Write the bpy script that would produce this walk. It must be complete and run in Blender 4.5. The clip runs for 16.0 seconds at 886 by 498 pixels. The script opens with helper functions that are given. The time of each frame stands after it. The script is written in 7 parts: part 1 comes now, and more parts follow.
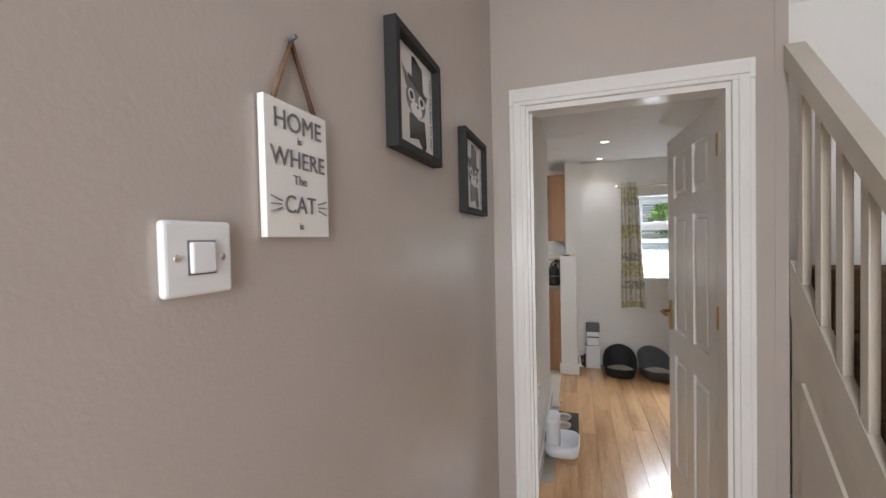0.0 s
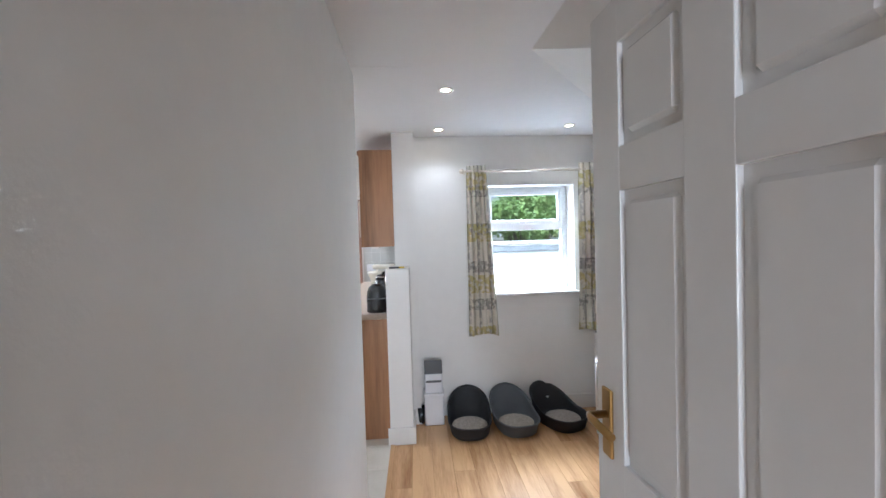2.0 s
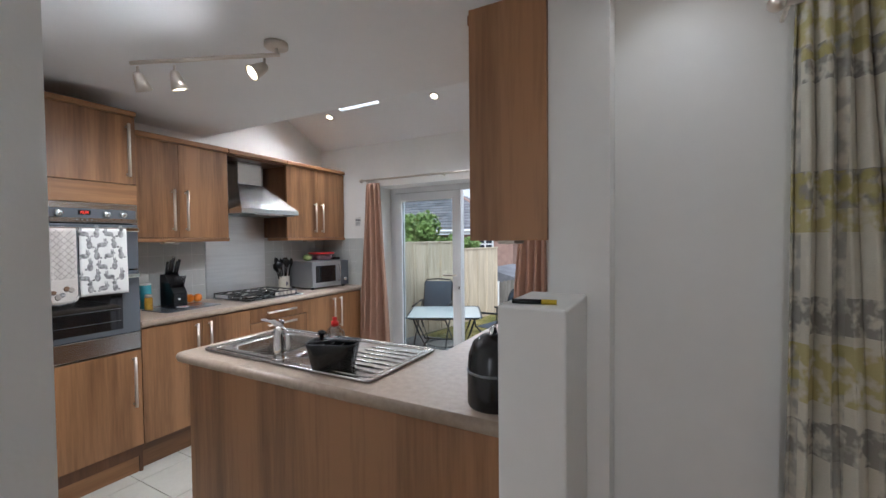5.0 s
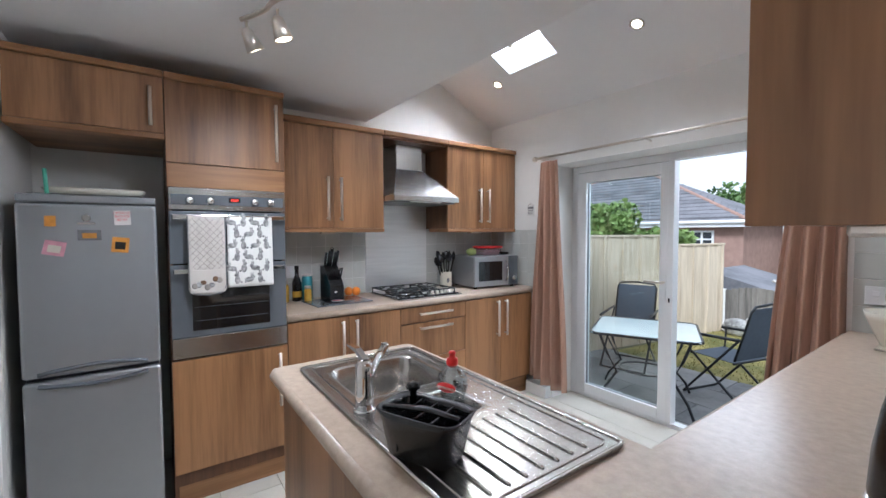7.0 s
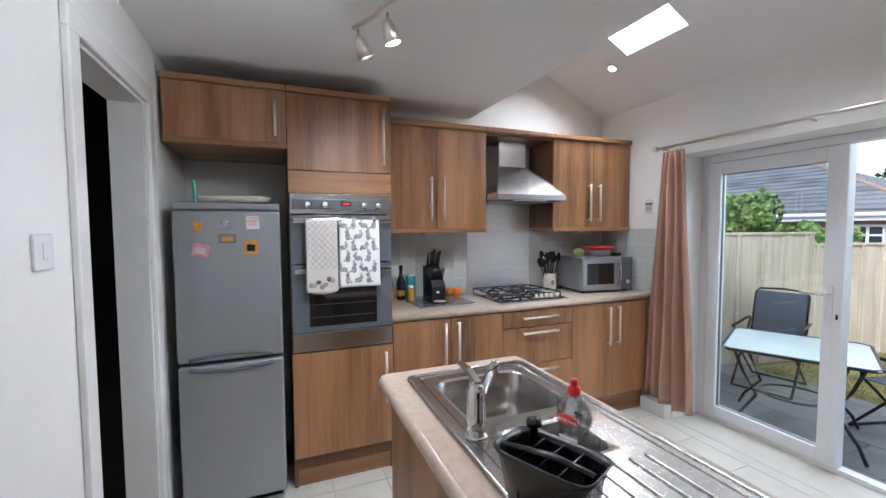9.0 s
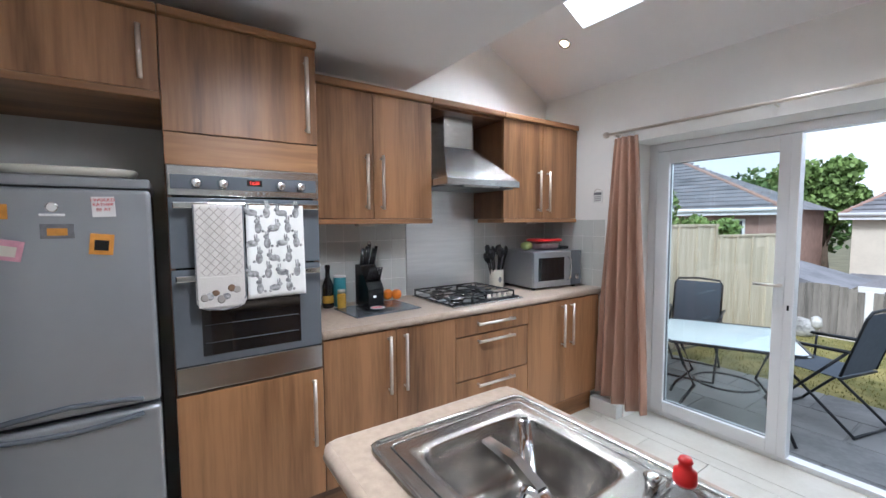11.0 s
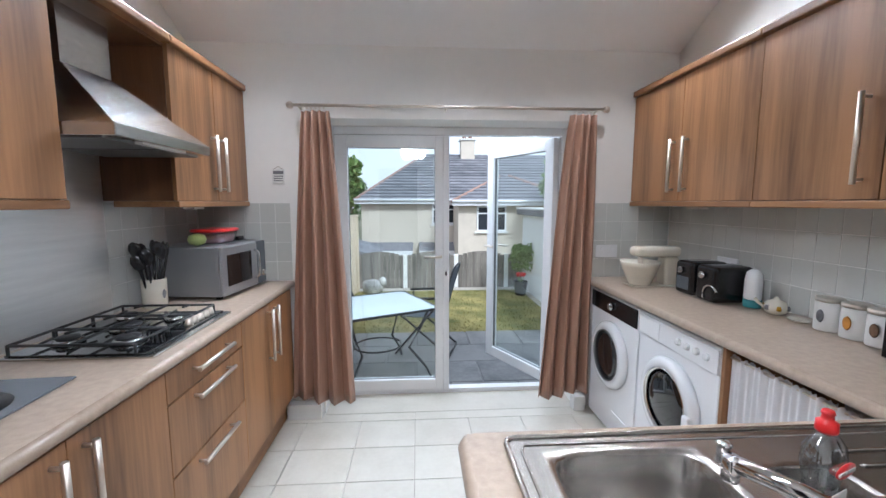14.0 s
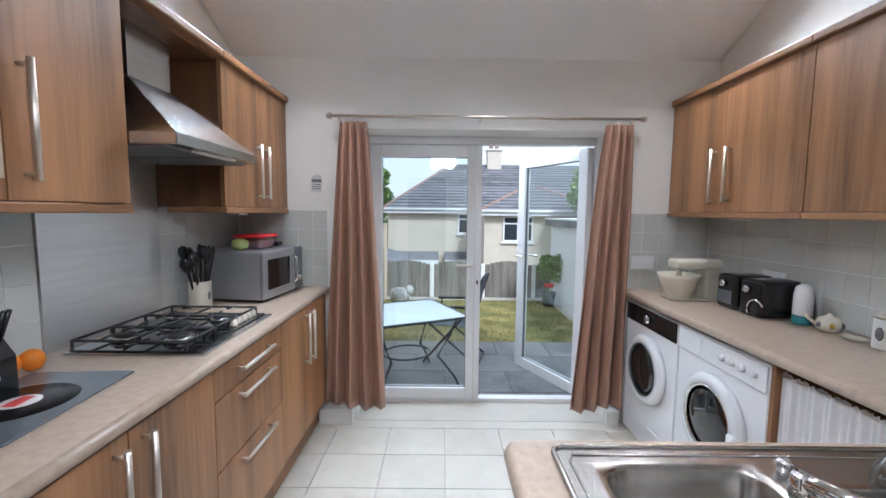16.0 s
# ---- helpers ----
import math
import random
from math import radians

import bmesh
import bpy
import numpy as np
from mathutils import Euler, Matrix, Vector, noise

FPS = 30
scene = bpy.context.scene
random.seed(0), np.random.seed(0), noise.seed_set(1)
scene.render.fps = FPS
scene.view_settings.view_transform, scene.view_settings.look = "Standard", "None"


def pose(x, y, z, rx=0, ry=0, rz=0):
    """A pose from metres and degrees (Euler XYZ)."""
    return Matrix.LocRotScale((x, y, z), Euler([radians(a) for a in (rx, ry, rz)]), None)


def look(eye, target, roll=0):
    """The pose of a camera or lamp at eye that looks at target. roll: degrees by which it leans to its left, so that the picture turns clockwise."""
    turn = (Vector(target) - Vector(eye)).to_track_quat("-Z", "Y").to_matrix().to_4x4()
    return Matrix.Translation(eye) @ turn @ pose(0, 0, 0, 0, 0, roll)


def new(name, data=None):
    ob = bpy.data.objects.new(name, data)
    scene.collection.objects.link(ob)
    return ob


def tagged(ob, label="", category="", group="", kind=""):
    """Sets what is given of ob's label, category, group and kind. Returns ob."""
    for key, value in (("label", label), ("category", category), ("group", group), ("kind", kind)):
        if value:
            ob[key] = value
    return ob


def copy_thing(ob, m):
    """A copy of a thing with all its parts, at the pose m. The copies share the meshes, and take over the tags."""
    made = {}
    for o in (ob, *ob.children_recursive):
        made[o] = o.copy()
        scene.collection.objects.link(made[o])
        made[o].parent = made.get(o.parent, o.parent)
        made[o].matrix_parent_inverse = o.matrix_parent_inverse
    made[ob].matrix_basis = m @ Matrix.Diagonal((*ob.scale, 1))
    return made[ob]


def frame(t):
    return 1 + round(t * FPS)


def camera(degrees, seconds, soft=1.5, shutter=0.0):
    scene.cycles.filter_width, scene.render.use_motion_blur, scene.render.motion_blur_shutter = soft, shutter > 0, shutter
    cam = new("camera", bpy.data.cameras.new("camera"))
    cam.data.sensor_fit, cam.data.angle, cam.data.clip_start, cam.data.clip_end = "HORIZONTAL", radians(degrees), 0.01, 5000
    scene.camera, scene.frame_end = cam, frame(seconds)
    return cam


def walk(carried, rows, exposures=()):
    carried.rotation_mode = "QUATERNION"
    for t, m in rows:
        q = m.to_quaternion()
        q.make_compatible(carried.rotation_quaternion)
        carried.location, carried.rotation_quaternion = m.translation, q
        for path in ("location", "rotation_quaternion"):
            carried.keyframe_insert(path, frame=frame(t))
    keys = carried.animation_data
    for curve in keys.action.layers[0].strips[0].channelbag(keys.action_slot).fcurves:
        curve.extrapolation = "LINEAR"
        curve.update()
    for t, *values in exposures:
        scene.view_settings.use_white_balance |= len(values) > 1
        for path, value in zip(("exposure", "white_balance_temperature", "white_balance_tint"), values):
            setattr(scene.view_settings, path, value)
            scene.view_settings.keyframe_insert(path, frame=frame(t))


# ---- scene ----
cam = camera(95.2, 16.0)
PATH = [
    (0, (3.201, -6.732, 1.446), (2.575, -4.833, 1.4), -1.3),
    (0.5, (3.21, -6.399, 1.458), (2.883, -4.426, 1.411), -1.4),
    (1, (3.224, -6.007, 1.471), (3.093, -4.012, 1.419), -1.6),
    (1.5, (3.21, -5.573, 1.469), (3.225, -3.573, 1.415), -1.8),
    (2, (3.252, -5.16, 1.448), (3.387, -3.165, 1.397), -1.7),
    (2.5, (3.298, -4.794, 1.484), (3.601, -2.818, 1.437), -1.1),
    (3, (3.313, -4.485, 1.495), (3.77, -2.539, 1.428), -1.1),
    (3.5, (3.371, -4.167, 1.456), (3.465, -2.171, 1.362), -1.8),
    (4, (3.392, -3.851, 1.449), (3.128, -1.871, 1.349), -1.8),
    (4.5, (3.407, -3.535, 1.42), (2.768, -1.641, 1.348), -1.2),
    (7, (3.011, -2.561, 1.394), (1.38, -1.406, 1.315), -0.2),
    (7.5, (2.918, -2.558, 1.385), (1.153, -1.62, 1.309), -0.2),
    (8, (2.915, -2.558, 1.419), (1.057, -1.826, 1.315), -0.3),
    (10.5, (2.699, -2.531, 1.444), (0.918, -1.632, 1.294), -0.7),
    (11, (2.393, -2.515, 1.415), (0.743, -1.392, 1.278), -0.3),
    (11.5, (2.115, -2.518, 1.412), (0.617, -1.201, 1.27), -0.5),
    (12, (1.864, -2.518, 1.413), (0.594, -0.982, 1.249), -0.5),
    (12.5, (1.653, -2.479, 1.409), (0.692, -0.733, 1.239), -0.7),
    (13, (1.521, -2.46, 1.42), (0.928, -0.561, 1.218), -0.5),
    (13.5, (1.439, -2.482, 1.418), (1.23, -0.505, 1.202), -0.3),
    (14, (1.417, -2.516, 1.42), (1.543, -0.533, 1.195), 0.0),
    (14.5, (1.424, -2.549, 1.429), (1.762, -0.59, 1.209), 0.4),
    (15, (1.435, -2.558, 1.429), (1.814, -0.605, 1.224), 0.8),
    (15.5, (1.412, -2.544, 1.422), (1.67, -0.569, 1.236), 0.7),
    (16, (1.364, -2.529, 1.413), (1.37, -0.537, 1.235), 0.6),
]
walk(cam, [(t, look(e, g, r)) for t, e, g, r in PATH],
     [(0, 0.42, 5900, 10), (1, 0.7, 5800, 10), (2, 0.95, 5250, 10), (2.5, 1.05, 5300, 10), (3.5, 0.6, 5500, 10), (4.0, 0.1, 5500, 10), (4.5, -0.2, 5600, 10), (7, 0.05, 5450, 10), (12, 0.1, 5450, 10), (16, 0.0, 5450, 10)])

# ---- world, sun, large lights ----
world = bpy.data.worlds.new("world")
scene.world = world
world.use_nodes = True
sky = world.node_tree.nodes.new("ShaderNodeTexSky")
sky.sky_type = "NISHITA"
sky.sun_disc = False
sky.sun_elevation, sky.sun_rotation = radians(48), radians(150)
sky.air_density, sky.dust_density = 1.0, 4.0
sky_bg = world.node_tree.nodes["Background"]
cloud = world.node_tree.nodes.new("ShaderNodeMix")
cloud.data_type = "RGBA"
cloud.inputs[0].default_value = 0.85
cloud.inputs[7].default_value = (8.3, 8.35, 8.4, 1)
world.node_tree.links.new(sky.outputs[0], cloud.inputs[6])
world.node_tree.links.new(cloud.outputs[2], sky_bg.inputs[0])
sky_bg.inputs[1].default_value = 0.15


def lamp(name, kind, matrix, energy, colour, **props):
    data = bpy.data.lights.new(name, kind)
    data.energy, data.color = energy, colour
    if kind == "AREA":
        data.shape, data.size, data.size_y = "RECTANGLE", props["w"], props["h"]
    if kind == "SPOT":
        data.spot_size, data.spot_blend, data.shadow_soft_size = radians(props["cone"]), 0.9, props.get("soft", 0.05)
    if kind == "SUN":
        data.angle = radians(props["angle"])
    ob = new(name, data)
    ob.matrix_world = matrix
    return ob


lamp("sun", "SUN", look((4, -8, 9), (0, 0, 0)), 3.4, (1, 0.96, 0.9), angle=12)
lamp("patio_daylight", "AREA", look((1.6, 1.3, 2.5), (1.6, -2.6, 1.1)), 62, (0.95, 0.98, 1), w=1.9, h=0.9)
lamp("nook_daylight", "AREA", look((4.2, -1.15, 2.25), (4.2, -3.8, 0.9)), 200, (0.95, 0.98, 1), w=0.9, h=0.6)
lamp("skylight_daylight", "AREA", look((0.95, -0.2, 3.2), (0.95, -0.55, 2.2)), 130, (0.95, 0.98, 1), w=0.5, h=0.5)
# Fill light added behind the camera to brighten the hall
lamp("front_door_daylight", "AREA", look((3.35, -8.35, 1.5), (3.0, -5.0, 1.3)), 32, (1, 0.97, 0.93), w=0.7, h=1.6)


# ---- materials ----
def mat(name, colour, rough=0.5, metal=0.0, vary=0.08, scale=6.0, bump=0.0, bump_scale=60.0, stretch=(1, 1, 1), trans=0.0,
        second=None, rand=0.0, emit=0.0, coat=0.0, alpha=1.0):
    m = bpy.data.materials.new(name)
    m.use_nodes = True
    nt = m.node_tree
    b = nt.nodes["Principled BSDF"]
    b.inputs["Roughness"].default_value = rough
    b.inputs["Metallic"].default_value = metal
    b.inputs["Transmission Weight"].default_value = trans
    b.inputs["Coat Weight"].default_value = coat
    b.inputs["Alpha"].default_value = alpha
    geo = nt.nodes.new("ShaderNodeNewGeometry")
    info = nt.nodes.new("ShaderNodeObjectInfo")
    shift = nt.nodes.new("ShaderNodeVectorMath")
    shift.operation = "MULTIPLY_ADD"
    shift.inputs[0].default_value = (7, 11, 5)
    comb = nt.nodes.new("ShaderNodeCombineXYZ")
    for k in range(3):
        nt.links.new(info.outputs["Random"], comb.inputs[k])
    nt.links.new(comb.outputs[0], shift.inputs[1])
    nt.links.new(geo.outputs["Position"], shift.inputs[2])
    mp = nt.nodes.new("ShaderNodeMapping")
    mp.inputs["Scale"].default_value = stretch
    nt.links.new(shift.outputs[0], mp.inputs[0])
    n1 = nt.nodes.new("ShaderNodeTexNoise")
    n1.inputs["Scale"].default_value, n1.inputs["Detail"].default_value = scale, 6
    n2 = nt.nodes.new("ShaderNodeTexNoise")
    n2.inputs["Scale"].default_value, n2.inputs["Detail"].default_value = scale * 9, 4
    nt.links.new(mp.outputs[0], n1.inputs["Vector"])
    nt.links.new(mp.outputs[0], n2.inputs["Vector"])
    add = nt.nodes.new("ShaderNodeMath")
    add.operation = "MULTIPLY_ADD"
    add.inputs[1].default_value = 0.35
    nt.links.new(n2.outputs[0], add.inputs[0])
    nt.links.new(n1.outputs[0], add.inputs[2])
    last = add
    if rand:
        more = nt.nodes.new("ShaderNodeMath")
        more.operation = "MULTIPLY_ADD"
        more.inputs[1].default_value = rand
        nt.links.new(info.outputs["Random"], more.inputs[0])
        nt.links.new(add.outputs[0], more.inputs[2])
        last = more
    ramp = nt.nodes.new("ShaderNodeValToRGB")
    c0 = [max(0, c * (1 - vary)) for c in colour]
    c1 = list(second) if second else [min(1, c * (1 + vary)) for c in colour]
    ramp.color_ramp.elements[0].position, ramp.color_ramp.elements[1].position = 0.45, 0.9
    ramp.color_ramp.elements[0].color, ramp.color_ramp.elements[1].color = (*c0, 1), (*c1, 1)
    nt.links.new(last.outputs[0], ramp.inputs[0])
    nt.links.new(ramp.outputs[0], b.inputs["Base Color"])
    if bump:
        n3 = nt.nodes.new("ShaderNodeTexNoise")
        n3.inputs["Scale"].default_value, n3.inputs["Detail"].default_value = bump_scale, 3
        nt.links.new(mp.outputs[0], n3.inputs["Vector"])
        bp = nt.nodes.new("ShaderNodeBump")
        bp.inputs["Strength"].default_value, bp.inputs["Distance"].default_value = bump, 0.004
        nt.links.new(n3.outputs[0], bp.inputs["Height"])
        nt.links.new(bp.outputs[0], b.inputs["Normal"])
    if emit:
        b.inputs["Emission Color"].default_value = (*colour, 1)
        b.inputs["Emission Strength"].default_value = emit
    return m


WALL = mat("wall_white", (0.8, 0.79, 0.76), 0.55, vary=0.03, scale=2, bump=0.08, bump_scale=180)
HALLP = mat("wall_mushroom", (0.47, 0.42, 0.38), 0.32, vary=0.04, scale=2, bump=0.08, bump_scale=160)
CEIL = mat("ceiling_white", (0.8, 0.8, 0.8), 0.7, vary=0.02, scale=2, bump=0.05, bump_scale=150)
GLOSS = mat("white_gloss_paint", (0.8, 0.79, 0.76), 0.18, vary=0.03, scale=3)
# White stair gloss, dimmed to cream so the colour carries its shade
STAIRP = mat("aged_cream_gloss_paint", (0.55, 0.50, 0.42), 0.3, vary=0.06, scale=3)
UPVC = mat("white_plastic", (0.78, 0.79, 0.8), 0.25, vary=0.03, scale=3)
APPL = mat("white_enamel", (0.8, 0.81, 0.83), 0.2, vary=0.02)
WOOD = mat("walnut_laminate", (0.15, 0.066, 0.024), 0.42, vary=0.35, scale=1.0, stretch=(9, 9, 0.55), second=(0.37, 0.185, 0.08), rand=0.16)
WOODH = mat("walnut_laminate_across", (0.15, 0.066, 0.024), 0.42, vary=0.3, scale=1.0, stretch=(9, 0.55, 9), second=(0.33, 0.165, 0.07), rand=0.16)
WOODD = mat("walnut_carcass", (0.10, 0.042, 0.018), 0.38, vary=0.25, scale=1.2, stretch=(8, 8, 0.6), second=(0.17, 0.075, 0.032))
TOP = mat("beige_stone_laminate", (0.40, 0.31, 0.235), 0.3, vary=0.06, scale=40, second=(0.48, 0.385, 0.30), bump=0.03, bump_scale=300)
STEEL = mat("brushed_steel", (0.58, 0.57, 0.55), 0.24, 1.0, vary=0.1, scale=3, stretch=(1, 8, 20))
SINKST = mat("worn_sink_steel", (0.44, 0.42, 0.395), 0.27, 1.0, vary=0.12, scale=5, stretch=(12, 1, 1))
PALEST = mat("pale_satin_steel", (0.80, 0.80, 0.79), 0.46, 1.0, vary=0.06, scale=3, stretch=(1, 1, 14))
CHROME = mat("chrome", (0.75, 0.75, 0.75), 0.08, 1.0, vary=0.02)
NICKEL = mat("satin_nickel", (0.70, 0.64, 0.57), 0.4, 1.0, vary=0.04)
SILVER = mat("silver_grey_enamel", (0.36, 0.37, 0.385), 0.28, 0.55, vary=0.04, scale=2)
GREYP = mat("grey_fascia", (0.15, 0.165, 0.185), 0.22, 0.3, vary=0.05)
BLACK = mat("black_plastic", (0.008, 0.008, 0.009), 0.25, vary=0.15, scale=20)
BGLASS = mat("dark_oven_glass", (0.01, 0.01, 0.011), 0.05, vary=0.1, coat=0.6)
IRON = mat("black_cast_iron", (0.015, 0.015, 0.016), 0.5, vary=0.2, bump=0.2, bump_scale=200)
TILE = mat("pale_grey_tile", (0.56, 0.57, 0.54), 0.2, vary=0.03, scale=5, rand=0.08)
GROUT = mat("grey_grout", (0.74, 0.74, 0.71), 0.8, vary=0.08)
FTILE = mat("cream_floor_tile", (0.52, 0.485, 0.415), 0.28, vary=0.05, scale=5, rand=0.12, second=(0.58, 0.55, 0.48))
FGROUT = mat("floor_grout", (0.42, 0.38, 0.32), 0.85, vary=0.1)
OAK = mat("oak_laminate", (0.40, 0.19, 0.07), 0.24, vary=0.3, scale=1.6, stretch=(9, 0.8, 9), second=(0.60, 0.36, 0.17), rand=0.25)
CURT = mat("rust_satin_curtain", (0.34, 0.185, 0.125), 0.38, vary=0.18, scale=1.5, stretch=(8, 8, 0.4), second=(0.49, 0.30, 0.215), bump=0.1, bump_scale=300)
NETW = mat("white_cotton", (0.75, 0.75, 0.77), 0.8, vary=0.06, bump=0.2, bump_scale=250)
BROWNF = mat("brown_plush", (0.055, 0.022, 0.017), 0.85, vary=0.35, scale=14, bump=0.5, bump_scale=260)
SISAL = mat("white_sisal_rope", (0.6, 0.56, 0.48), 0.85, vary=0.15, scale=8, stretch=(1, 1, 30), bump=0.5, bump_scale=30)
GREYPL = mat("grey_plastic", (0.12, 0.125, 0.13), 0.35, vary=0.06)
TRAYB = mat("matt_black_plastic", (0.014, 0.014, 0.015), 0.7, vary=0.15, scale=12)
TRAYG = mat("matt_grey_plastic", (0.10, 0.105, 0.11), 0.65, vary=0.08, scale=12)
LITTER = mat("cat_litter", (0.33, 0.29, 0.24), 0.95, vary=0.25, scale=60, bump=0.8, bump_scale=160)
ORANGE = mat("orange_peel", (0.75, 0.22, 0.01), 0.4, vary=0.1, bump=0.3, bump_scale=400)
RED = mat("red_plastic", (0.62, 0.02, 0.02), 0.3, vary=0.06)
TEAL = mat("teal_card", (0.04, 0.24, 0.28), 0.5, vary=0.1)
GREEN = mat("green_print", (0.12, 0.35, 0.05), 0.5, vary=0.15)
CREAM = mat("cream_ceramic", (0.68, 0.64, 0.54), 0.25, vary=0.05)
GOLD = mat("brass", (0.42, 0.27, 0.10), 0.3, 1.0, vary=0.1)
PAPER = mat("white_print", (0.72, 0.71, 0.68), 0.6, vary=0.04)
GREYINK = mat("grey_ink", (0.16, 0.16, 0.17), 0.6, vary=0.35, scale=30)
PINK = mat("pink_card", (0.62, 0.30, 0.36), 0.5, vary=0.15, scale=40)
AMBER = mat("amber_card", (0.62, 0.27, 0.04), 0.5, vary=0.15, scale=40)
MINT = mat("mint_plastic", (0.12, 0.5, 0.36), 0.35, vary=0.05)
PASTA = mat("mustard_jar", (0.45, 0.27, 0.04), 0.2, vary=0.25, scale=30)
QUILT = mat("quilted_linen", (0.55, 0.51, 0.47), 0.85, vary=0.06, bump=0.3, bump_scale=200)
STITCH = mat("grey_beige_thread", (0.30, 0.27, 0.24), 0.9, vary=0.1)
SOFTINK = mat("soft_grey_ink", (0.20, 0.195, 0.20), 0.8, vary=0.7, scale=60, second=(0.50, 0.49, 0.48))
TWINE = mat("jute_twine", (0.16, 0.095, 0.055), 0.9, vary=0.3, scale=60)
CARPET = mat("brown_stair_carpet", (0.13, 0.085, 0.05), 0.95, vary=0.3, scale=40, bump=0.5, bump_scale=300)
# Near-black colour stands in for the darkness inside the cupboard
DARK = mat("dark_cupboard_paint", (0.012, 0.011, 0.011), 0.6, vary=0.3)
SLATE = mat("slate_paving", (0.115, 0.12, 0.13), 0.6, vary=0.25, scale=3, rand=0.3, bump=0.4, bump_scale=40, second=(0.22, 0.22, 0.22))
GRASS = mat("mown_grass", (0.13, 0.15, 0.035), 0.95, vary=0.35, scale=3, second=(0.33, 0.28, 0.10), bump=1.0, bump_scale=120)
PINE = mat("pale_pine", (0.50, 0.41, 0.29), 0.75, vary=0.15, scale=2, stretch=(6, 6, 0.6), second=(0.66, 0.57, 0.44), rand=0.12)
OLDW = mat("weathered_fence_wood", (0.12, 0.11, 0.095), 0.85, vary=0.3, scale=2, stretch=(8, 8, 0.6), second=(0.24, 0.22, 0.19), rand=0.2)
RENDER = mat("cream_render", (0.62, 0.56, 0.47), 0.9, vary=0.06, scale=2, bump=0.3, bump_scale=60)
ROOF = mat("grey_roof_tile", (0.10, 0.105, 0.12), 0.7, vary=0.25, scale=1.2, second=(0.21, 0.21, 0.23), rand=0.2)
BRICK = mat("pink_brick", (0.34, 0.22, 0.18), 0.85, vary=0.15, scale=4)
LEAF = mat("tree_leaves", (0.11, 0.21, 0.04), 0.6, vary=0.4, scale=3, second=(0.30, 0.42, 0.13))
LEAFD = mat("dark_leaves", (0.06, 0.14, 0.035), 0.6, vary=0.4, scale=3, second=(0.17, 0.28, 0.08))
BARK = mat("bark", (0.09, 0.065, 0.045), 0.9, vary=0.3, bump=0.6, bump_scale=30)
GRAVEL = mat("pale_gravel", (0.45, 0.42, 0.37), 0.9, vary=0.3, scale=40, bump=0.8, bump_scale=80)
SOIL = mat("far_ground", (0.13, 0.12, 0.07), 0.95, vary=0.3, scale=0.6)
TEXT = mat("grey_sling_fabric", (0.075, 0.095, 0.125), 0.7, vary=0.1, scale=30)
FRAMEG = mat("dark_grey_metal", (0.035, 0.038, 0.042), 0.35, 0.5, vary=0.1)
FROST = mat("frosted_table_glass", (0.62, 0.68, 0.68), 0.12, vary=0.05, scale=4)
SIDING = mat("white_cladding", (0.8, 0.8, 0.79), 0.5, vary=0.04, scale=2)
DARKW = mat("dark_window", (0.03, 0.035, 0.045), 0.08, vary=0.3, scale=1)
DIGIT = mat("red_display", (1.0, 0.05, 0.03), 0.5, emit=2.5)
BULB = mat("lit_bulb", (1.0, 0.78, 0.5), 0.5, emit=14)


def glass_mat(name, tint, rough=0.0, gloss=0.07):
    m = bpy.data.materials.new(name)
    m.use_nodes = True
    nt = m.node_tree
    nt.nodes.clear()
    out = nt.nodes.new("ShaderNodeOutputMaterial")
    tr = nt.nodes.new("ShaderNodeBsdfTransparent")
    tr.inputs[0].default_value = (*tint, 1)
    gl = nt.nodes.new("ShaderNodeBsdfGlossy")
    gl.inputs["Roughness"].default_value = rough
    mx = nt.nodes.new("ShaderNodeMixShader")
    mx.inputs[0].default_value = gloss
    nt.links.new(tr.outputs[0], mx.inputs[1])
    nt.links.new(gl.outputs[0], mx.inputs[2])
    nt.links.new(mx.outputs[0], out.inputs[0])
    return m


GLASS = glass_mat("window_glass", (0.93, 0.97, 0.97))
CLEAR = glass_mat("clear_plastic", (0.74, 0.76, 0.77), 0.1, 0.28)


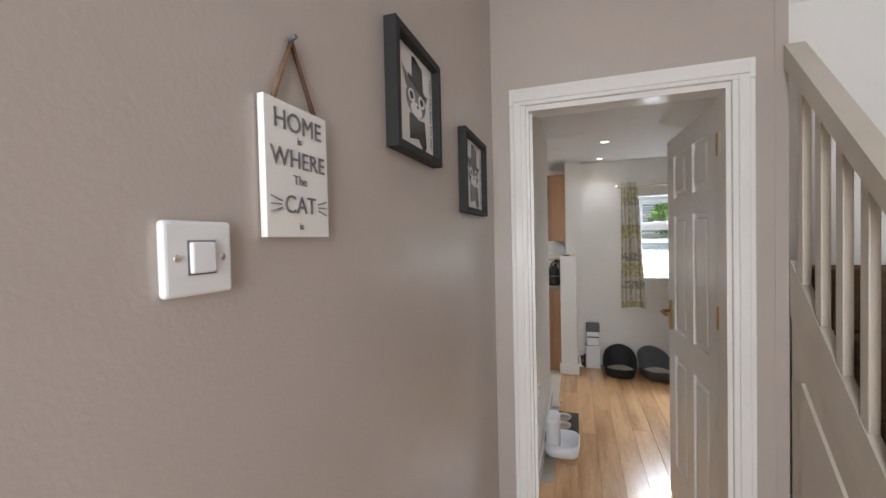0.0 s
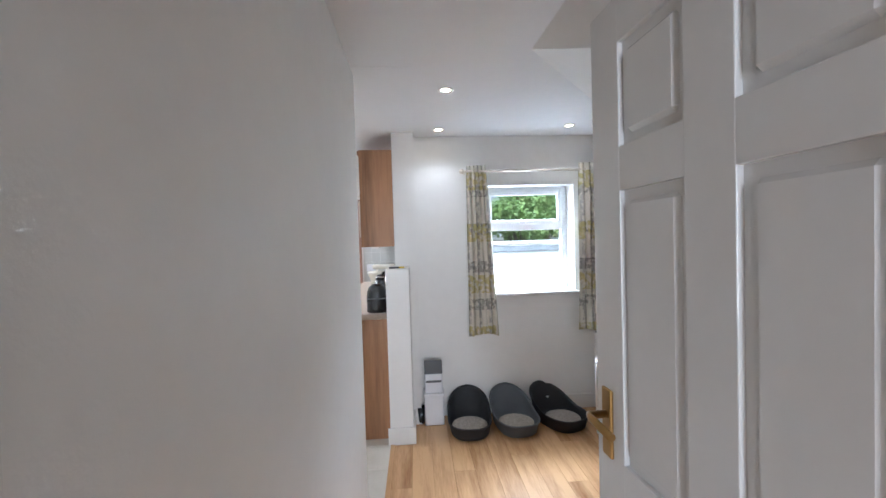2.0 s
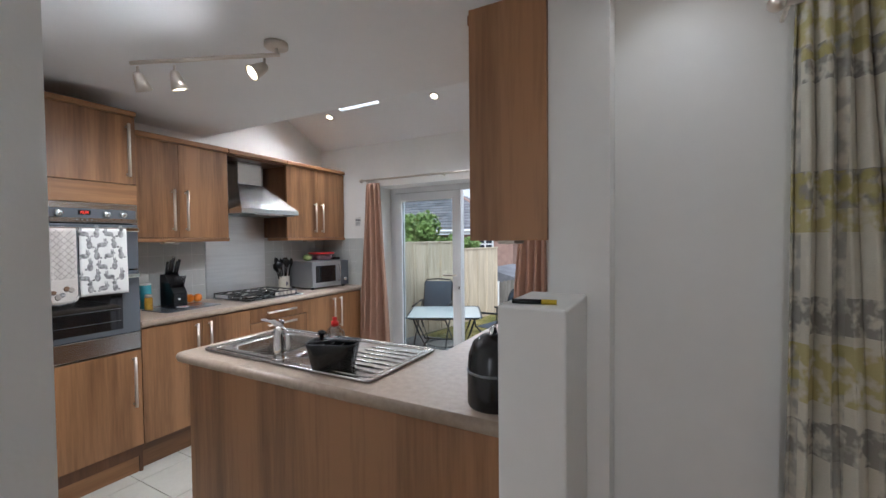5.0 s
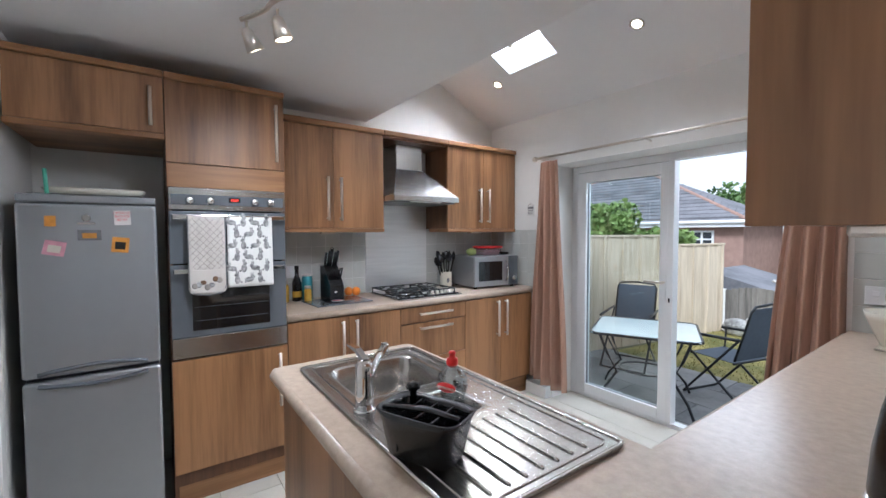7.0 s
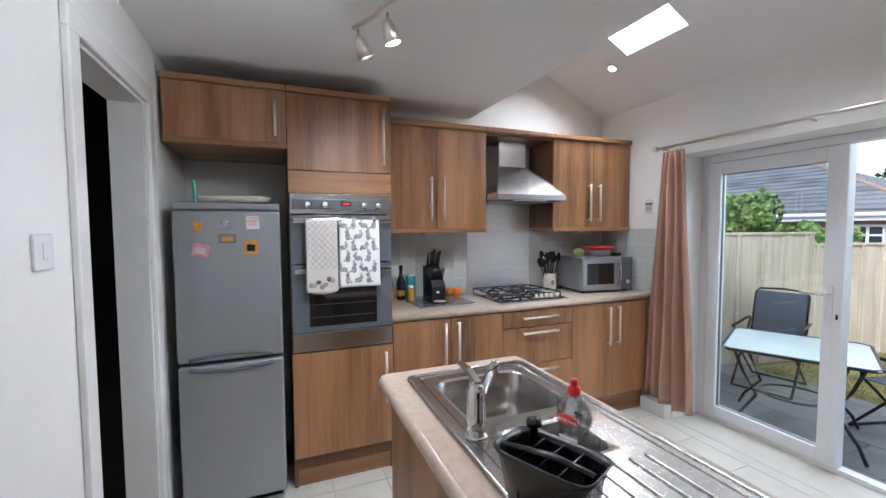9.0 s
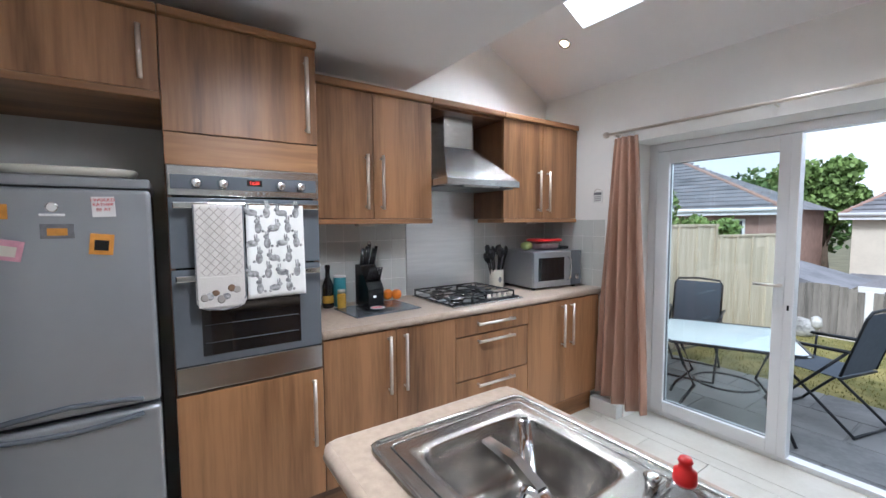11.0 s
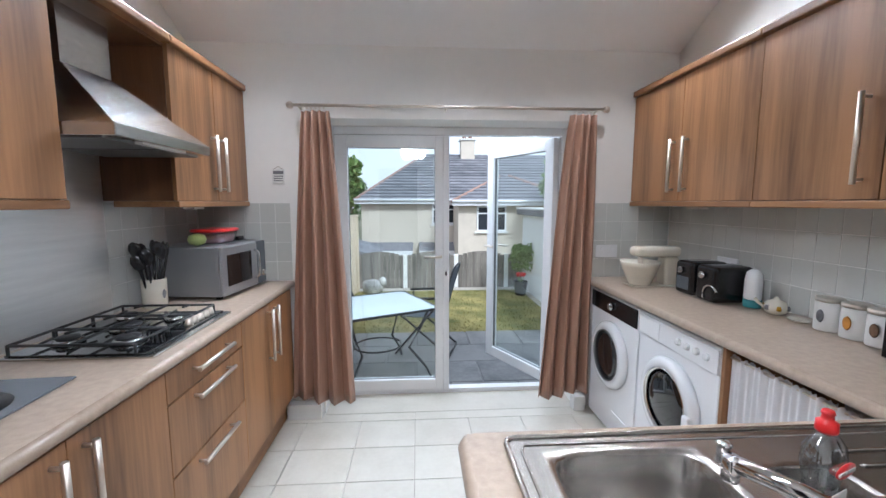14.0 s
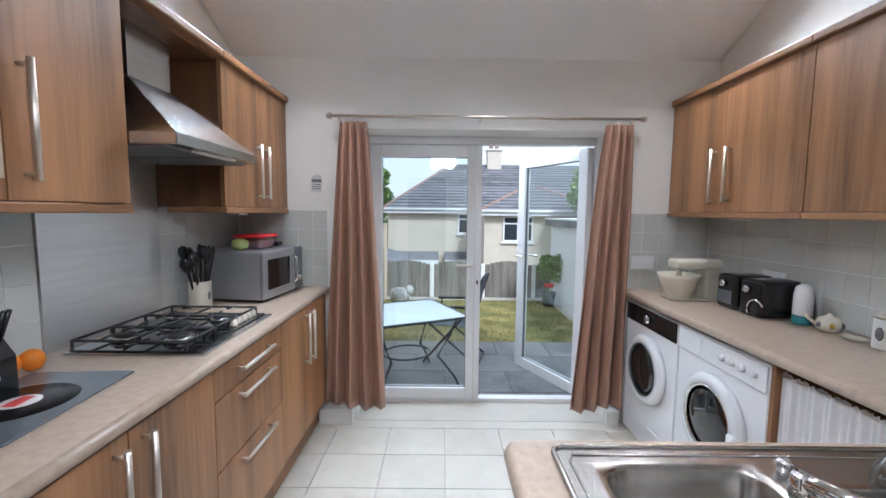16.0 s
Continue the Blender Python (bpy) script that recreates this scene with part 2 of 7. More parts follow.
def plaid_mat():
    """Cream curtain with grey and mustard checks."""
    m = mat("checked_curtain", (0.62, 0.59, 0.50), 0.8, vary=0.05, scale=20, bump=0.2, bump_scale=300)
    nt = m.node_tree
    b = nt.nodes["Principled BSDF"]
    base = b.inputs["Base Color"].links[0].from_socket
    geo = nt.nodes.new("ShaderNodeNewGeometry")
    sep = nt.nodes.new("ShaderNodeSeparateXYZ")
    nt.links.new(geo.outputs["Position"], sep.inputs[0])

    def band(axis, period, width, phase, colour, below, blotch):
        a = nt.nodes.new("ShaderNodeMath")
        a.operation = "MULTIPLY_ADD"
        a.inputs[1].default_value, a.inputs[2].default_value = 1 / period, phase
        nt.links.new(sep.outputs[axis], a.inputs[0])
        fr = nt.nodes.new("ShaderNodeMath")
        fr.operation = "FRACT"
        nt.links.new(a.outputs[0], fr.inputs[0])
        lt = nt.nodes.new("ShaderNodeMath")
        lt.operation = "LESS_THAN"
        lt.inputs[1].default_value = width
        nt.links.new(fr.outputs[0], lt.inputs[0])
        nz = nt.nodes.new("ShaderNodeTexNoise")
        nz.inputs["Scale"].default_value = blotch
        rp = nt.nodes.new("ShaderNodeValToRGB")
        rp.color_ramp.elements[0].position, rp.color_ramp.elements[1].position = 0.42, 0.55
        nt.links.new(nz.outputs[0], rp.inputs[0])
        nt.links.new(geo.outputs["Position"], nz.inputs["Vector"])
        mu = nt.nodes.new("ShaderNodeMath")
        mu.operation = "MULTIPLY"
        nt.links.new(lt.outputs[0], mu.inputs[0])
        nt.links.new(rp.outputs[0], mu.inputs[1])
        sc = nt.nodes.new("ShaderNodeMath")
        sc.operation = "MULTIPLY"
        sc.inputs[1].default_value = 0.75
        nt.links.new(mu.outputs[0], sc.inputs[0])
        mx = nt.nodes.new("ShaderNodeMix")
        mx.data_type = "RGBA"
        nt.links.new(sc.outputs[0], mx.inputs[0])
        nt.links.new(below, mx.inputs[6])
        mx.inputs[7].default_value = (*colour, 1)
        return mx.outputs[2]

    c = band(2, 0.30, 0.30, 0.1, (0.17, 0.16, 0.145), base, 30)
    c = band(0, 0.085, 0.32, 0.0, (0.32, 0.31, 0.28), c, 22)
    c = band(2, 0.41, 0.35, 0.55, (0.42, 0.36, 0.10), c, 26)
    nt.links.new(c, b.inputs["Base Color"])
    return m


PLAID = plaid_mat()


# ---- builders ----
def merge(bm, other):
    me = bpy.data.meshes.new("tmp")
    other.to_mesh(me)
    other.free()
    bm.from_mesh(me)
    bpy.data.meshes.remove(me)
    return bm


def cube(x0, x1, y0, y1, z0, z1, bevel=0.0, seg=2, bm=None):
    b = bmesh.new()
    bmesh.ops.create_cube(b, size=1)
    for v in b.verts:
        v.co = ((x0 + x1) / 2 + v.co.x * (x1 - x0), (y0 + y1) / 2 + v.co.y * (y1 - y0), (z0 + z1) / 2 + v.co.z * (z1 - z0))
    if bevel:
        bmesh.ops.bevel(b, geom=list(b.edges), offset=bevel, segments=seg, affect="EDGES", profile=0.5)
    return merge(bm, b) if bm else b


def lathe(cx, cy, rings, n=24, bm=None, sx=1.0, sy=1.0, power=2.0):
    """Rings of (radius, z) round a vertical axis; power over 2 squares the outline."""
    b = bmesh.new()
    loops = []
    for r, z in rings:
        loop = []
        for i in range(n):
            a = 2 * math.pi * i / n
            c, s = math.cos(a), math.sin(a)
            k = (abs(c) ** power + abs(s) ** power) ** (-1 / power)
            loop.append(b.verts.new((cx + r * sx * k * c, cy + r * sy * k * s, z)))
        loops.append(loop)
    for l0, l1 in zip(loops, loops[1:]):
        for i in range(n):
            b.faces.new((l0[i], l0[(i + 1) % n], l1[(i + 1) % n], l1[i]))
    for loop, flip in ((loops[0], True), (loops[-1], False)):
        if (loop[0].co - loop[n // 2].co).length > 1e-4:
            b.faces.new(loop[::-1] if flip else loop)
    for f in b.faces:
        f.smooth = True
    return merge(bm, b) if bm else b


def tube(points, r, n=10, bm=None):
    """A round bar along points."""
    b = bmesh.new()
    pts = [Vector(p) for p in points]
    loops = []
    for i, p in enumerate(pts):
        d = (pts[min(i + 1, len(pts) - 1)] - pts[max(i - 1, 0)]).normalized()
        u = d.cross(Vector((0, 0, 1)))
        u = u.normalized() if u.length > 0.05 else Vector((1, 0, 0))
        w = d.cross(u)
        loops.append([b.verts.new(p + r * (math.cos(2 * math.pi * k / n) * u + math.sin(2 * math.pi * k / n) * w)) for k in range(n)])
    for l0, l1 in zip(loops, loops[1:]):
        for k in range(n):
            b.faces.new((l0[k], l0[(k + 1) % n], l1[(k + 1) % n], l1[k]))
    b.faces.new(loops[0][::-1])
    b.faces.new(loops[-1])
    for f in b.faces:
        f.smooth = len(f.verts) == 4
    bmesh.ops.recalc_face_normals(b, faces=list(b.faces))
    return merge(bm, b) if bm else b


def prism(poly, axis, a, c, bm=None):
    """A polygon pushed from a to c along an axis; poly gives the other two coordinates in xyz order."""
    b = bmesh.new()

    def put(p, h):
        q = list(p)
        q.insert("xyz".index(axis), h)
        return b.verts.new(q)

    lo, hi = [put(p, a) for p in poly], [put(p, c) for p in poly]
    n = len(poly)
    for i in range(n):
        b.faces.new((lo[i], lo[(i + 1) % n], hi[(i + 1) % n], hi[i]))
    b.faces.new(lo[::-1])
    b.faces.new(hi)
    bmesh.ops.recalc_face_normals(b, faces=list(b.faces))
    return merge(bm, b) if bm else b


def turned(bm, m):
    bmesh.ops.transform(bm, matrix=m, verts=list(bm.verts))
    return bm


def thing(name, at, label, category, group="", kind=""):
    ob = new(name)
    ob.location = at
    ob.empty_display_size = 0.05
    return tagged(ob, label, category, group, kind)


def root(ob):
    while ob.parent:
        ob = ob.parent
    return ob


def part(name, bm, material, parent=None, label="", kind=""):
    """Links a bmesh, given in world places, as one mesh under a thing or a part."""
    if parent:
        bmesh.ops.translate(bm, vec=-Vector(root(parent).location), verts=list(bm.verts))
    me = bpy.data.meshes.new(name)
    bm.to_mesh(me)
    bm.free()
    me.materials.append(material)
    ob = new(name, me)
    ob.parent = parent
    return tagged(ob, label, kind=kind)


def solo(name, bm, material, label, category, kind="", group=""):
    return tagged(part(name, bm, material), label, category, group, kind)


def structure(name, bm, material, label="", category="wall"):
    return tagged(part(name, bm, material), label or name.replace("_", " "), category, kind="structure")


def letters(name, body, size, material, parent, m, extrude=0.0008):
    """Built-in font turned into a mesh under a thing."""
    cu = bpy.data.curves.new(name, "FONT")
    cu.body, cu.size, cu.extrude, cu.align_x, cu.align_y = body, size, extrude, "CENTER", "CENTER"
    tmp = bpy.data.objects.new("tmp", cu)
    scene.collection.objects.link(tmp)
    dep = bpy.context.evaluated_depsgraph_get()
    me = bpy.data.meshes.new_from_object(tmp.evaluated_get(dep))
    bpy.data.objects.remove(tmp)
    me.transform(m)
    me.transform(Matrix.Translation(-Vector(root(parent).location)))
    me.materials.clear()
    me.materials.append(material)
    ob = new(name, me)
    ob.parent = parent
    return ob


# ---- structure ----
XL, XR, YB, YS = 0.03, 3.13, 0.135, -3.085
HC = 2.27
# Kitchen walls
wall_left = structure("wall_west", cube(XL - 0.12, XL, YS - 0.1, YB + 0.3, 0, 3.05), WALL, "white painted kitchen wall behind the cooker")
back = cube(XL, 0.79, YB, YB + 0.3, 0, 2.9)
cube(2.51, XR + 0.15, YB, YB + 0.3, 0, 2.9, bm=back)
cube(0.79, 2.51, YB, YB + 0.3, 1.95, 2.9, bm=back)
wall_back = structure("wall_north", back, WALL, "white painted end wall round the patio doors")
mid = cube(3.09, 3.26, -2.02, -1.815, 0, HC)
cube(XR, 3.2595, -1.815, YB, 0, HC, bm=mid)
cube(XR, 3.26, -1.19, YB, HC + 0.0005, 3.05, bm=mid)
cube(3.035, 3.2, -2.31, -2.02, 0, 1.245, bevel=0.006, bm=mid)
wall_mid = structure("wall_middle", mid, WALL, "white wall with a low stub between kitchen and nook")
south = cube(XL, 0.80, YS - 0.12, YS, 0, HC)
cube(1.44, 2.8695, YS - 0.12, YS, 0, HC, bm=south)
cube(0.80, 1.44, YS - 0.12, YS, 1.97, HC, bm=south)
structure("wall_south", south, WALL, "white painted kitchen wall with a cupboard doorway")
# Cupboard lining, its unlit gloom put into the colour
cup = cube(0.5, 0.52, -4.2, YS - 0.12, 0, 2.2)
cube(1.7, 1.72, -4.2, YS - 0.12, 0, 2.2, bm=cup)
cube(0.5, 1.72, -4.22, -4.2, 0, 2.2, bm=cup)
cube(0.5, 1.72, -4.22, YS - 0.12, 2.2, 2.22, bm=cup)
structure("cupboard_lining", cup, DARK, "cupboard lining coloured near-black for the unlit dark behind the doorway", "wall")
# Nook and hall walls
structure("wall_nook_west", cube(2.87, 2.97, -4.93, -3.105, 0, HC), WALL, "white painted wall beside the nook")
structure("wall_hall_west", cube(2.75, 2.87, -8.6, -4.93, 0, 2.6), HALLP, "mushroom grey satin hallway wall")
dw = cube(2.87, 3.0, -5.03, -4.93, 0, 2.6)
cube(3.735, 3.86, -5.03, -4.93, 0, 2.6, bm=dw)
cube(3.0, 3.735, -5.03, -4.93, 1.99, 2.6, bm=dw)
structure("wall_hall_north", dw, HALLP, "mushroom grey hallway wall round the doorway")
structure("wall_nook_south", cube(3.735, 5.05, -4.93, -4.85, 0, HC), WALL, "white nook wall behind the open door")
structure("wall_nook_east", cube(4.95, 5.07, -4.93, -1.6, 0, HC), WALL, "white painted nook side wall")
nw = cube(3.26, 3.83, -1.88, -1.62, 0, HC)
cube(4.57, 4.95, -1.88, -1.62, 0, HC, bm=nw)
cube(3.83, 4.57, -1.88, -1.62, 0, 0.985, bm=nw)
cube(3.83, 4.57, -1.88, -1.62, 1.87, HC, bm=nw)
structure("wall_nook_north", nw, WALL, "white nook wall round the small window")
structure("boxed_ledge", cube(4.72, 4.95, -2.02, -1.88, 0, 0.63, bevel=0.004), WALL, "white boxed-in corner ledge", "wall")
structure("wall_hall_east", cube(4.75, 4.87, -8.6, -5.03, 0, 4.6), HALLP, "hallway wall beyond the staircase")
# Unseen end wall; its door opening is assumed, behind the hall fill light
hs = cube(2.75, 2.95, -8.72, -8.6, 0, 2.6)
cube(3.75, 4.87, -8.72, -8.6, 0, 4.6, bm=hs)
cube(2.95, 3.75, -8.72, -8.6, 2.1, 4.6, bm=hs)
structure("wall_hall_south", hs, HALLP, "unseen hallway end wall with an assumed door opening")
structure("stairwell_wall", cube(3.86, 4.87, -4.93, -4.83, HC + 0.25, 4.6), WALL, "pale upper stairwell wall")
# Ceilings
structure("ceiling_kitchen", cube(XL, 3.26, YS - 0.12, -1.19, HC, HC + 0.25), CEIL, "flat white kitchen ceiling", "ceiling")
structure("ceiling_nook", cube(2.87, 5.07, -4.93, -1.62, HC + 0.002, HC + 0.2), CEIL, "flat white nook ceiling", "ceiling")
structure("ceiling_hall", cube(2.75, 3.86, -8.6, -4.93, 2.55, 2.7), CEIL, "white hallway ceiling", "ceiling")
structure("ceiling_stairwell", cube(3.86, 4.87, -8.6, -4.83, 4.55, 4.65), CEIL, "white stairwell ceiling", "ceiling")


def vault_z(y):
    return 2.39 + 0.52 * (YB - y)


def vault_piece(x0, x1, y0, y1, bm):
    prism([(y0, vault_z(y0)), (y1, vault_z(y1)), (y1, vault_z(y1) + 0.28), (y0, vault_z(y0) + 0.28)], "x", x0, x1, bm=bm)


vault = bmesh.new()
vault_piece(XL, 0.72, -1.45, YB + 0.3, vault)
vault_piece(1.175, 3.26, -1.45, YB + 0.3, vault)
vault_piece(0.72, 1.175, -1.45, -0.49, vault)
vault_piece(0.72, 1.175, -0.30, YB + 0.3, vault)
structure("ceiling_vault", vault, CEIL, "sloping white ceiling over the kitchen extension", "ceiling")
structure("ceiling_upstand", cube(XL, 3.26, -1.27, -1.191, HC + 0.25, 3.3), CEIL, "white upstand behind the ceiling edge", "ceiling")
sof = bmesh.new()
for p in ((3.79, -3.385, HC + 0.001), (4.4, -2.68, HC + 0.001), (4.949, -2.70, HC + 0.001), (4.949, -4.849, HC + 0.001), (3.84, -4.849, HC + 0.001),
          (4.949, -4.849, 1.5), (4.36, -4.849, 1.62), (4.949, -3.2, 2.08), (3.95, -3.5, 2.2), (4.46, -2.86, 2.2), (4.949, -2.86, 2.2)):
    sof.verts.new(p)
bmesh.ops.convex_hull(sof, input=list(sof.verts))
bmesh.ops.recalc_face_normals(sof, faces=list(sof.faces))
structure("stair_soffit", sof, WALL, "white boxed underside of the winding stairs", "ceiling")

# Floors
structure("ground_screed", cube(XL, 3.05, YS - 1.2, YB + 0.3, -0.12, -0.012), FGROUT, "grout bed under the kitchen tiles", "floor")
structure("threshold_strip", cube(3.035, 3.065, YS, -2.31, -0.01, 0.006, bevel=0.003), OAK, "oak threshold strip between tiles and boards", "floor")
structure("subfloor_nook", cube(2.75, 5.07, -8.7, -1.6, -0.12, -0.013), OAK, "base under the oak boards", "floor")


def skirting(name, x0, x1, y0, y1, h=0.12):
    structure(name, cube(x0, x1, y0, y1, 0, h, bevel=0.004), GLOSS, "white gloss skirting board", "baseboard")


skirting("baseboard_nook_west", 2.97, 2.985, -4.9, -3.105)
skirting("baseboard_nook_west_end", 2.87, 2.985, -3.105, -3.09)
skirting("baseboard_stub", 3.02, 3.215, -2.325, -2.31)
skirting("baseboard_stub_side", 3.2, 3.215, -2.31, -2.02)
skirting("baseboard_nook_north", 3.275, 4.72, -1.895, -1.88)
skirting("baseboard_nook_east", 4.935, 4.95, -4.85, -2.02)
skirting("baseboard_hall", 2.87, 2.885, -8.6, -5.03)
skirting("baseboard_door_west", 0.56, 0.78, 0.06, YB, 0.1)
skirting("baseboard_door_east", 2.48, 2.56, 0.06, YB, 0.1)

# Doorway from the hall
arch = bmesh.new()
for x0, x1 in ((2.945, 3.012), (3.73, 3.80)):
    cube(x0, x1, -5.048, -5.03, 0, 1.985, bevel=0.004, bm=arch)
    cube(x0 + 0.018, x1 - 0.018, -5.056, -5.046, 0, 1.998, bevel=0.003, bm=arch)
cube(2.945, 3.80, -5.05, -5.03, 1.985, 2.055, bevel=0.004, bm=arch)
cube(2.963, 3.782, -5.057, -5.047, 2.0, 2.037, bevel=0.003, bm=arch)
for x0, x1 in ((3.0, 3.022), (3.715, 3.735)):
    cube(x0, x1, -5.03, -4.925, 0, 1.9649, bm=arch)
cube(3.0, 3.735, -5.03, -4.925, 1.965, 1.9895, bm=arch)
cube(3.02, 3.033, -4.985, -4.96, 0, 1.965, bm=arch)
structure("door_frame_hall", arch, GLOSS, "white gloss door frame with moulded architrave", "trim")
arch2 = bmesh.new()
for x0, x1 in ((0.73, 0.80), (1.44, 1.51)):
    cube(x0, x1, YS, YS + 0.02, 0, 1.98, bevel=0.005, bm=arch2)
cube(0.73, 1.51, YS, YS + 0.021, 1.98, 2.05, bevel=0.005, bm=arch2)
for x0, x1 in ((0.80, 0.82), (1.42, 1.44)):
    cube(x0, x1, YS - 0.12, YS, 0, 1.97, bm=arch2)
structure("door_frame_cupboard", arch2, GLOSS, "white gloss frame round the cupboard doorway", "trim")


def panel_door():
    """Six-panel white door, hinged on the jamb and standing open along +y."""
    door = thing("panel_door", (3.72, -4.93, 0), "white six-panel door standing open on brass hinges", "door")
    door.rotation_euler = (0, 0, radians(2.7))
    x0, x1, y0, y1, top = 3.722, 3.757, -4.925, -4.2, 1.955
    bm = cube(x0 + 0.012, x1 - 0.012, y0, y1, 0.008, top)
    ys = (y0, y0 + 0.115, y0 + 0.31, y1 - 0.31, y1 - 0.115, y1)
    zs = (0.008, 0.21, 0.80, 0.94, 1.54, 1.635, 1.855, top)
    for a, b in ((ys[0], ys[1]), (ys[2], ys[3]), (ys[4], ys[5])):
        cube(x0, x1, a, b, 0.008, top, bevel=0.002, bm=bm)
    for a, b in ((zs[0], zs[1]), (zs[2], zs[3]), (zs[4], zs[5]), (zs[6], zs[7])):
        cube(x0 + 0.0005, x1 - 0.0005, y0, y1, a, b, bevel=0.002, bm=bm)
    leaf = part("leaf", bm, GLOSS, door)
    for a, b in ((ys[1], ys[2]), (ys[3], ys[4])):
        for c, d in ((zs[1], zs[2]), (zs[3], zs[4]), (zs[5], zs[6])):
            part("panel", cube(x0 + 0.003, x1 - 0.003, a + 0.022, b - 0.022, c + 0.022, d - 0.022, bevel=0.009, seg=1), GLOSS, leaf)
    for z in (0.25, 1.12, 1.785):
        part("hinge", cube(3.712, 3.738, -4.945, -4.922, z - 0.045, z + 0.045, bevel=0.003), GOLD, door, "tarnished brass hinge")
    for s, x in ((-1, x0), (1, x1)):
        h = part("handle_plate", cube(min(x, x + s * 0.009), max(x, x + s * 0.009), y1 - 0.075, y1 - 0.035, 0.93, 1.09, bevel=0.004), GOLD, door, "aged brass handle plate")
        part("lever", tube([(x + s * 0.005, y1 - 0.055, 1.03), (x + s * 0.05, y1 - 0.055, 1.03), (x + s * 0.055, y1 - 0.075, 1.032), (x + s * 0.05, y1 - 0.155, 1.025)], 0.009), GOLD, h)


panel_door()


# ---- patio doors and windows ----
def glazed_frame(bm, x0, x1, y0, y1, z0, z1, w):
    cube(x0, x0 + w, y0, y1, z0, z1, bevel=0.005, bm=bm)
    cube(x1 - w, x1, y0, y1, z0, z1, bevel=0.005, bm=bm)
    cube(x0 + w, x1 - w, y0 + 0.001, y1 - 0.001, z0, z0 + w, bevel=0.005, bm=bm)
    cube(x0 + w, x1 - w, y0 + 0.001, y1 - 0.001, z1 - w, z1, bevel=0.005, bm=bm)
    return bm


def pane(x0, x1, y, z0, z1, parent):
    p = part("pane", cube(x0, x1, y - 0.003, y + 0.003, z0, z1), GLASS, parent, "clear glass pane")
    p.visible_shadow = False
    return p


def lever(x, y, z, s, parent, d=-1):
    h = part("handle_plate", cube(x - 0.014, x + 0.014, min(y, y + d * 0.012), max(y, y + d * 0.012), z - 0.13, z + 0.05, bevel=0.004), UPVC, parent)
    part("lever", tube([(x, y, z), (x, y + d * 0.05, z), (x - s * 0.02, y + d * 0.055, z), (x - s * 0.12, y + d * 0.055, z)], 0.009), NICKEL, h)


patio = thing("patio_door", (1.6, 0.39, 0), "white plastic double patio door with one leaf open", "door", kind="structure")
YD = 0.385
part("frame", glazed_frame(bmesh.new(), 0.79, 2.51, YD, YD + 0.07, -0.02, 1.95, 0.055), UPVC, patio)
fixed = part("closed_leaf", glazed_frame(bmesh.new(), 0.85, 1.63, YD - 0.008, YD + 0.055, 0.03, 1.89, 0.085), UPVC, patio)
part("meeting_stile", cube(1.6, 1.645, YD - 0.02, YD + 0.06, 0.03, 1.89, bevel=0.006), UPVC, patio)
pane(0.935, 1.545, YD + 0.025, 0.115, 1.805, fixed)
part("gasket", glazed_frame(bmesh.new(), 0.93, 1.55, YD + 0.012, YD + 0.036, 0.11, 1.81, 0.008), GREYPL, fixed)
lever(1.585, YD - 0.01, 1.04, 1, patio)
part("keyhole", cube(1.617, 1.627, YD - 0.024, YD - 0.018, 0.9, 0.93, bevel=0.002), BLACK, patio)
swing = Matrix.Translation((2.45, YD + 0.05, 0)) @ pose(0, 0, 0, 0, 0, -63) @ Matrix.Translation((-2.45, -YD - 0.05, 0))
bm = turned(glazed_frame(bmesh.new(), 1.66, 2.45, YD, YD + 0.06, 0.03, 1.89, 0.085), swing)
op = part("open_leaf", bm, UPVC, patio, "leaf swung outward over the patio")
p = part("pane", turned(cube(1.745, 2.365, YD + 0.027, YD + 0.033, 0.115, 1.805), swing), GLASS, op, "clear glass pane")
p.visible_shadow = False
part("gasket", turned(glazed_frame(bmesh.new(), 1.74, 2.37, YD + 0.018, YD + 0.042, 0.11, 1.81, 0.008), swing), GREYPL, op)
for d, y in ((-1, YD), (1, YD + 0.06)):
    hm = turned(tube([(1.70, y, 1.04), (1.70, y + d * 0.05, 1.04), (1.72, y + d * 0.055, 1.04), (1.82, y + d * 0.055, 1.04)], 0.009), swing)
    part("lever", hm, NICKEL, op)
structure("door_sill", cube(0.79, 2.51, YB - 0.02, 0.47, -0.03, 0.003, bevel=0.002), FTILE, "cream tiled patio door threshold", "trim")

win = thing("window_1", (4.2, -1.7, 1), "white plastic nook window with a top opening light", "window", kind="structure")
YW = -1.72
part("window_frame", glazed_frame(bmesh.new(), 3.83, 4.57, YW, YW + 0.06, 0.985, 1.87, 0.05), UPVC, win)
part("transom", cube(3.88, 4.52, YW - 0.004, YW + 0.06, 1.50, 1.56, bevel=0.005), UPVC, win)
part("window_bar", cube(3.88, 4.52, YW + 0.004, YW + 0.05, 1.37, 1.395, bevel=0.004), UPVC, win)
part("opening_light", glazed_frame(bmesh.new(), 3.875, 4.525, YW - 0.015, YW + 0.03, 1.555, 1.835, 0.035), UPVC, win)
pane(3.88, 4.52, YW + 0.035, 1.035, 1.50, win)
pane(3.91, 4.49, YW + 0.01, 1.59, 1.80, win)
part("window_handle", cube(4.15, 4.27, YW - 0.035, YW - 0.016, 1.56, 1.58, bevel=0.005), UPVC, win)
structure("window_sill", cube(3.76, 4.64, -1.93, -1.72, 0.965, 0.99, bevel=0.006), GLOSS, "white gloss window sill", "sill")

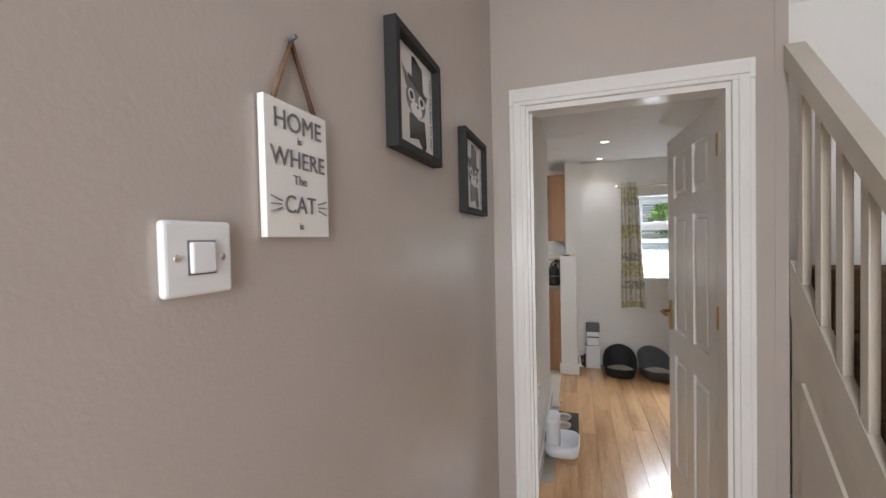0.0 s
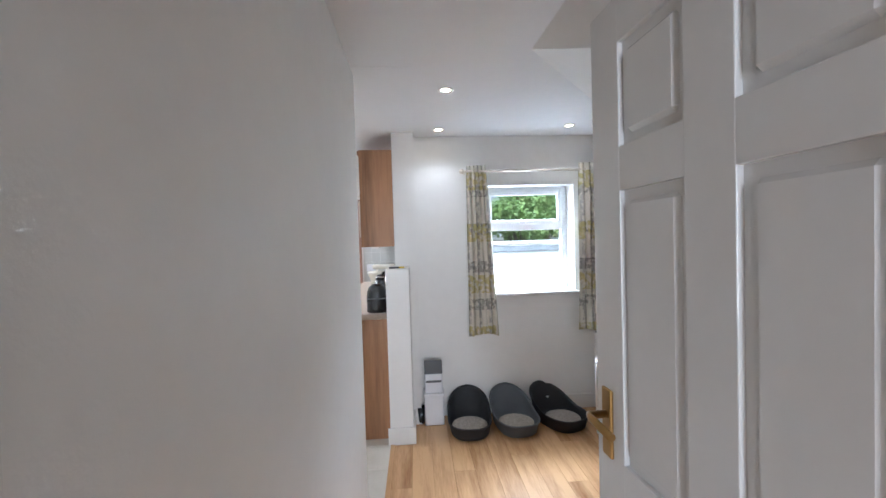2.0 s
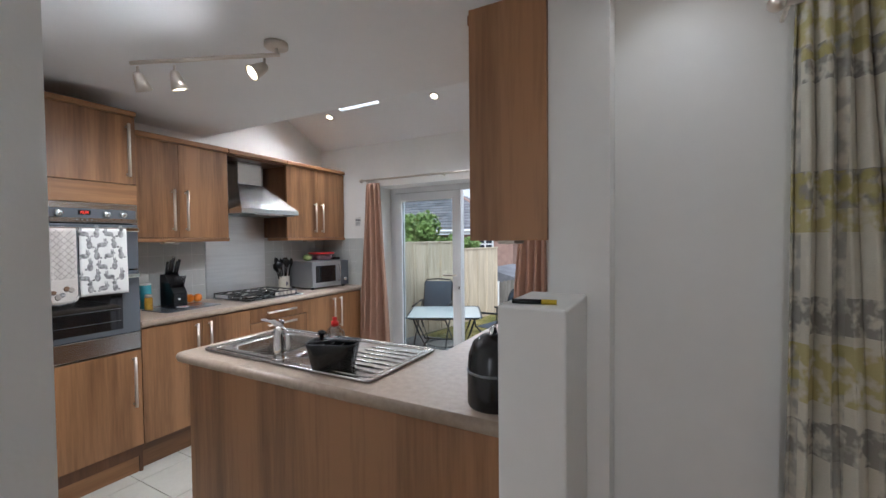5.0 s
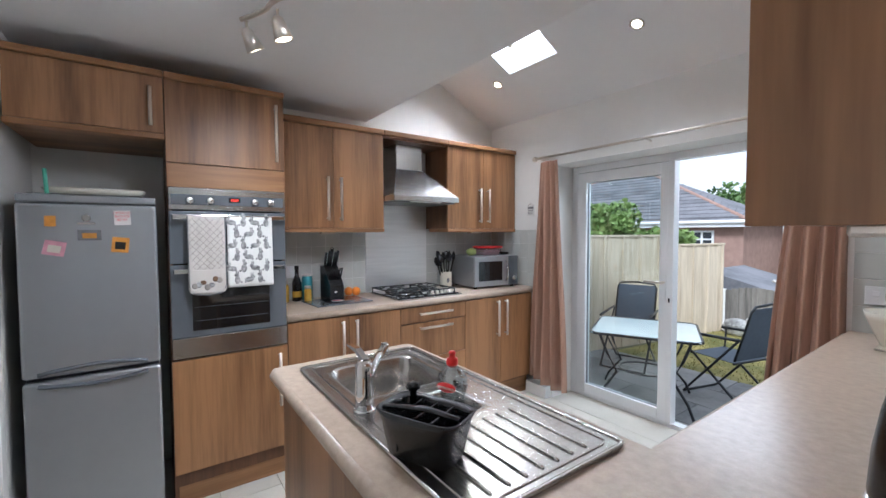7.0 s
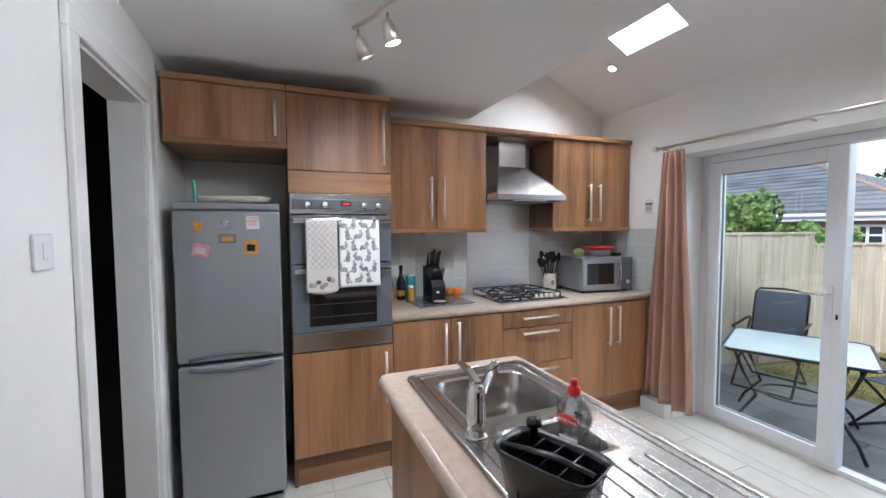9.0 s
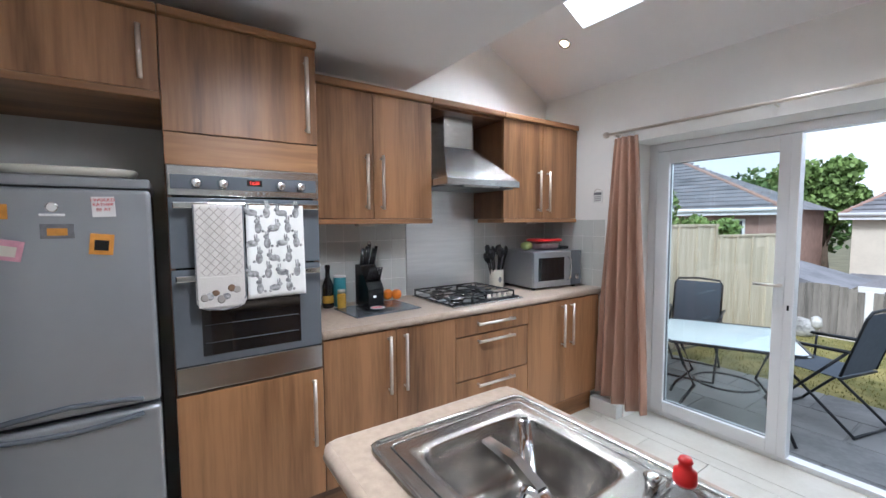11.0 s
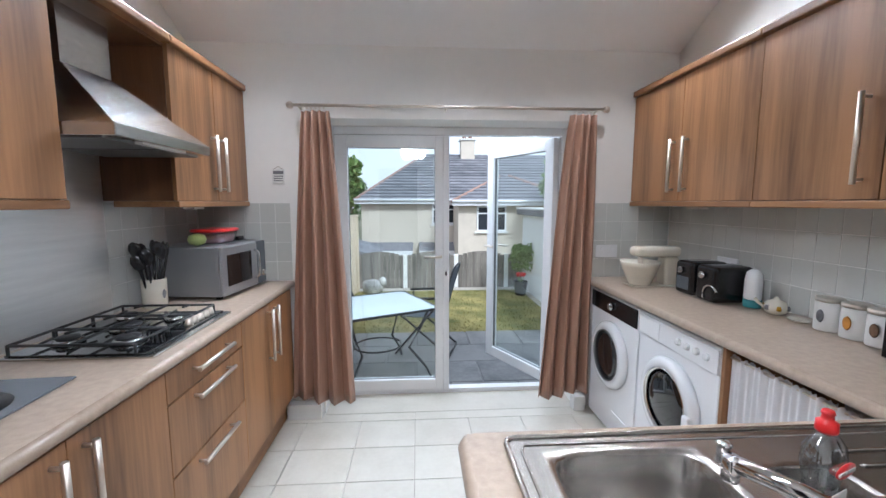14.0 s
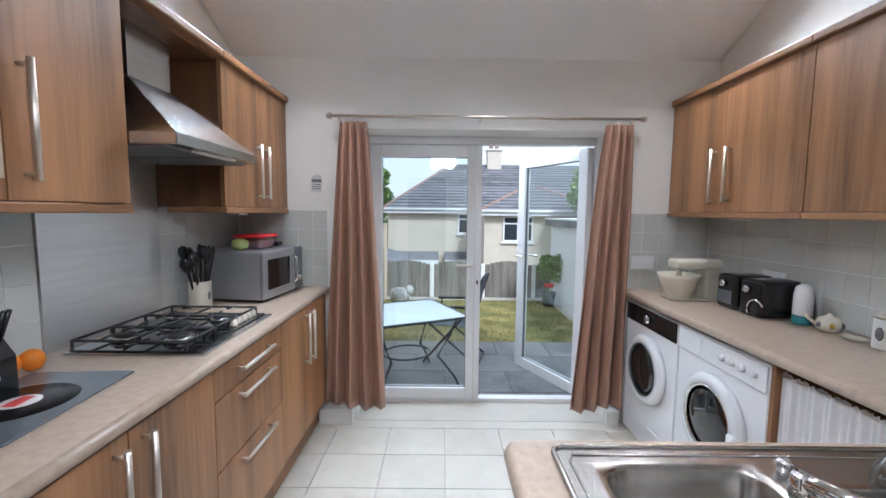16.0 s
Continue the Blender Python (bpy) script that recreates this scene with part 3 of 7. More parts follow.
sl = thing("window_2", (0.95, -0.4, 2.8), "white roof window with a pale pine frame", "window", kind="structure")
fr = bmesh.new()
for x0, x1, y0, y1 in ((0.72, 0.755, -0.49, -0.30), (1.14, 1.175, -0.49, -0.30)):
    prism([(y0, vault_z(y0) + 0.2), (y1, vault_z(y1) + 0.2), (y1, vault_z(y1) + 0.26), (y0, vault_z(y0) + 0.26)], "x", x0, x1, bm=fr)
prism([(-0.49, vault_z(-0.49) + 0.19), (-0.455, vault_z(-0.455) + 0.19), (-0.455, vault_z(-0.455) + 0.26), (-0.49, vault_z(-0.49) + 0.26)], "x", 0.755, 1.14, bm=fr)
part("window_frame", fr, PINE, sl, "pale pine roof window frame")
pn = part("pane", prism([(-0.49, vault_z(-0.49) + 0.27), (-0.30, vault_z(-0.30) + 0.27), (-0.30, vault_z(-0.30) + 0.276), (-0.49, vault_z(-0.49) + 0.276)], "x", 0.72, 1.175), GLASS, sl)
pn.visible_shadow = False


# ---- kitchen units ----
def bar_handle(x, y0, y1, z0, z1, parent, out=1):
    """A square-section bar on two feet, standing off a front at x."""
    bm = bmesh.new()
    o = out * 0.032
    if z1 - z0 > y1 - y0:
        y = (y0 + y1) / 2
        bm = tube([(x + o, y, z0), (x + o, y, z1)], 0.0085, 10)
        for z in (z0 + 0.015, z1 - 0.015):
            tube([(x - out * 0.002, y, z), (x + o, y, z)], 0.0058, 8, bm=bm)
    else:
        z = (z0 + z1) / 2
        bm = tube([(x + o, y0, z), (x + o, y1, z)], 0.0085, 10)
        for y in (y0 + 0.015, y1 - 0.015):
            tube([(x - out * 0.002, y, z), (x + o, y, z)], 0.0058, 8, bm=bm)
    return part("handle", bm, NICKEL, parent, "satin nickel bar handle")


def front(name, x, y0, y1, z0, z1, parent, handle=None, out=1, material=WOOD):
    g = 0.0018
    a, b = sorted((x - out * 0.018, x))
    d = part(name, cube(a, b, y0 + g, y1 - g, z0 + g, z1 - g, bevel=0.0015), material, parent)
    if handle:
        bar_handle(x, *handle, d, out)
    return d


def unit(name, x0, x1, y0, y1, z0, z1, label, at_z=0, group=""):
    u = thing(name, ((x0 + x1) / 2, (y0 + y1) / 2, at_z), label, "cabinet", group)
    part("body", cube(x0, x1, y0 + 0.0008, y1 - 0.0008, z0, z1, bevel=0.001), WOODD, u)
    return u


XF = 0.605
u = unit("fridge_cabinet", XL, XF - 0.019, -3.065, -2.516, 1.86, 2.15, "walnut-effect cabinet over the fridge", 1.86)
front("door", XF, -3.065, -2.516, 1.88, 2.15, u, (-2.575, -2.565, 1.91, 2.09))
part("cornice", cube(XL, XF + 0.02, -3.065, -2.516, 2.15, 2.18, bevel=0.006), WOODH, u)
part("pelmet", cube(XL, XF + 0.012, -3.065, -2.516, 1.852, 1.879, bevel=0.005), WOODH, u)
u = thing("oven_tower", (0.3, -2.235, 0), "tall walnut-effect cabinet holding the double oven", "cabinet")
bm = cube(XL, XF - 0.02, -2.515, -2.497, 0, 2.15)
cube(XL, XF - 0.02, -1.975, -1.957, 0, 2.15, bm=bm)
cube(XL, XF - 0.02, -2.497, -1.975, 1.63, 2.15, bm=bm)
cube(XL, XF - 0.02, -2.497, -1.975, 0.1, 0.76, bm=bm)
part("body", bm, WOODD, u)
front("upper_door", XF, -2.515, -1.957, 1.746, 2.15, u, (-2.01, -2.0, 1.79, 2.1))
part("filler_panel", cube(XF - 0.018, XF, -2.513, -1.959, 1.628, 1.744, bevel=0.0015), WOODH, u)
front("lower_door", XF, -2.515, -1.957, 0.17, 0.755, u, (-2.01, -2.0, 0.42, 0.72))
part("plinth", cube(0.5, 0.545 + 0.03, -2.515, -1.957, 0, 0.165, bevel=0.002), WOODH, u)
part("cornice", cube(XL, XF + 0.02, -2.515, -1.957, 2.15, 2.18, bevel=0.006), WOODH, u)


def base_unit(label, y0, y1, drawers=False):
    u = unit("base_cabinet", XL, 0.583, y0, y1, 0.15, 0.879, label, 0, "base cabinets along the cooker wall")
    part("plinth", cube(0.5, 0.545, y0, y1, 0, 0.149, bevel=0.002), WOODH, u)
    c = (y0 + y1) / 2
    if drawers:
        for a, b in ((0.762, 0.876), (0.505, 0.759), (0.165, 0.502)):
            z = b - 0.05 if b > 0.8 else b - 0.035
            front("drawer", 0.602, y0, y1, a, b, u, (c - 0.14, c + 0.14, z - 0.005, z + 0.005))
    else:
        front("door", 0.602, y0, c, 0.165, 0.876, u, (c - 0.05, c - 0.04, 0.56, 0.85))
        front("door", 0.602, c, y1, 0.165, 0.876, u, (c + 0.04, c + 0.05, 0.56, 0.85))


base_unit("walnut-effect base cabinet with two doors beside the oven", -1.955, -1.212)
base_unit("walnut-effect three-drawer base cabinet under the hob", -1.212, -0.645, True)
base_unit("walnut-effect base cabinet with two narrow doors by the curtain", -0.645, 0.09)


def wall_unit(label, x_wall, x_front, y0, y1, splits, group, z0=1.43, z1=2.10, hz=(1.48, 1.77)):
    out = 1 if x_front > x_wall else -1
    a, b = sorted((x_wall, x_front - out * 0.019))
    u = unit("wall_cabinet", a, b, y0, y1, z0, z1, label, z0, group)
    for d0, d1, h in splits:
        front("door", x_front, d0, d1, z0, z1, u, (h - 0.005, h + 0.005, *hz), out)
    a, b = sorted((x_wall, x_front + out * 0.02))
    part("cornice", cube(a, b, y0, y1, z1 + 0.0005, z1 + 0.038, bevel=0.008), WOODH, u)
    a, b = sorted((x_wall + out * 0.05, x_front + out * 0.008))
    part("pelmet", cube(a, b, y0, y1, z0 - 0.028, z0 - 0.0005, bevel=0.005), WOODH, u)
    part("undershelf_light", cube((a + b) / 2 - 0.03, (a + b) / 2 + 0.03, (y0 + y1) / 2 - 0.05, (y0 + y1) / 2 + 0.05, z0 - 0.042, z0 - 0.027, bevel=0.004), NICKEL, u)
    return u


G1 = "wall cabinets along the cooker wall"
wall_unit("walnut-effect wall cabinet with two doors beside the oven tower", XL, 0.355, -1.955, -1.205, ((-1.955, -1.58, -1.625), (-1.58, -1.205, -1.535)), G1)
wall_unit("walnut-effect wall cabinet with two doors above the microwave", XL, 0.355, -0.635, 0.13, ((-0.635, -0.2525, -0.30), (-0.2525, 0.13, -0.205)), G1)
sh = thing("hood_housing", (0.2, -0.92, 2.1), "open walnut-effect housing round the cooker hood", "cabinet")
part("top_panel", cube(XL, 0.336, -1.205, -0.635, 2.085, 2.10), WOODD, sh)
part("cornice", cube(XL, 0.375, -1.2045, -0.6355, 2.1005, 2.138, bevel=0.008), WOODH, sh)
G2 = "wall cabinets along the worktop wall"
wall_unit("walnut-effect wall cabinet with two doors beside the patio curtain", XR, 2.845, -0.862, 0.13, ((-0.365, 0.13, -0.31), (-0.862, -0.365, -0.42)), G2)
wall_unit("walnut-effect wall cabinet with two doors above the kettle", XR, 2.845, -1.82, -0.862, ((-1.34, -0.862, -1.285), (-1.82, -1.34, -1.395)), G2)
ue = wall_unit("narrow walnut-effect end wall cabinet beside the wall stub", 3.09, 2.845, -2.02, -1.82, ((-2.02, -1.82, -1.86),), G2)
part("end_panel", cube(2.84, 3.089, -2.036, -2.0205, 1.40, 2.138, bevel=0.001), WOOD, ue)

# Worktops
wt = thing("worktop_cooker", (0.3, -0.9, 0.88), "beige stone-effect laminate worktop with hob", "worktop")
part("slab", cube(XL, 0.60, -1.956, YB, 0.88, 0.92), TOP, wt)
part("rounded_edge", tube([(0.60, -1.9555, 0.90), (0.60, YB - 0.001, 0.90)], 0.0199, 14), TOP, wt)
wt = thing("worktop_peninsula", (2.3, -1.9, 0.88), "beige stone-effect laminate worktop of the sink peninsula", "worktop")
bm = cube(1.52, 1.62, -2.235, -1.69, 0.88, 0.92)
cube(1.62, 2.5, -2.235, -2.14, 0.88, 0.92, bm=bm)
cube(1.62, 2.5, -1.745, -1.69, 0.88, 0.92, bm=bm)
cube(2.5, 3.034, -2.235, -1.69, 0.88, 0.92, bm=bm)
cube(3.034, 3.09, -2.015, -1.69, 0.88, 0.92, bm=bm)
cube(2.57, XR, -1.69, YB, 0.88, 0.92, bm=bm)
part("slab", bm, TOP, wt)
bm = tube([(3.034, -2.235, 0.90), (1.54, -2.235, 0.90), (1.526, -2.229, 0.90), (1.52, -2.215, 0.90), (1.52, -1.71, 0.90), (1.526, -1.696, 0.90), (1.54, -1.69, 0.90), (2.57, -1.69, 0.90), (2.57, YB, 0.90)], 0.0199, 14)
part("rounded_edge", bm, TOP, wt)

pen = thing("peninsula_cabinet", (2.2, -1.96, 0), "walnut-effect sink cabinet forming the peninsula", "cabinet")
part("back_panel", cube(1.56, 3.033, -2.215, -2.197, 0.0, 0.879, bevel=0.001), WOOD, pen)
part("end_panel", cube(1.555, 1.573, -2.196, -1.73, 0.0, 0.879, bevel=0.001), WOOD, pen)
for i in range(2):
    a = 1.575 + i * 0.5
    d = part("door", cube(a + 0.002, a + 0.498, -1.748, -1.73, 0.16, 0.876, bevel=0.0015), WOOD, pen)
part("plinth", cube(1.575, 2.58, -1.80, -1.785, 0, 0.155), WOODH, pen)
part("side_filler", cube(2.578, 2.596, -1.73, -1.69, 0, 0.879), WOOD, pen)


# ---- sink ----
def bowl_loops(b, x0, x1, y0, y1, z, depth, r_in=0.012, n=48):
    cx, cy, hx, hy = (x0 + x1) / 2, (y0 + y1) / 2, (x1 - x0) / 2, (y1 - y0) / 2
    spec = ((0.0, 0, 99), (r_in, 0, 7), (r_in + 0.006, -0.006, 7), (r_in + 0.012, -depth * 0.6, 7), (r_in + 0.02, -depth * 0.9, 6), (r_in + 0.05, -depth, 5), (min(hx, hy) * 0.75, -depth - 0.004, 2))
    loops = []
    for inset, dz, power in spec:
        loop = []
        for i in range(n):
            a = 2 * math.pi * i / n
            c, s = math.cos(a), math.sin(a)
            k = 1 / max(abs(c), abs(s)) if power == 99 else (abs(c) ** power + abs(s) ** power) ** (-1 / power)
            loop.append(b.verts.new((cx + (hx - inset) * k * c, cy + (hy - inset) * k * s, z + dz)))
        loops.append(loop)
    for l0, l1 in zip(loops, loops[1:]):
        for i in range(n):
            f = b.faces.new((l0[i], l0[(i + 1) % n], l1[(i + 1) % n], l1[i]))
            f.smooth = True
    b.faces.new(loops[-1])


def sink():
    s = thing("kitchen_sink", (2.05, -1.95, 0.92), "stainless steel one-and-a-half bowl sink with ribbed drainer", "sink")
    z = 0.927
    b = bmesh.new()
    X, Y = (1.597, 1.655, 1.985, 2.03, 2.215, 2.525), (-2.168, -2.115, -2.075, -1.83, -1.77, -1.722)
    bowl_loops(b, X[1], X[2], Y[1], Y[4], z, 0.16)
    bowl_loops(b, X[3], X[4], Y[2], Y[3], z, 0.12)

    def quad(x0, x1, y0, y1):
        b.faces.new([b.verts.new(p) for p in ((x0, y0, z), (x1, y0, z), (x1, y1, z), (x0, y1, z))])

    quad(X[0], X[5], Y[0], Y[1])
    quad(X[0], X[5], Y[4], Y[5])
    quad(X[0], X[1], Y[1], Y[4])
    quad(X[2], X[3], Y[1], Y[4])
    quad(X[3], X[4], Y[1], Y[2])
    quad(X[3], X[4], Y[3], Y[4])
    quad(X[4], X[5], Y[1], Y[4])
    bmesh.ops.recalc_face_normals(b, faces=list(b.faces))
    part("basin", b, SINKST, s)
    part("rim", tube([(X[0], Y[0] + 0.02, z), (X[0] + 0.006, Y[0] + 0.006, z), (X[0] + 0.02, Y[0], z), (X[5] - 0.02, Y[0], z), (X[5] - 0.006, Y[0] + 0.006, z), (X[5], Y[0] + 0.02, z), (X[5], Y[5] - 0.02, z), (X[5] - 0.006, Y[5] - 0.006, z), (X[5] - 0.02, Y[5], z), (X[0] + 0.02, Y[5], z), (X[0] + 0.006, Y[5] - 0.006, z), (X[0], Y[5] - 0.02, z), (X[0], Y[0] + 0.02, z)], 0.006, 8), SINKST, s)
    part("rim_bead", tube([(X[0] + 0.035, Y[1] - 0.02, z), (X[5] - 0.035, Y[1] - 0.02, z), (X[5] - 0.025, Y[1], z), (X[5] - 0.025, Y[4], z), (X[5] - 0.035, Y[4] + 0.02, z), (X[0] + 0.035, Y[4] + 0.02, z), (X[0] + 0.025, Y[4], z), (X[0] + 0.025, Y[1], z), (X[0] + 0.035, Y[1] - 0.02, z)], 0.003, 6), SINKST, s)
    for i in range(7):
        y = Y[1] + 0.03 + i * 0.046
        part("drainer_rib", tube([(2.25, y, z - 0.001), (2.26, y, z + 0.0015), (2.475, y, z + 0.0015), (2.485, y, z - 0.001)], 0.0042, 8), SINKST, s)
    for cx, cy, zz, r in ((1.82, -1.94, z - 0.163, 0.042), (2.122, -1.95, z - 0.123, 0.03)):
        part("waste", lathe(cx, cy, ((r, zz), (r, zz + 0.003), (r * 0.6, zz + 0.001), (r * 0.2, zz - 0.004)), 20), CHROME, s)
    x, y = 2.035, -2.125
    tap = thing("mixer_tap", (x, y, z), "chrome mixer tap with a flat lever and slim spout", "tap")
    part("base_ring", lathe(x, y, ((0.03, z), (0.03, z + 0.006), (0.027, z + 0.009)), 28), CHROME, tap)
    part("body", lathe(x, y, ((0.0255, z + 0.009), (0.0245, z + 0.05), (0.023, z + 0.09), (0.024, z + 0.118), (0.018, z + 0.132), (0.006, z + 0.138)), 28), CHROME, tap)
    tip = Vector((1.878, -1.985, z + 0.112))
    way = (tip - Vector((x, y, z + 0.07))).normalized()
    spout = part("spout", tube([(x, y, z + 0.062), Vector((x, y, z + 0.07)) + way * 0.05, Vector((x, y, z + 0.075)) + way * 0.13, tip], 0.0125, 12), CHROME, tap)
    part("nozzle", lathe(tip.x, tip.y, ((0.0115, tip.z - 0.028), (0.0125, tip.z - 0.024), (0.0125, tip.z + 0.004), (0.009, tip.z + 0.011)), 18), CHROME, spout)
    part("lever", prism([(x + 0.012, z + 0.122), (x - 0.04, z + 0.146), (x - 0.10, z + 0.152), (x - 0.10, z + 0.157), (x - 0.035, z + 0.158), (x + 0.012, z + 0.140)], "y", y - 0.008, y + 0.008), CHROME, tap)
    part("plug_knob", lathe(2.02, -1.80, ((0.012, z), (0.012, z + 0.012), (0.016, z + 0.02), (0.008, z + 0.026)), 16), CHROME, s)


sink()


def caddy():
    c = thing("sink_caddy", (2.31, -2.11, 0.93), "black plastic washing-up caddy on the drainer", "caddy")
    m = Matrix.Translation((2.31, -2.11, 0.931)) @ pose(0, 0, 0, 0, 0, 24) @ Matrix.Diagonal((1, 1, 0.78, 1))
    bm = bmesh.new()
    bm = lathe(0, 0, ((0.06, 0.0), (0.064, 0.004), (0.078, 0.105), (0.086, 0.125), (0.083, 0.127), (0.074, 0.105), (0.06, 0.01)), 40, sx=1.15, sy=0.72, power=6)
    part("tub", turned(bm, m), BLACK, c)
    for x in (-0.04, 0.0, 0.04):
        part("divider", turned(cube(x - 0.0015, x + 0.0015, -0.05, 0.05, 0.02, 0.118, bevel=0.001), m), BLACK, c)
    part("handle", turned(tube([(-0.085, -0.03, 0.12), (0.02, -0.03, 0.142), (0.09, -0.02, 0.128)], 0.008), m), BLACK, c)
    part("brush_knob", turned(lathe(-0.06, 0.04, ((0.008, 0.09), (0.008, 0.14), (0.016, 0.147), (0.014, 0.162), (0.004, 0.168)), 14), m), BLACK, c)


caddy()


def soap_bottle():
    b = thing("washing_up_bottle", (2.12, -1.9, 0.806), "clear plastic washing-up bottle with a red cap", "bottle")
    m = Matrix.Translation((2.12, -1.90, 0.806)) @ pose(0, 0, 0, 0, 0, 20)
    body = part("body", turned(lathe(0, 0, ((0.036, 0), (0.04, 0.01), (0.04, 0.1), (0.036, 0.13), (0.047, 0.17), (0.043, 0.195), (0.024, 0.216), (0.014, 0.225)), 28, sy=0.62), m), CLEAR, b)
    part("detergent", turned(lathe(0, 0, ((0.033, 0.003), (0.035, 0.012), (0.035, 0.055)), 24, sy=0.58), m), PINK, body)
    part("back_label", turned(cube(-0.024, 0.024, -0.0265, -0.0245, 0.07, 0.125, bevel=0.0006), m), PAPER, body)
    part("green_label", turned(cube(-0.024, 0.024, -0.0268, -0.0245, 0.035, 0.069, bevel=0.0006), m), GREEN, body)
    part("red_label", turned(turned(lathe(0, 0, ((0.03, 0), (0.03, 0.002)), 28, sy=0.42), Matrix.Translation((0, -0.0295, 0.168)) @ pose(0, 0, 0, 90)), m), RED, body)
    letters("label_text", "BETTER PRICE", 0.0085, PAPER, body, m @ Matrix.Translation((0, -0.0325, 0.166)) @ pose(0, 0, 0, 90))
    part("cap", turned(lathe(0, 0, ((0.0155, 0.223), (0.0165, 0.227), (0.0155, 0.241), (0.0095, 0.244), (0.0085, 0.253), (0.0105, 0.255), (0.008, 0.261)), 20), m), RED, b)


soap_bottle()


# ---- fridge, ovens, hob, hood ----
def fridge():
    f = thing("fridge_freezer", (0.35, -2.81, 0), "silver-grey fridge freezer with magnets on its door", "fridge")
    y0, y1, x = -3.032, -2.558, 0.66
    part("body", cube(0.08, x - 0.05, y0 + 0.005, y1 - 0.005, 0.02, 1.53, bevel=0.006), GREYP, f)
    part("top_panel", cube(0.08, x - 0.012, y0, y1, 1.531, 1.565, bevel=0.008), SILVER, f)
    up = part("upper_door", cube(x - 0.048, x, y0, y1, 0.785, 1.526, bevel=0.014, seg=4), SILVER, f)
    lo = part("lower_door", cube(x - 0.048, x, y0, y1, 0.05, 0.768, bevel=0.014, seg=4), SILVER, f)
    for z, s, par in ((0.80, 1, up), (0.752, -1, lo)):
        pts = [(x + 0.004, y0 + 0.05 + (y1 - y0 - 0.1) * i / 10, z + s * 0.02 * (1 - abs(i / 5 - 1)) ** 0.6) for i in range(11)]
        part("handle_recess", tube(pts, 0.009, 8), GREYP, par)
    part("foot_grille", cube(0.12, x - 0.06, y0 + 0.02, y1 - 0.02, 0.0, 0.02), BLACK, f)
    part("badge", turned(lathe(0, 0, ((0.016, 0), (0.016, 0.003), (0.012, 0.003)), 20), Matrix.Translation((x, -2.81, 1.465)) @ pose(0, 0, 0, 0, 90)), CHROME, up)
    part("badge_bar", cube(x, x + 0.002, -2.84, -2.78, 1.437, 1.445), CHROME, up)

    def magnet(y, z, w, h, material, label, tilt=0, ink=None, text=""):
        g = thing("fridge_magnet", (x, y, z), label, "magnet", "magnets on the fridge door")
        mm = Matrix.Translation((x, y, z)) @ pose(0, 0, 0, tilt)
        p = part("card", turned(cube(0.0, 0.003, -w / 2, w / 2, -h / 2, h / 2, bevel=0.0008), mm), material, g)
        if ink:
            part("print", turned(cube(0.003, 0.004, -w * 0.3, w * 0.3, -h * 0.3, h * 0.2, bevel=0.0004), mm), ink, p)
        for i, line in enumerate(text.split("|") if text else ()):
            letters("print", line, 0.0145, RED, p, mm @ Matrix.Translation((0.0035, 0, h * 0.33 - i * 0.0155)) @ pose(0, 0, 0, 90, 0, 90))

    magnet(-2.925, 1.45, 0.036, 0.045, AMBER, "small orange bird-shaped fridge magnet")
    magnet(-2.915, 1.335, 0.07, 0.062, PINK, "pink picture magnet, slightly tilted", -12, CREAM)
    magnet(-2.80, 1.39, 0.08, 0.046, GREYINK, "dark picture magnet with a yellow patch", 0, AMBER)
    magnet(-2.685, 1.468, 0.06, 0.066, PAPER, "white magnet with red lettering", 2, None, "I WOULD|RATHER|BE AT")
    magnet(-2.695, 1.345, 0.062, 0.068, AMBER, "amber picture magnet with a dark figure", -6, BLACK)
    t = solo("serving_tray", cube(0.15, 0.62, -3.0, -2.62, 1.566, 1.572, bevel=0.002), CLEAR, "clear plastic tray on top of the fridge", "tray")
    tr = thing("baking_dish", (0.4, -2.8, 1.573), "pale oblong dish lying on the fridge top", "dish")
    part("dish", lathe(0.42, -2.79, ((0.15, 1.573), (0.17, 1.58), (0.19, 1.605), (0.186, 1.606), (0.165, 1.582), (0.1, 1.578)), 32, sx=0.7, power=5), CREAM, tr)
    solo("mint_stick", tube([(0.57, -2.945, 1.566), (0.575, -2.95, 1.68)], 0.008), MINT, "mint green plastic stick standing on the fridge", "stick")


fridge()


def cloth(name, x, y0, y1, z0, z1, material, parent, rough_bottom=False, label=""):
    bm = bmesh.new()
    ny, nz = 18, 20
    grid = []
    for j in range(nz + 1):
        row = []
        for i in range(ny + 1):
            u, v = i / ny, j / nz
            z = z1 + (z0 - z1) * v
            if rough_bottom:
                z += 0.03 * v * (abs(2 * u - 1) ** 5)
            row.append(bm.verts.new((x + 0.0022 * math.sin(9 * u + 1) * v + 0.0008 * math.sin(23 * u), y0 + (y1 - y0) * u + 0.006 * v * (u - 0.3), z)))
        grid.append(row)
    for j in range(nz):
        for i in range(ny):
            f = bm.faces.new((grid[j][i], grid[j][i + 1], grid[j + 1][i + 1], grid[j + 1][i]))
            f.smooth = True
    o = part(name, bm, material, parent, label)
    sm = o.modifiers.new("thick", "SOLIDIFY")
    sm.thickness = 0.004
    return o


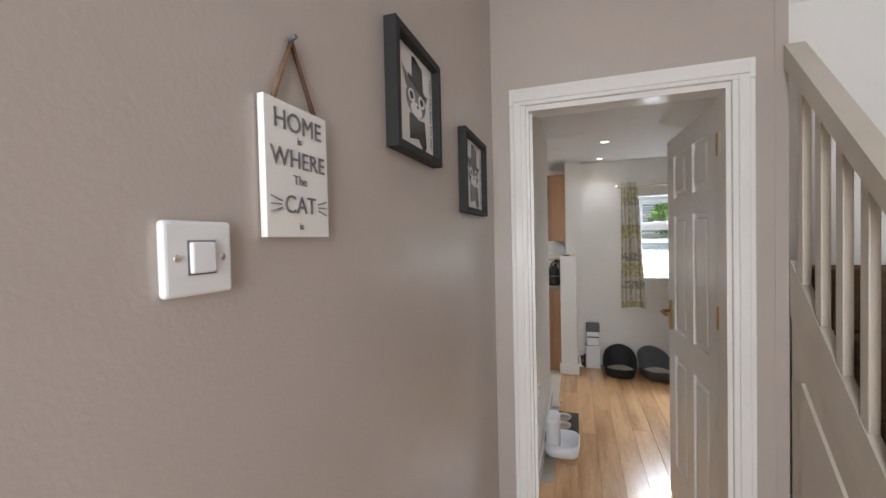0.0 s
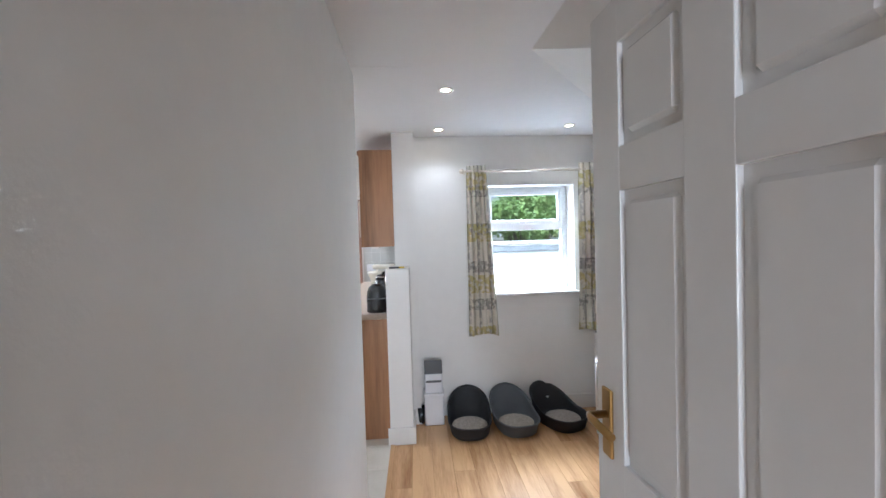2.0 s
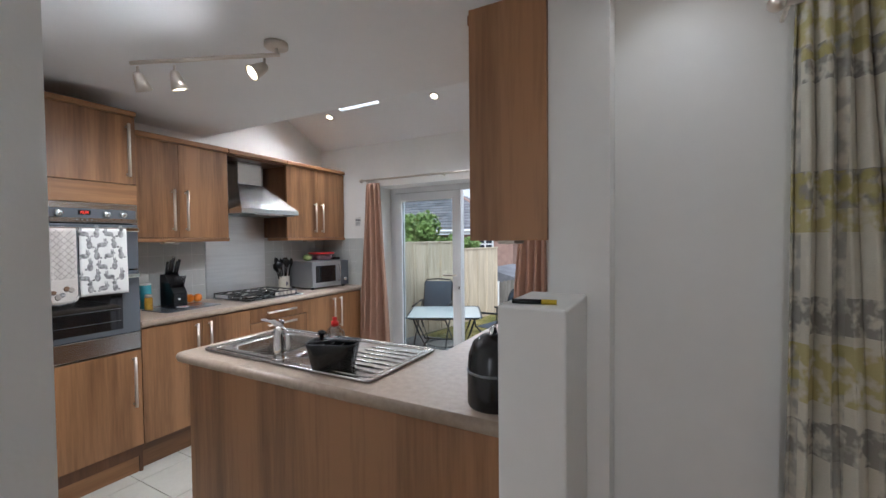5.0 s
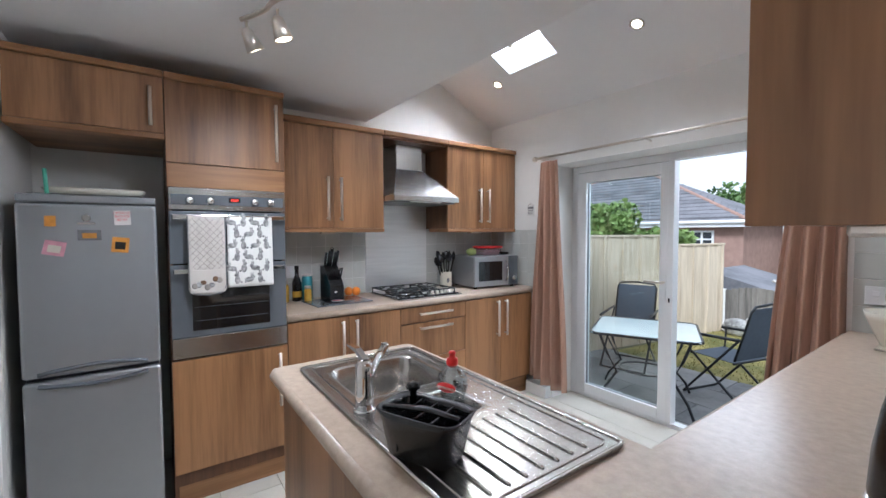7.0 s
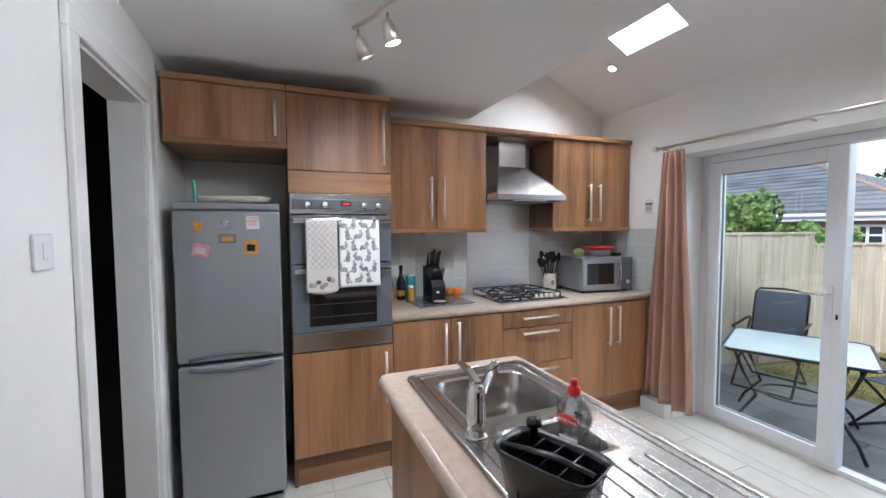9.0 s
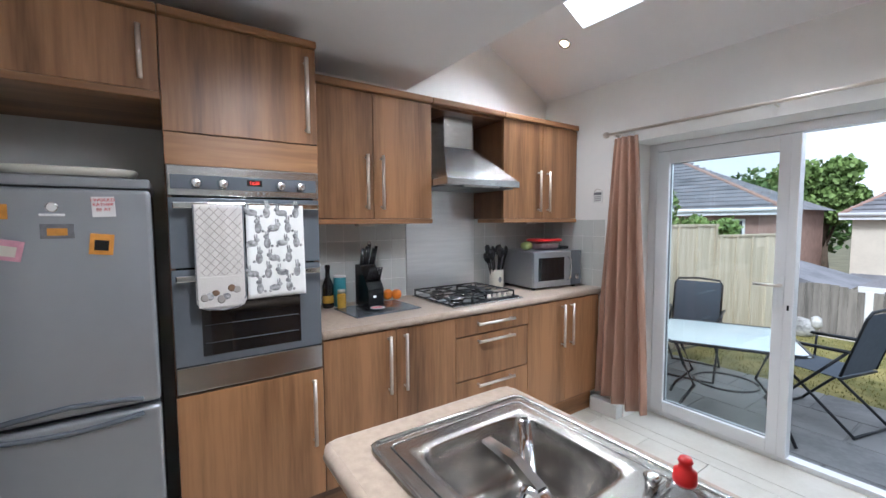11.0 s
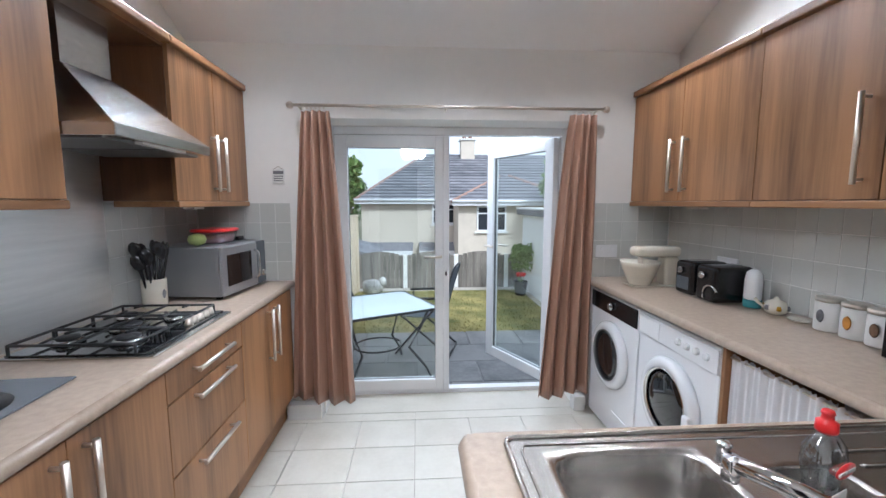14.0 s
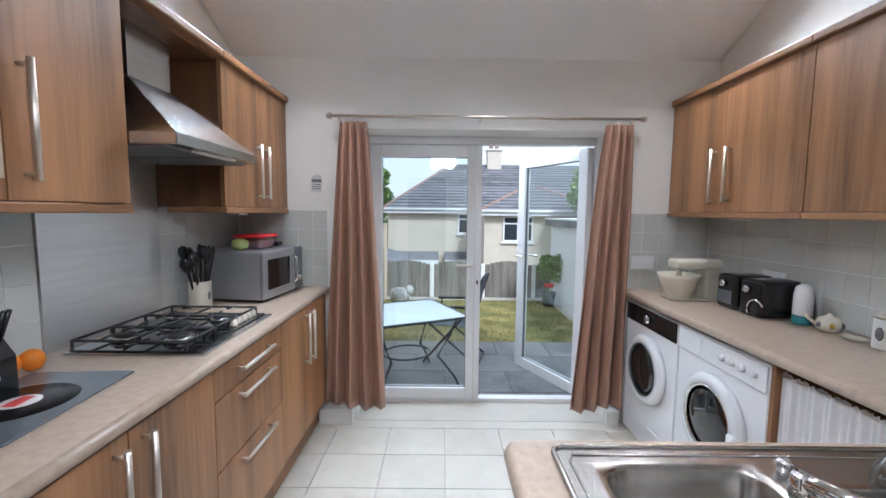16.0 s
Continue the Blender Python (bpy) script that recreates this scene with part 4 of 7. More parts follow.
def ovens():
    o = thing("double_oven", (0.5, -2.235, 0.77), "built-in steel double oven with dark glass doors", "oven")
    y0, y1, x = -2.51, -1.962, 0.612
    part("cavity", cube(0.12, x - 0.03, -2.495, -1.977, 0.765, 1.625), BLACK, o)
    pn = part("control_panel", cube(x - 0.03, x, y0, y1, 1.515, 1.625, bevel=0.003), STEEL, o)
    part("fascia", cube(x, x + 0.002, y0 + 0.01, y1 - 0.01, 1.54, 1.592, bevel=0.0006), GREYP, pn)
    for y in (-2.42, -2.33, -2.12, -2.04):
        k = part("knob", turned(lathe(0, 0, ((0.021, 0), (0.021, 0.008), (0.017, 0.012), (0.016, 0.024), (0.013, 0.027)), 20), Matrix.Translation((x + 0.002, y, 1.562)) @ pose(0, 0, 0, 0, 90)), CHROME, pn)
    part("display", cube(x + 0.002, x + 0.003, -2.245, -2.19, 1.558, 1.582), BLACK, pn)
    letters("digits", "12:24", 0.017, DIGIT, pn, Matrix.Translation((x + 0.0035, -2.2175, 1.57)) @ pose(0, 0, 0, 90, 0, 90), 0.0002)
    for i in range(4):
        part("button", turned(lathe(0, 0, ((0.005, 0), (0.004, 0.004)), 10), Matrix.Translation((x, -2.25 + 0.022 * i, 1.53)) @ pose(0, 0, 0, 0, 90)), CHROME, pn)
    for a, b in ((1.245, 1.508), (0.87, 1.238)):
        d = part("oven_door", cube(x - 0.03, x, y0, y1, a, b, bevel=0.003), GREYP, o, "grey glass oven door")
        part("window", cube(x, x + 0.0022, y0 + 0.09, y1 - 0.09, a + 0.03, b - 0.075, bevel=0.0008), BGLASS, d)
        for i in range(2):
            zz = a + 0.08 + 0.07 * i
            part("rack", tube([(x + 0.003, y0 + 0.1, zz), (x + 0.003, y1 - 0.1, zz)], 0.0012, 6), GREYPL, d)
        part("handle", cube(x + 0.03, x + 0.042, y0 + 0.012, y1 - 0.012, b - 0.042, b - 0.018, bevel=0.004), CHROME, d)
        for y in (y0 + 0.03, y1 - 0.03):
            part("handle_post", tube([(x, y, b - 0.03), (x + 0.034, y, b - 0.03)], 0.007, 8), CHROME, d)
    part("lower_trim", cube(x - 0.03, x, y0, y1, 0.765, 0.866, bevel=0.003), STEEL, o)
    g = thing("oven_glove", (0.66, -2.36, 1.48), "quilted cream double oven glove hanging on the oven handle", "oven glove")
    c = cloth("quilting", 0.662, -2.435, -2.272, 1.085, 1.482, QUILT, g, True)
    lo, hi, ya, yb = 1.215, 1.475, -2.43, -2.278
    for sg in (1, -1):
        for k in range(-5, 10):
            pts = []
            for t in range(25):
                yy = ya + (yb - ya) * t / 24
                zz = lo + k * 0.034 + sg * (yy - ya) * 1.1 + (0 if sg > 0 else 0.03)
                if lo < zz < hi:
                    pts.append((0.667, yy, zz))
            if len(pts) > 2:
                part("stitch_line", tube(pts, 0.0012, 5), STITCH, c)
    part("printed_pocket", cube(0.6655, 0.669, -2.43, -2.277, 1.098, 1.212, bevel=0.001), QUILT, g, "printed pocket of the oven glove")
    rnd = random.Random(3)
    for i in range(7):
        yy, zz = -2.41 + 0.018 * i, 1.125 + rnd.random() * 0.04
        part("pocket_print", turned(lathe(0, 0, ((0.014, 0), (0.01, 0.0008)), 12, sx=0.8 + rnd.random() * 0.5), Matrix.Translation((0.669, yy, zz)) @ pose(0, 0, 0, 0, 90)), (STITCH, SOFTINK, TWINE)[i % 3], g)
    part("binding", tube([(0.6645, -2.435, 1.48), (0.666, -2.433, 1.13), (0.666, -2.41, 1.092), (0.666, -2.35, 1.083), (0.666, -2.295, 1.092), (0.666, -2.27, 1.13), (0.6645, -2.272, 1.48)], 0.0032, 6), GREYPL, g)
    w = thing("tea_towel", (0.66, -2.15, 1.48), "white tea towel printed with grey rabbits on the oven handle", "towel")
    c = cloth("cloth", 0.662, -2.262, -2.045, 1.115, 1.482, PAPER, w)
    for r in range(6):
        for q in range(4):
            yy, zz = -2.243 + q * 0.056 + (r % 2) * 0.024, 1.452 - r * 0.06
            if yy > -2.062:
                continue
            up, sg = (r + q) % 2, 1 if (q + r // 2) % 2 else -1
            m = Matrix.Translation((0.6678, yy, zz)) @ pose(0, 0, 0, 0, 90)
            b = lathe(0, 0, ((0.0165, 0), (0.0155, 0.0008)), 16, sx=1.3 if up else 0.8, sy=0.8 if up else 1.35)
            hx, hy = (-0.026, sg * 0.004) if up else (-0.013, sg * 0.018)
            lathe(hx, hy, ((0.0095, 0), (0.009, 0.001)), 12, bm=b, sy=1.15)
            for e in (-1, 1):
                lathe(hx - 0.014, hy + e * 0.004 - sg * 0.004, ((0.010, 0), (0.009, 0.001)), 10, bm=b, sy=0.3)
            lathe(0.012, -sg * 0.018, ((0.006, 0), (0.005, 0.001)), 8, bm=b)
            part("rabbit_print", turned(b, m), SOFTINK, c)


ovens()


def hob():
    h = thing("gas_hob", (0.32, -0.92, 0.92), "black glass and steel five-burner gas hob", "hob")
    part("tray", cube(0.09, 0.565, -1.2, -0.65, 0.9205, 0.93, bevel=0.003), STEEL, h)
    part("glass", cube(0.1, 0.535, -1.19, -0.66, 0.931, 0.936, bevel=0.002), BGLASS, h)
    for x, y, r in ((0.2, -1.07, 0.04), (0.2, -0.77, 0.036), (0.4, -1.07, 0.045), (0.4, -0.80, 0.03), (0.3, -0.92, 0.052)):
        b = part("burner", lathe(x, y, ((r * 1.2, 0.936), (r * 1.15, 0.948), (r * 0.8, 0.953)), 24), STEEL, h)
        part("burner_cap", lathe(x, y, ((r * 0.85, 0.953), (r * 0.85, 0.959), (r * 0.5, 0.962)), 24), IRON, b)
    for y0 in (-1.185, -1.01, -0.84):
        y1 = y0 + 0.165
        b = tube([(0.11, y0, 0.967), (0.5, y0, 0.967)], 0.005, 6)
        tube([(0.11, y1, 0.967), (0.5, y1, 0.967)], 0.005, 6, bm=b)
        for x in (0.11, 0.3, 0.5):
            tube([(x, y0, 0.967), (x, y1, 0.967)], 0.005, 6, bm=b)
        for x in (0.2, 0.4):
            tube([(x, y0, 0.967), (x, y0 + 0.06, 0.972)], 0.0045, 6, bm=b)
            tube([(x, y1, 0.967), (x, y1 - 0.06, 0.972)], 0.0045, 6, bm=b)
        for x in (0.11, 0.5):
            for y in (y0, y1):
                tube([(x, y, 0.935), (x, y, 0.969)], 0.005, 6, bm=b)
        part("pan_support", b, IRON, h, "black cast-iron pan support")
    for i in range(5):
        part("knob", lathe(0.505, -0.885 + i * 0.042, ((0.016, 0.936), (0.016, 0.944), (0.013, 0.949), (0.012, 0.962), (0.009, 0.964)), 16), NICKEL, h)


hob()


def hood():
    h = thing("cooker_hood", (0.25, -0.92, 1.63), "stainless steel pyramid chimney cooker hood", "cooker hood")
    part("rim", cube(XL, 0.51, -1.203, -0.637, 1.625, 1.665, bevel=0.003), STEEL, h)
    b = bmesh.new()
    lo = [b.verts.new(p) for p in ((XL, -1.2, 1.665), (0.505, -1.2, 1.665), (0.505, -0.64, 1.665), (XL, -0.64, 1.665))]
    hi = [b.verts.new(p) for p in ((XL, -1.04, 1.89), (0.24, -1.04, 1.89), (0.24, -0.80, 1.89), (XL, -0.80, 1.89))]
    for i in range(4):
        b.faces.new((lo[i], lo[(i + 1) % 4], hi[(i + 1) % 4], hi[i]))
    bmesh.ops.recalc_face_normals(b, faces=list(b.faces))
    part("canopy", b, STEEL, h)
    part("chimney", cube(XL, 0.238, -1.035, -0.805, 1.885, 2.084, bevel=0.002), STEEL, h)
    for y in (-1.19, -0.91):
        part("filter", cube(0.08, 0.46, y, y + 0.265, 1.618, 1.626, bevel=0.002), GREYPL, h)
    part("hood_lamp", cube(0.462, 0.49, -1.05, -0.79, 1.619, 1.626, bevel=0.002), PAPER, h)


hood()
solo("splashback", cube(XL + 0.001, XL + 0.012, -1.208, -0.638, 0.921, 1.625), PALEST, "brushed steel splashback panel behind the hob", "splashback")


# ---- things on the cooker worktop ----
def knife_block():
    k = thing("knife_block", (0.16, -1.53, 0.92), "black knife block full of black-handled knives", "knife block")
    m = Matrix.Translation((0.17, -1.53, 0.921)) @ pose(0, 0, 0, 0, 0, 12)
    part("block", turned(prism([(-0.07, 0), (0.06, 0), (0.06, 0.10), (-0.02, 0.24), (-0.07, 0.24)], "y", -0.055, 0.055), m), BLACK, k)
    part("badge", turned(cube(0.06, 0.0605, -0.02, 0.0, 0.05, 0.062), m), PAPER, k)
    for i in range(5):
        part("knife_handle", turned(tube([(-0.03, -0.045 + 0.022 * i, 0.22), (0.0 + 0.008 * (i % 2), -0.045 + 0.024 * i, 0.335 + 0.012 * (i % 3))], 0.0095, 8), m), BLACK, k)
    for i in range(6):
        part("steak_knife_handle", turned(tube([(0.03, -0.042 + 0.017 * i, 0.13), (0.062, -0.042 + 0.017 * i, 0.225)], 0.006, 6), m), BLACK, k)
    ring = [(0.0, 0.012 * math.cos(a * 0.7), 0.36 + 0.015 * math.sin(a * 0.7)) for a in range(10)]
    part("scissor_ring", turned(tube(ring, 0.003, 6), m), CHROME, k)


knife_block()
b = thing("worktop_saver", (0.3, -1.55, 0.92), "grey glass worktop saver printed with a record", "chopping board")
m = Matrix.Translation((0.305, -1.545, 0.921)) @ pose(0, 0, 0, 0, 0, 4)
part("glass", turned(cube(-0.145, 0.145, -0.2, 0.2, 0, 0.006, bevel=0.002), m), GREYP, b)
part("record_print", turned(lathe(0, 0, ((0.115, 0.0062), (0.114, 0.0068)), 40), m), BLACK, b)
part("record_label", turned(lathe(0, 0, ((0.042, 0.0069), (0.041, 0.0073)), 28), m), PAPER, b)
part("record_band", turned(cube(-0.02, 0.012, -0.03, 0.03, 0.0074, 0.0078), m), RED, b)
for i, (x, y) in enumerate(((0.09, -1.375), (0.115, -1.325))):
    solo("orange", lathe(x, y, ((0.008, 0.921), (0.022, 0.927), (0.031, 0.945), (0.032, 0.955), (0.027, 0.973), (0.012, 0.984), (0.003, 0.983)), 20), ORANGE, "ripe orange lying on the worktop", "fruit", group="oranges")
j = thing("pasta_jar", (0.1, -1.86, 0.92), "glass jar of mustard-yellow contents with a steel lid", "jar")
part("jar", lathe(0.12, -1.87, ((0.045, 0.921), (0.048, 0.93), (0.048, 1.03), (0.04, 1.045)), 24), PASTA, j)
part("lid", lathe(0.12, -1.87, ((0.043, 1.046), (0.043, 1.065), (0.035, 1.068)), 24), NICKEL, j)
j = thing("oil_bottle", (0.09, -1.765, 0.92), "dark glass oil bottle with a black cap", "bottle")
part("glass", lathe(0.11, -1.765, ((0.03, 0.921), (0.032, 0.93), (0.032, 1.05), (0.014, 1.1), (0.012, 1.14)), 20), BLACK, j)
part("label", lathe(0.11, -1.765, ((0.0325, 0.95), (0.0327, 0.952), (0.0327, 0.99), (0.0325, 0.992)), 20), PASTA, j)
part("cap", lathe(0.11, -1.765, ((0.015, 1.14), (0.015, 1.165), (0.012, 1.168)), 16), BLACK, j)
j = thing("salt_tub", (0.1, -1.69, 0.92), "teal cardboard tub beside the oil bottle", "tub")
part("tub", lathe(0.1, -1.69, ((0.036, 0.921), (0.036, 1.09), (0.034, 1.092)), 24), TEAL, j)
part("lid", lathe(0.1, -1.69, ((0.037, 1.092), (0.037, 1.10), (0.03, 1.102)), 24), PAPER, j)
j = thing("herb_jar", (0.16, -1.72, 0.92), "small herb jar with mustard contents", "jar")
part("jar", lathe(0.18, -1.71, ((0.024, 0.921), (0.025, 0.93), (0.025, 1.0), (0.02, 1.01)), 18), PASTA, j)
part("lid", lathe(0.18, -1.71, ((0.022, 1.011), (0.022, 1.03)), 18), NICKEL, j)

c = thing("utensil_crock", (0.12, -0.5, 0.92), "cream ceramic crock of black cooking utensils", "utensil pot")
part("crock", lathe(0.14, -0.50, ((0.05, 0.921), (0.053, 0.925), (0.053, 1.055), (0.05, 1.058), (0.047, 1.05), (0.046, 0.94)), 28), CREAM, c)
part("hare_print", turned(lathe(0, 0, ((0.016, 0), (0.012, 0.001)), 14, sx=1.4), Matrix.Translation((0.192, -0.51, 0.985)) @ pose(0, 0, 0, 0, 90)), GREYINK, c)
rnd = random.Random(5)
for i in range(9):
    a = i * 0.75
    dx, dy = 0.05 * math.cos(a), 0.085 * math.sin(a)
    h = 1.13 + 0.06 * rnd.random()
    o = part("utensil", tube([(0.14 + dx * 0.3, -0.5 + dy * 0.3, 0.95), (0.14 + dx, -0.5 + dy, h)], 0.006, 6), BLACK, c)
    part("utensil_head", turned(lathe(0, 0, ((0.004, -0.04), (0.022, -0.02), (0.028, 0.01), (0.02, 0.035), (0.004, 0.045)), 14, sx=0.35), Matrix.Translation((0.14 + dx, -0.5 + dy, h + 0.01)) @ pose(0, 0, 0, 15 * math.sin(a), 10 * math.cos(a), 20 * i)), BLACK, o)


def microwave():
    w = thing("microwave", (0.25, -0.12, 0.92), "silver microwave with a dark glass door", "microwave")
    m = Matrix.Translation((0.26, -0.15, 0.0)) @ pose(0, 0, 0, 0, 0, -6) @ Matrix.Translation((-0.26, 0.15, 0))
    part("body", turned(cube(0.06, 0.43, -0.385, 0.075, 0.935, 1.195, bevel=0.006), m), SILVER, w)
    d = part("door", turned(cube(0.43, 0.448, -0.385, -0.03, 0.937, 1.193, bevel=0.006), m), SILVER, w)
    part("window", turned(cube(0.448, 0.4505, -0.345, -0.10, 0.985, 1.15, bevel=0.001), m), BGLASS, d)
    part("handle", turned(tube([(0.449, -0.062, 0.98), (0.475, -0.062, 1.0), (0.478, -0.062, 1.07), (0.475, -0.062, 1.13), (0.449, -0.062, 1.15)], 0.008), m), CHROME, d)
    part("control_panel", turned(cube(0.43, 0.447, -0.028, 0.075, 0.937, 1.193, bevel=0.005), m), GREYP, w)
    part("dial", turned(turned(lathe(0, 0, ((0.02, 0), (0.018, 0.015)), 18), Matrix.Translation((0.447, 0.023, 1.0)) @ pose(0, 0, 0, 0, 90)), m), CHROME, w)
    for x in (0.1, 0.4):
        for y in (-0.35, 0.04):
            part("foot", turned(cube(x - 0.012, x + 0.012, y - 0.012, y + 0.012, 0.92, 0.936), m), BLACK, w)
    t = thing("food_tub", (0.24, -0.13, 1.196), "clear food tub with a red lid on the microwave", "food tub")
    part("tub", lathe(0.26, -0.12, ((0.075, 1.197), (0.08, 1.2), (0.09, 1.26)), 28, sy=1.25, power=6), CLEAR, t)
    part("contents", lathe(0.26, -0.12, ((0.07, 1.199), (0.08, 1.24)), 28, sy=1.22, power=6), PINK, t)
    part("lid", lathe(0.26, -0.12, ((0.095, 1.26), (0.097, 1.264), (0.095, 1.275), (0.08, 1.278)), 28, sy=1.25, power=6), RED, t)
    solo("cabbage", lathe(0.25, -0.30, ((0.01, 1.196), (0.035, 1.205), (0.045, 1.228), (0.036, 1.25), (0.012, 1.26)), 14, sy=1.1), mat("cabbage_leaf", (0.34, 0.40, 0.14), 0.6, vary=0.25, scale=25, bump=0.5, bump_scale=60), "pale green cabbage heart on the microwave", "vegetable")
    solo("weighing_scale", cube(0.12, 0.34, -0.01, 0.07, 1.196, 1.22, bevel=0.006), BLACK, "flat black scale on the microwave", "scale")


microwave()


def socket(x, y, z, face, label="white double wall socket", w=0.147, h=0.086):
    """A wall plate; face is +x, -x, +y or -y."""
    s = thing("wall_socket", (x, y, z), label, "socket", kind="")
    ax = 0 if "x" in face else 1
    sg = 1 if face[0] == "+" else -1
    r = {"+x": 90, "-x": -90, "-y": 0, "+y": 180}[face]
    m = Matrix.Translation((x, y, z)) @ pose(0, 0, 0, 0, 0, r)
    pl = part("plate", turned(cube(-w / 2, w / 2, -0.009, 0, -h / 2, h / 2, bevel=0.003), m), UPVC, s)
    for q in ((-0.035, 0.035) if w > 0.1 else (0.0,)):
        part("rocker", turned(cube(q - 0.012, q + 0.012, -0.013, -0.008, -0.002 if w > 0.1 else -0.018, 0.022, bevel=0.002), m), APPL, pl)
    return s


# Wall faces of tiled areas stand 9 mm proud of the plaster
socket(XL + 0.01, -1.83, 1.12, "+x", "white double wall socket above the cooker worktop")
socket(2.69, YB - 0.009, 1.10, "-y", "white blank double plate on the end wall tiles")
socket(XR - 0.01, -0.42, 1.08, "-x", "white double wall socket behind the toaster")
socket(XR - 0.01, -1.42, 1.08, "-x", "white double wall socket behind the coffee grinder")
socket(1.66, YS, 1.385, "+y", "white single light switch beside the cupboard door", 0.086, 0.086)
socket(2.985 - 0.015, -4.29, 0.52, "+x", "white single socket low on the nook wall", 0.086, 0.086)
s = thing("hall_light_switch", (2.87, -6.453, 1.435), "white single rocker light switch on the hallway wall", "light switch")
pl = part("plate", cube(2.87, 2.879, -6.489, -6.418, 1.401, 1.468, bevel=0.004, seg=3), UPVC, s)
part("rocker", cube(2.876, 2.883, -6.465, -6.440, 1.421, 1.449, bevel=0.002), APPL, pl)
part("rocker_gap", cube(2.8785, 2.8795, -6.467, -6.438, 1.4195, 1.4505), GREYINK, pl)
for y in (-6.477, -6.430):
    part("screw", turned(lathe(0, 0, ((0.0035, 0), (0.003, 0.001)), 10), Matrix.Translation((2.879, y, 1.435)) @ pose(0, 0, 0, 0, 90)), NICKEL, pl)

s = thing("wall_plaque", (0.545, YB, 1.59), "small grey printed plaque on the end wall", "plaque")
part("board", cube(0.507, 0.585, YB - 0.006, YB - 0.0005, 1.545, 1.632, bevel=0.001), GROUT, s)
part("text_bar", cube(0.514, 0.578, YB - 0.0068, YB - 0.006, 1.602, 1.622), GREYINK, s)
for i in range(3):
    part("text_bar", cube(0.518, 0.574, YB - 0.0068, YB - 0.006, 1.558 + i * 0.014, 1.564 + i * 0.014), GREYINK, s)
part("hanging_cord", tube([(0.515, YB - 0.003, 1.632), (0.546, YB - 0.003, 1.65), (0.577, YB - 0.003, 1.632)], 0.0012, 5), TWINE, s)


# ---- curtains ----
def curtain(name, label, x0, x1, b0, b1, y, z0, z1, folds, depth, material, hem=0.02, seed=1):
    c = thing(name, ((x0 + x1) / 2, y, z0), label, "curtain")
    bm = bmesh.new()
    nu, nv = folds * 10, 26
    rnd = random.Random(seed)
    ph = [rnd.random() * 0.9 for _ in range(folds + 2)]
    rows = []
    for j in range(nv + 1):
        v = j / nv
        row = []
        for i in range(nu + 1):
            u = i / nu
            w = v ** 0.8
            xx = (x0 + (x1 - x0) * u) * (1 - w) + (b0 + (b1 - b0) * u) * w
            k = u * folds
            amp = depth * (0.55 + 0.45 * v) * (0.7 + 0.5 * ph[int(k)])
            yy = y + amp * math.sin(2 * math.pi * k + ph[int(k)] * 0.3 * v) + 0.008 * math.sin(7 * v + 9 * u)
            row.append(bm.verts.new((xx + 0.006 * math.sin(2 * math.pi * k * 2) * v, yy, z1 + (z0 - z1) * v + hem * v * math.sin(5 * u + seed))))
        rows.append(row)
    for j in range(nv):
        for i in range(nu):
            f = bm.faces.new((rows[j][i], rows[j][i + 1], rows[j + 1][i + 1], rows[j + 1][i]))
            f.smooth = True
    o = part("fabric", bm, material, c)
    sm = o.modifiers.new("thick", "SOLIDIFY")
    sm.thickness = 0.003
    return c


def pole(label, x0, x1, y, z, wall_y, r, finial, brackets):
    p = thing("curtain_pole", ((x0 + x1) / 2, y, z), label, "curtain pole")
    part("rod", tube([(x0, y, z), (x1, y, z)], r), NICKEL, p)
    for x in (x0, x1):
        part("finial", turned(lathe(0, 0, ((r, -finial), (finial * 0.8, -finial * 0.6), (finial, 0), (finial * 0.8, finial * 0.6), (0.002, finial)), 16), Matrix.Translation((x, y, z)) @ pose(0, 0, 0, 0, 90)), NICKEL, p)
    for x in brackets:
        part("bracket", tube([(x, y, z), (x, wall_y, z - 0.01)], 0.006, 8), NICKEL, p)
    return p


kp = pole("brushed nickel curtain pole with ball ends over the patio doors", 0.655, 2.62, 0.06, 2.01, YB, 0.0095, 0.022, (0.70, 1.6, 2.57))
for x0, n in ((0.73, 6), (2.42, 6)):
    for i in range(n):
        x = x0 + i * 0.025
        part("ring", tube([(x, 0.06 + 0.017 * math.cos(a), 2.004 + 0.017 * math.sin(a)) for a in [k * math.pi / 6 for k in range(13)]], 0.002, 5), NICKEL, kp)
curtain("patio_curtain", "rust-brown satin curtain gathered beside the patio doors", 0.72, 0.885, 0.60, 1.0, 0.06, 0.13, 1.975, 4, 0.042, CURT, seed=1)
curtain("patio_curtain", "rust-brown satin curtain gathered before the open leaf", 2.385, 2.56, 2.23, 2.57, 0.06, 0.12, 1.975, 4, 0.042, CURT, seed=4)
pole("brushed nickel curtain pole over the nook window", 3.635, 4.83, -1.96, 1.975, -1.88, 0.0095, 0.02, (3.66, 4.80))
curtain("nook_curtain", "cream curtain with grey and mustard checks, gathered", 3.67, 3.82, 3.66, 3.90, -1.96, 0.665, 2.02, 5, 0.022, PLAID, hem=-0.012, seed=2)
curtain("nook_curtain", "cream checked curtain gathered above the corner ledge", 4.58, 4.80, 4.56, 4.84, -1.97, 0.665, 2.03, 5, 0.022, PLAID, hem=0.012, seed=7)


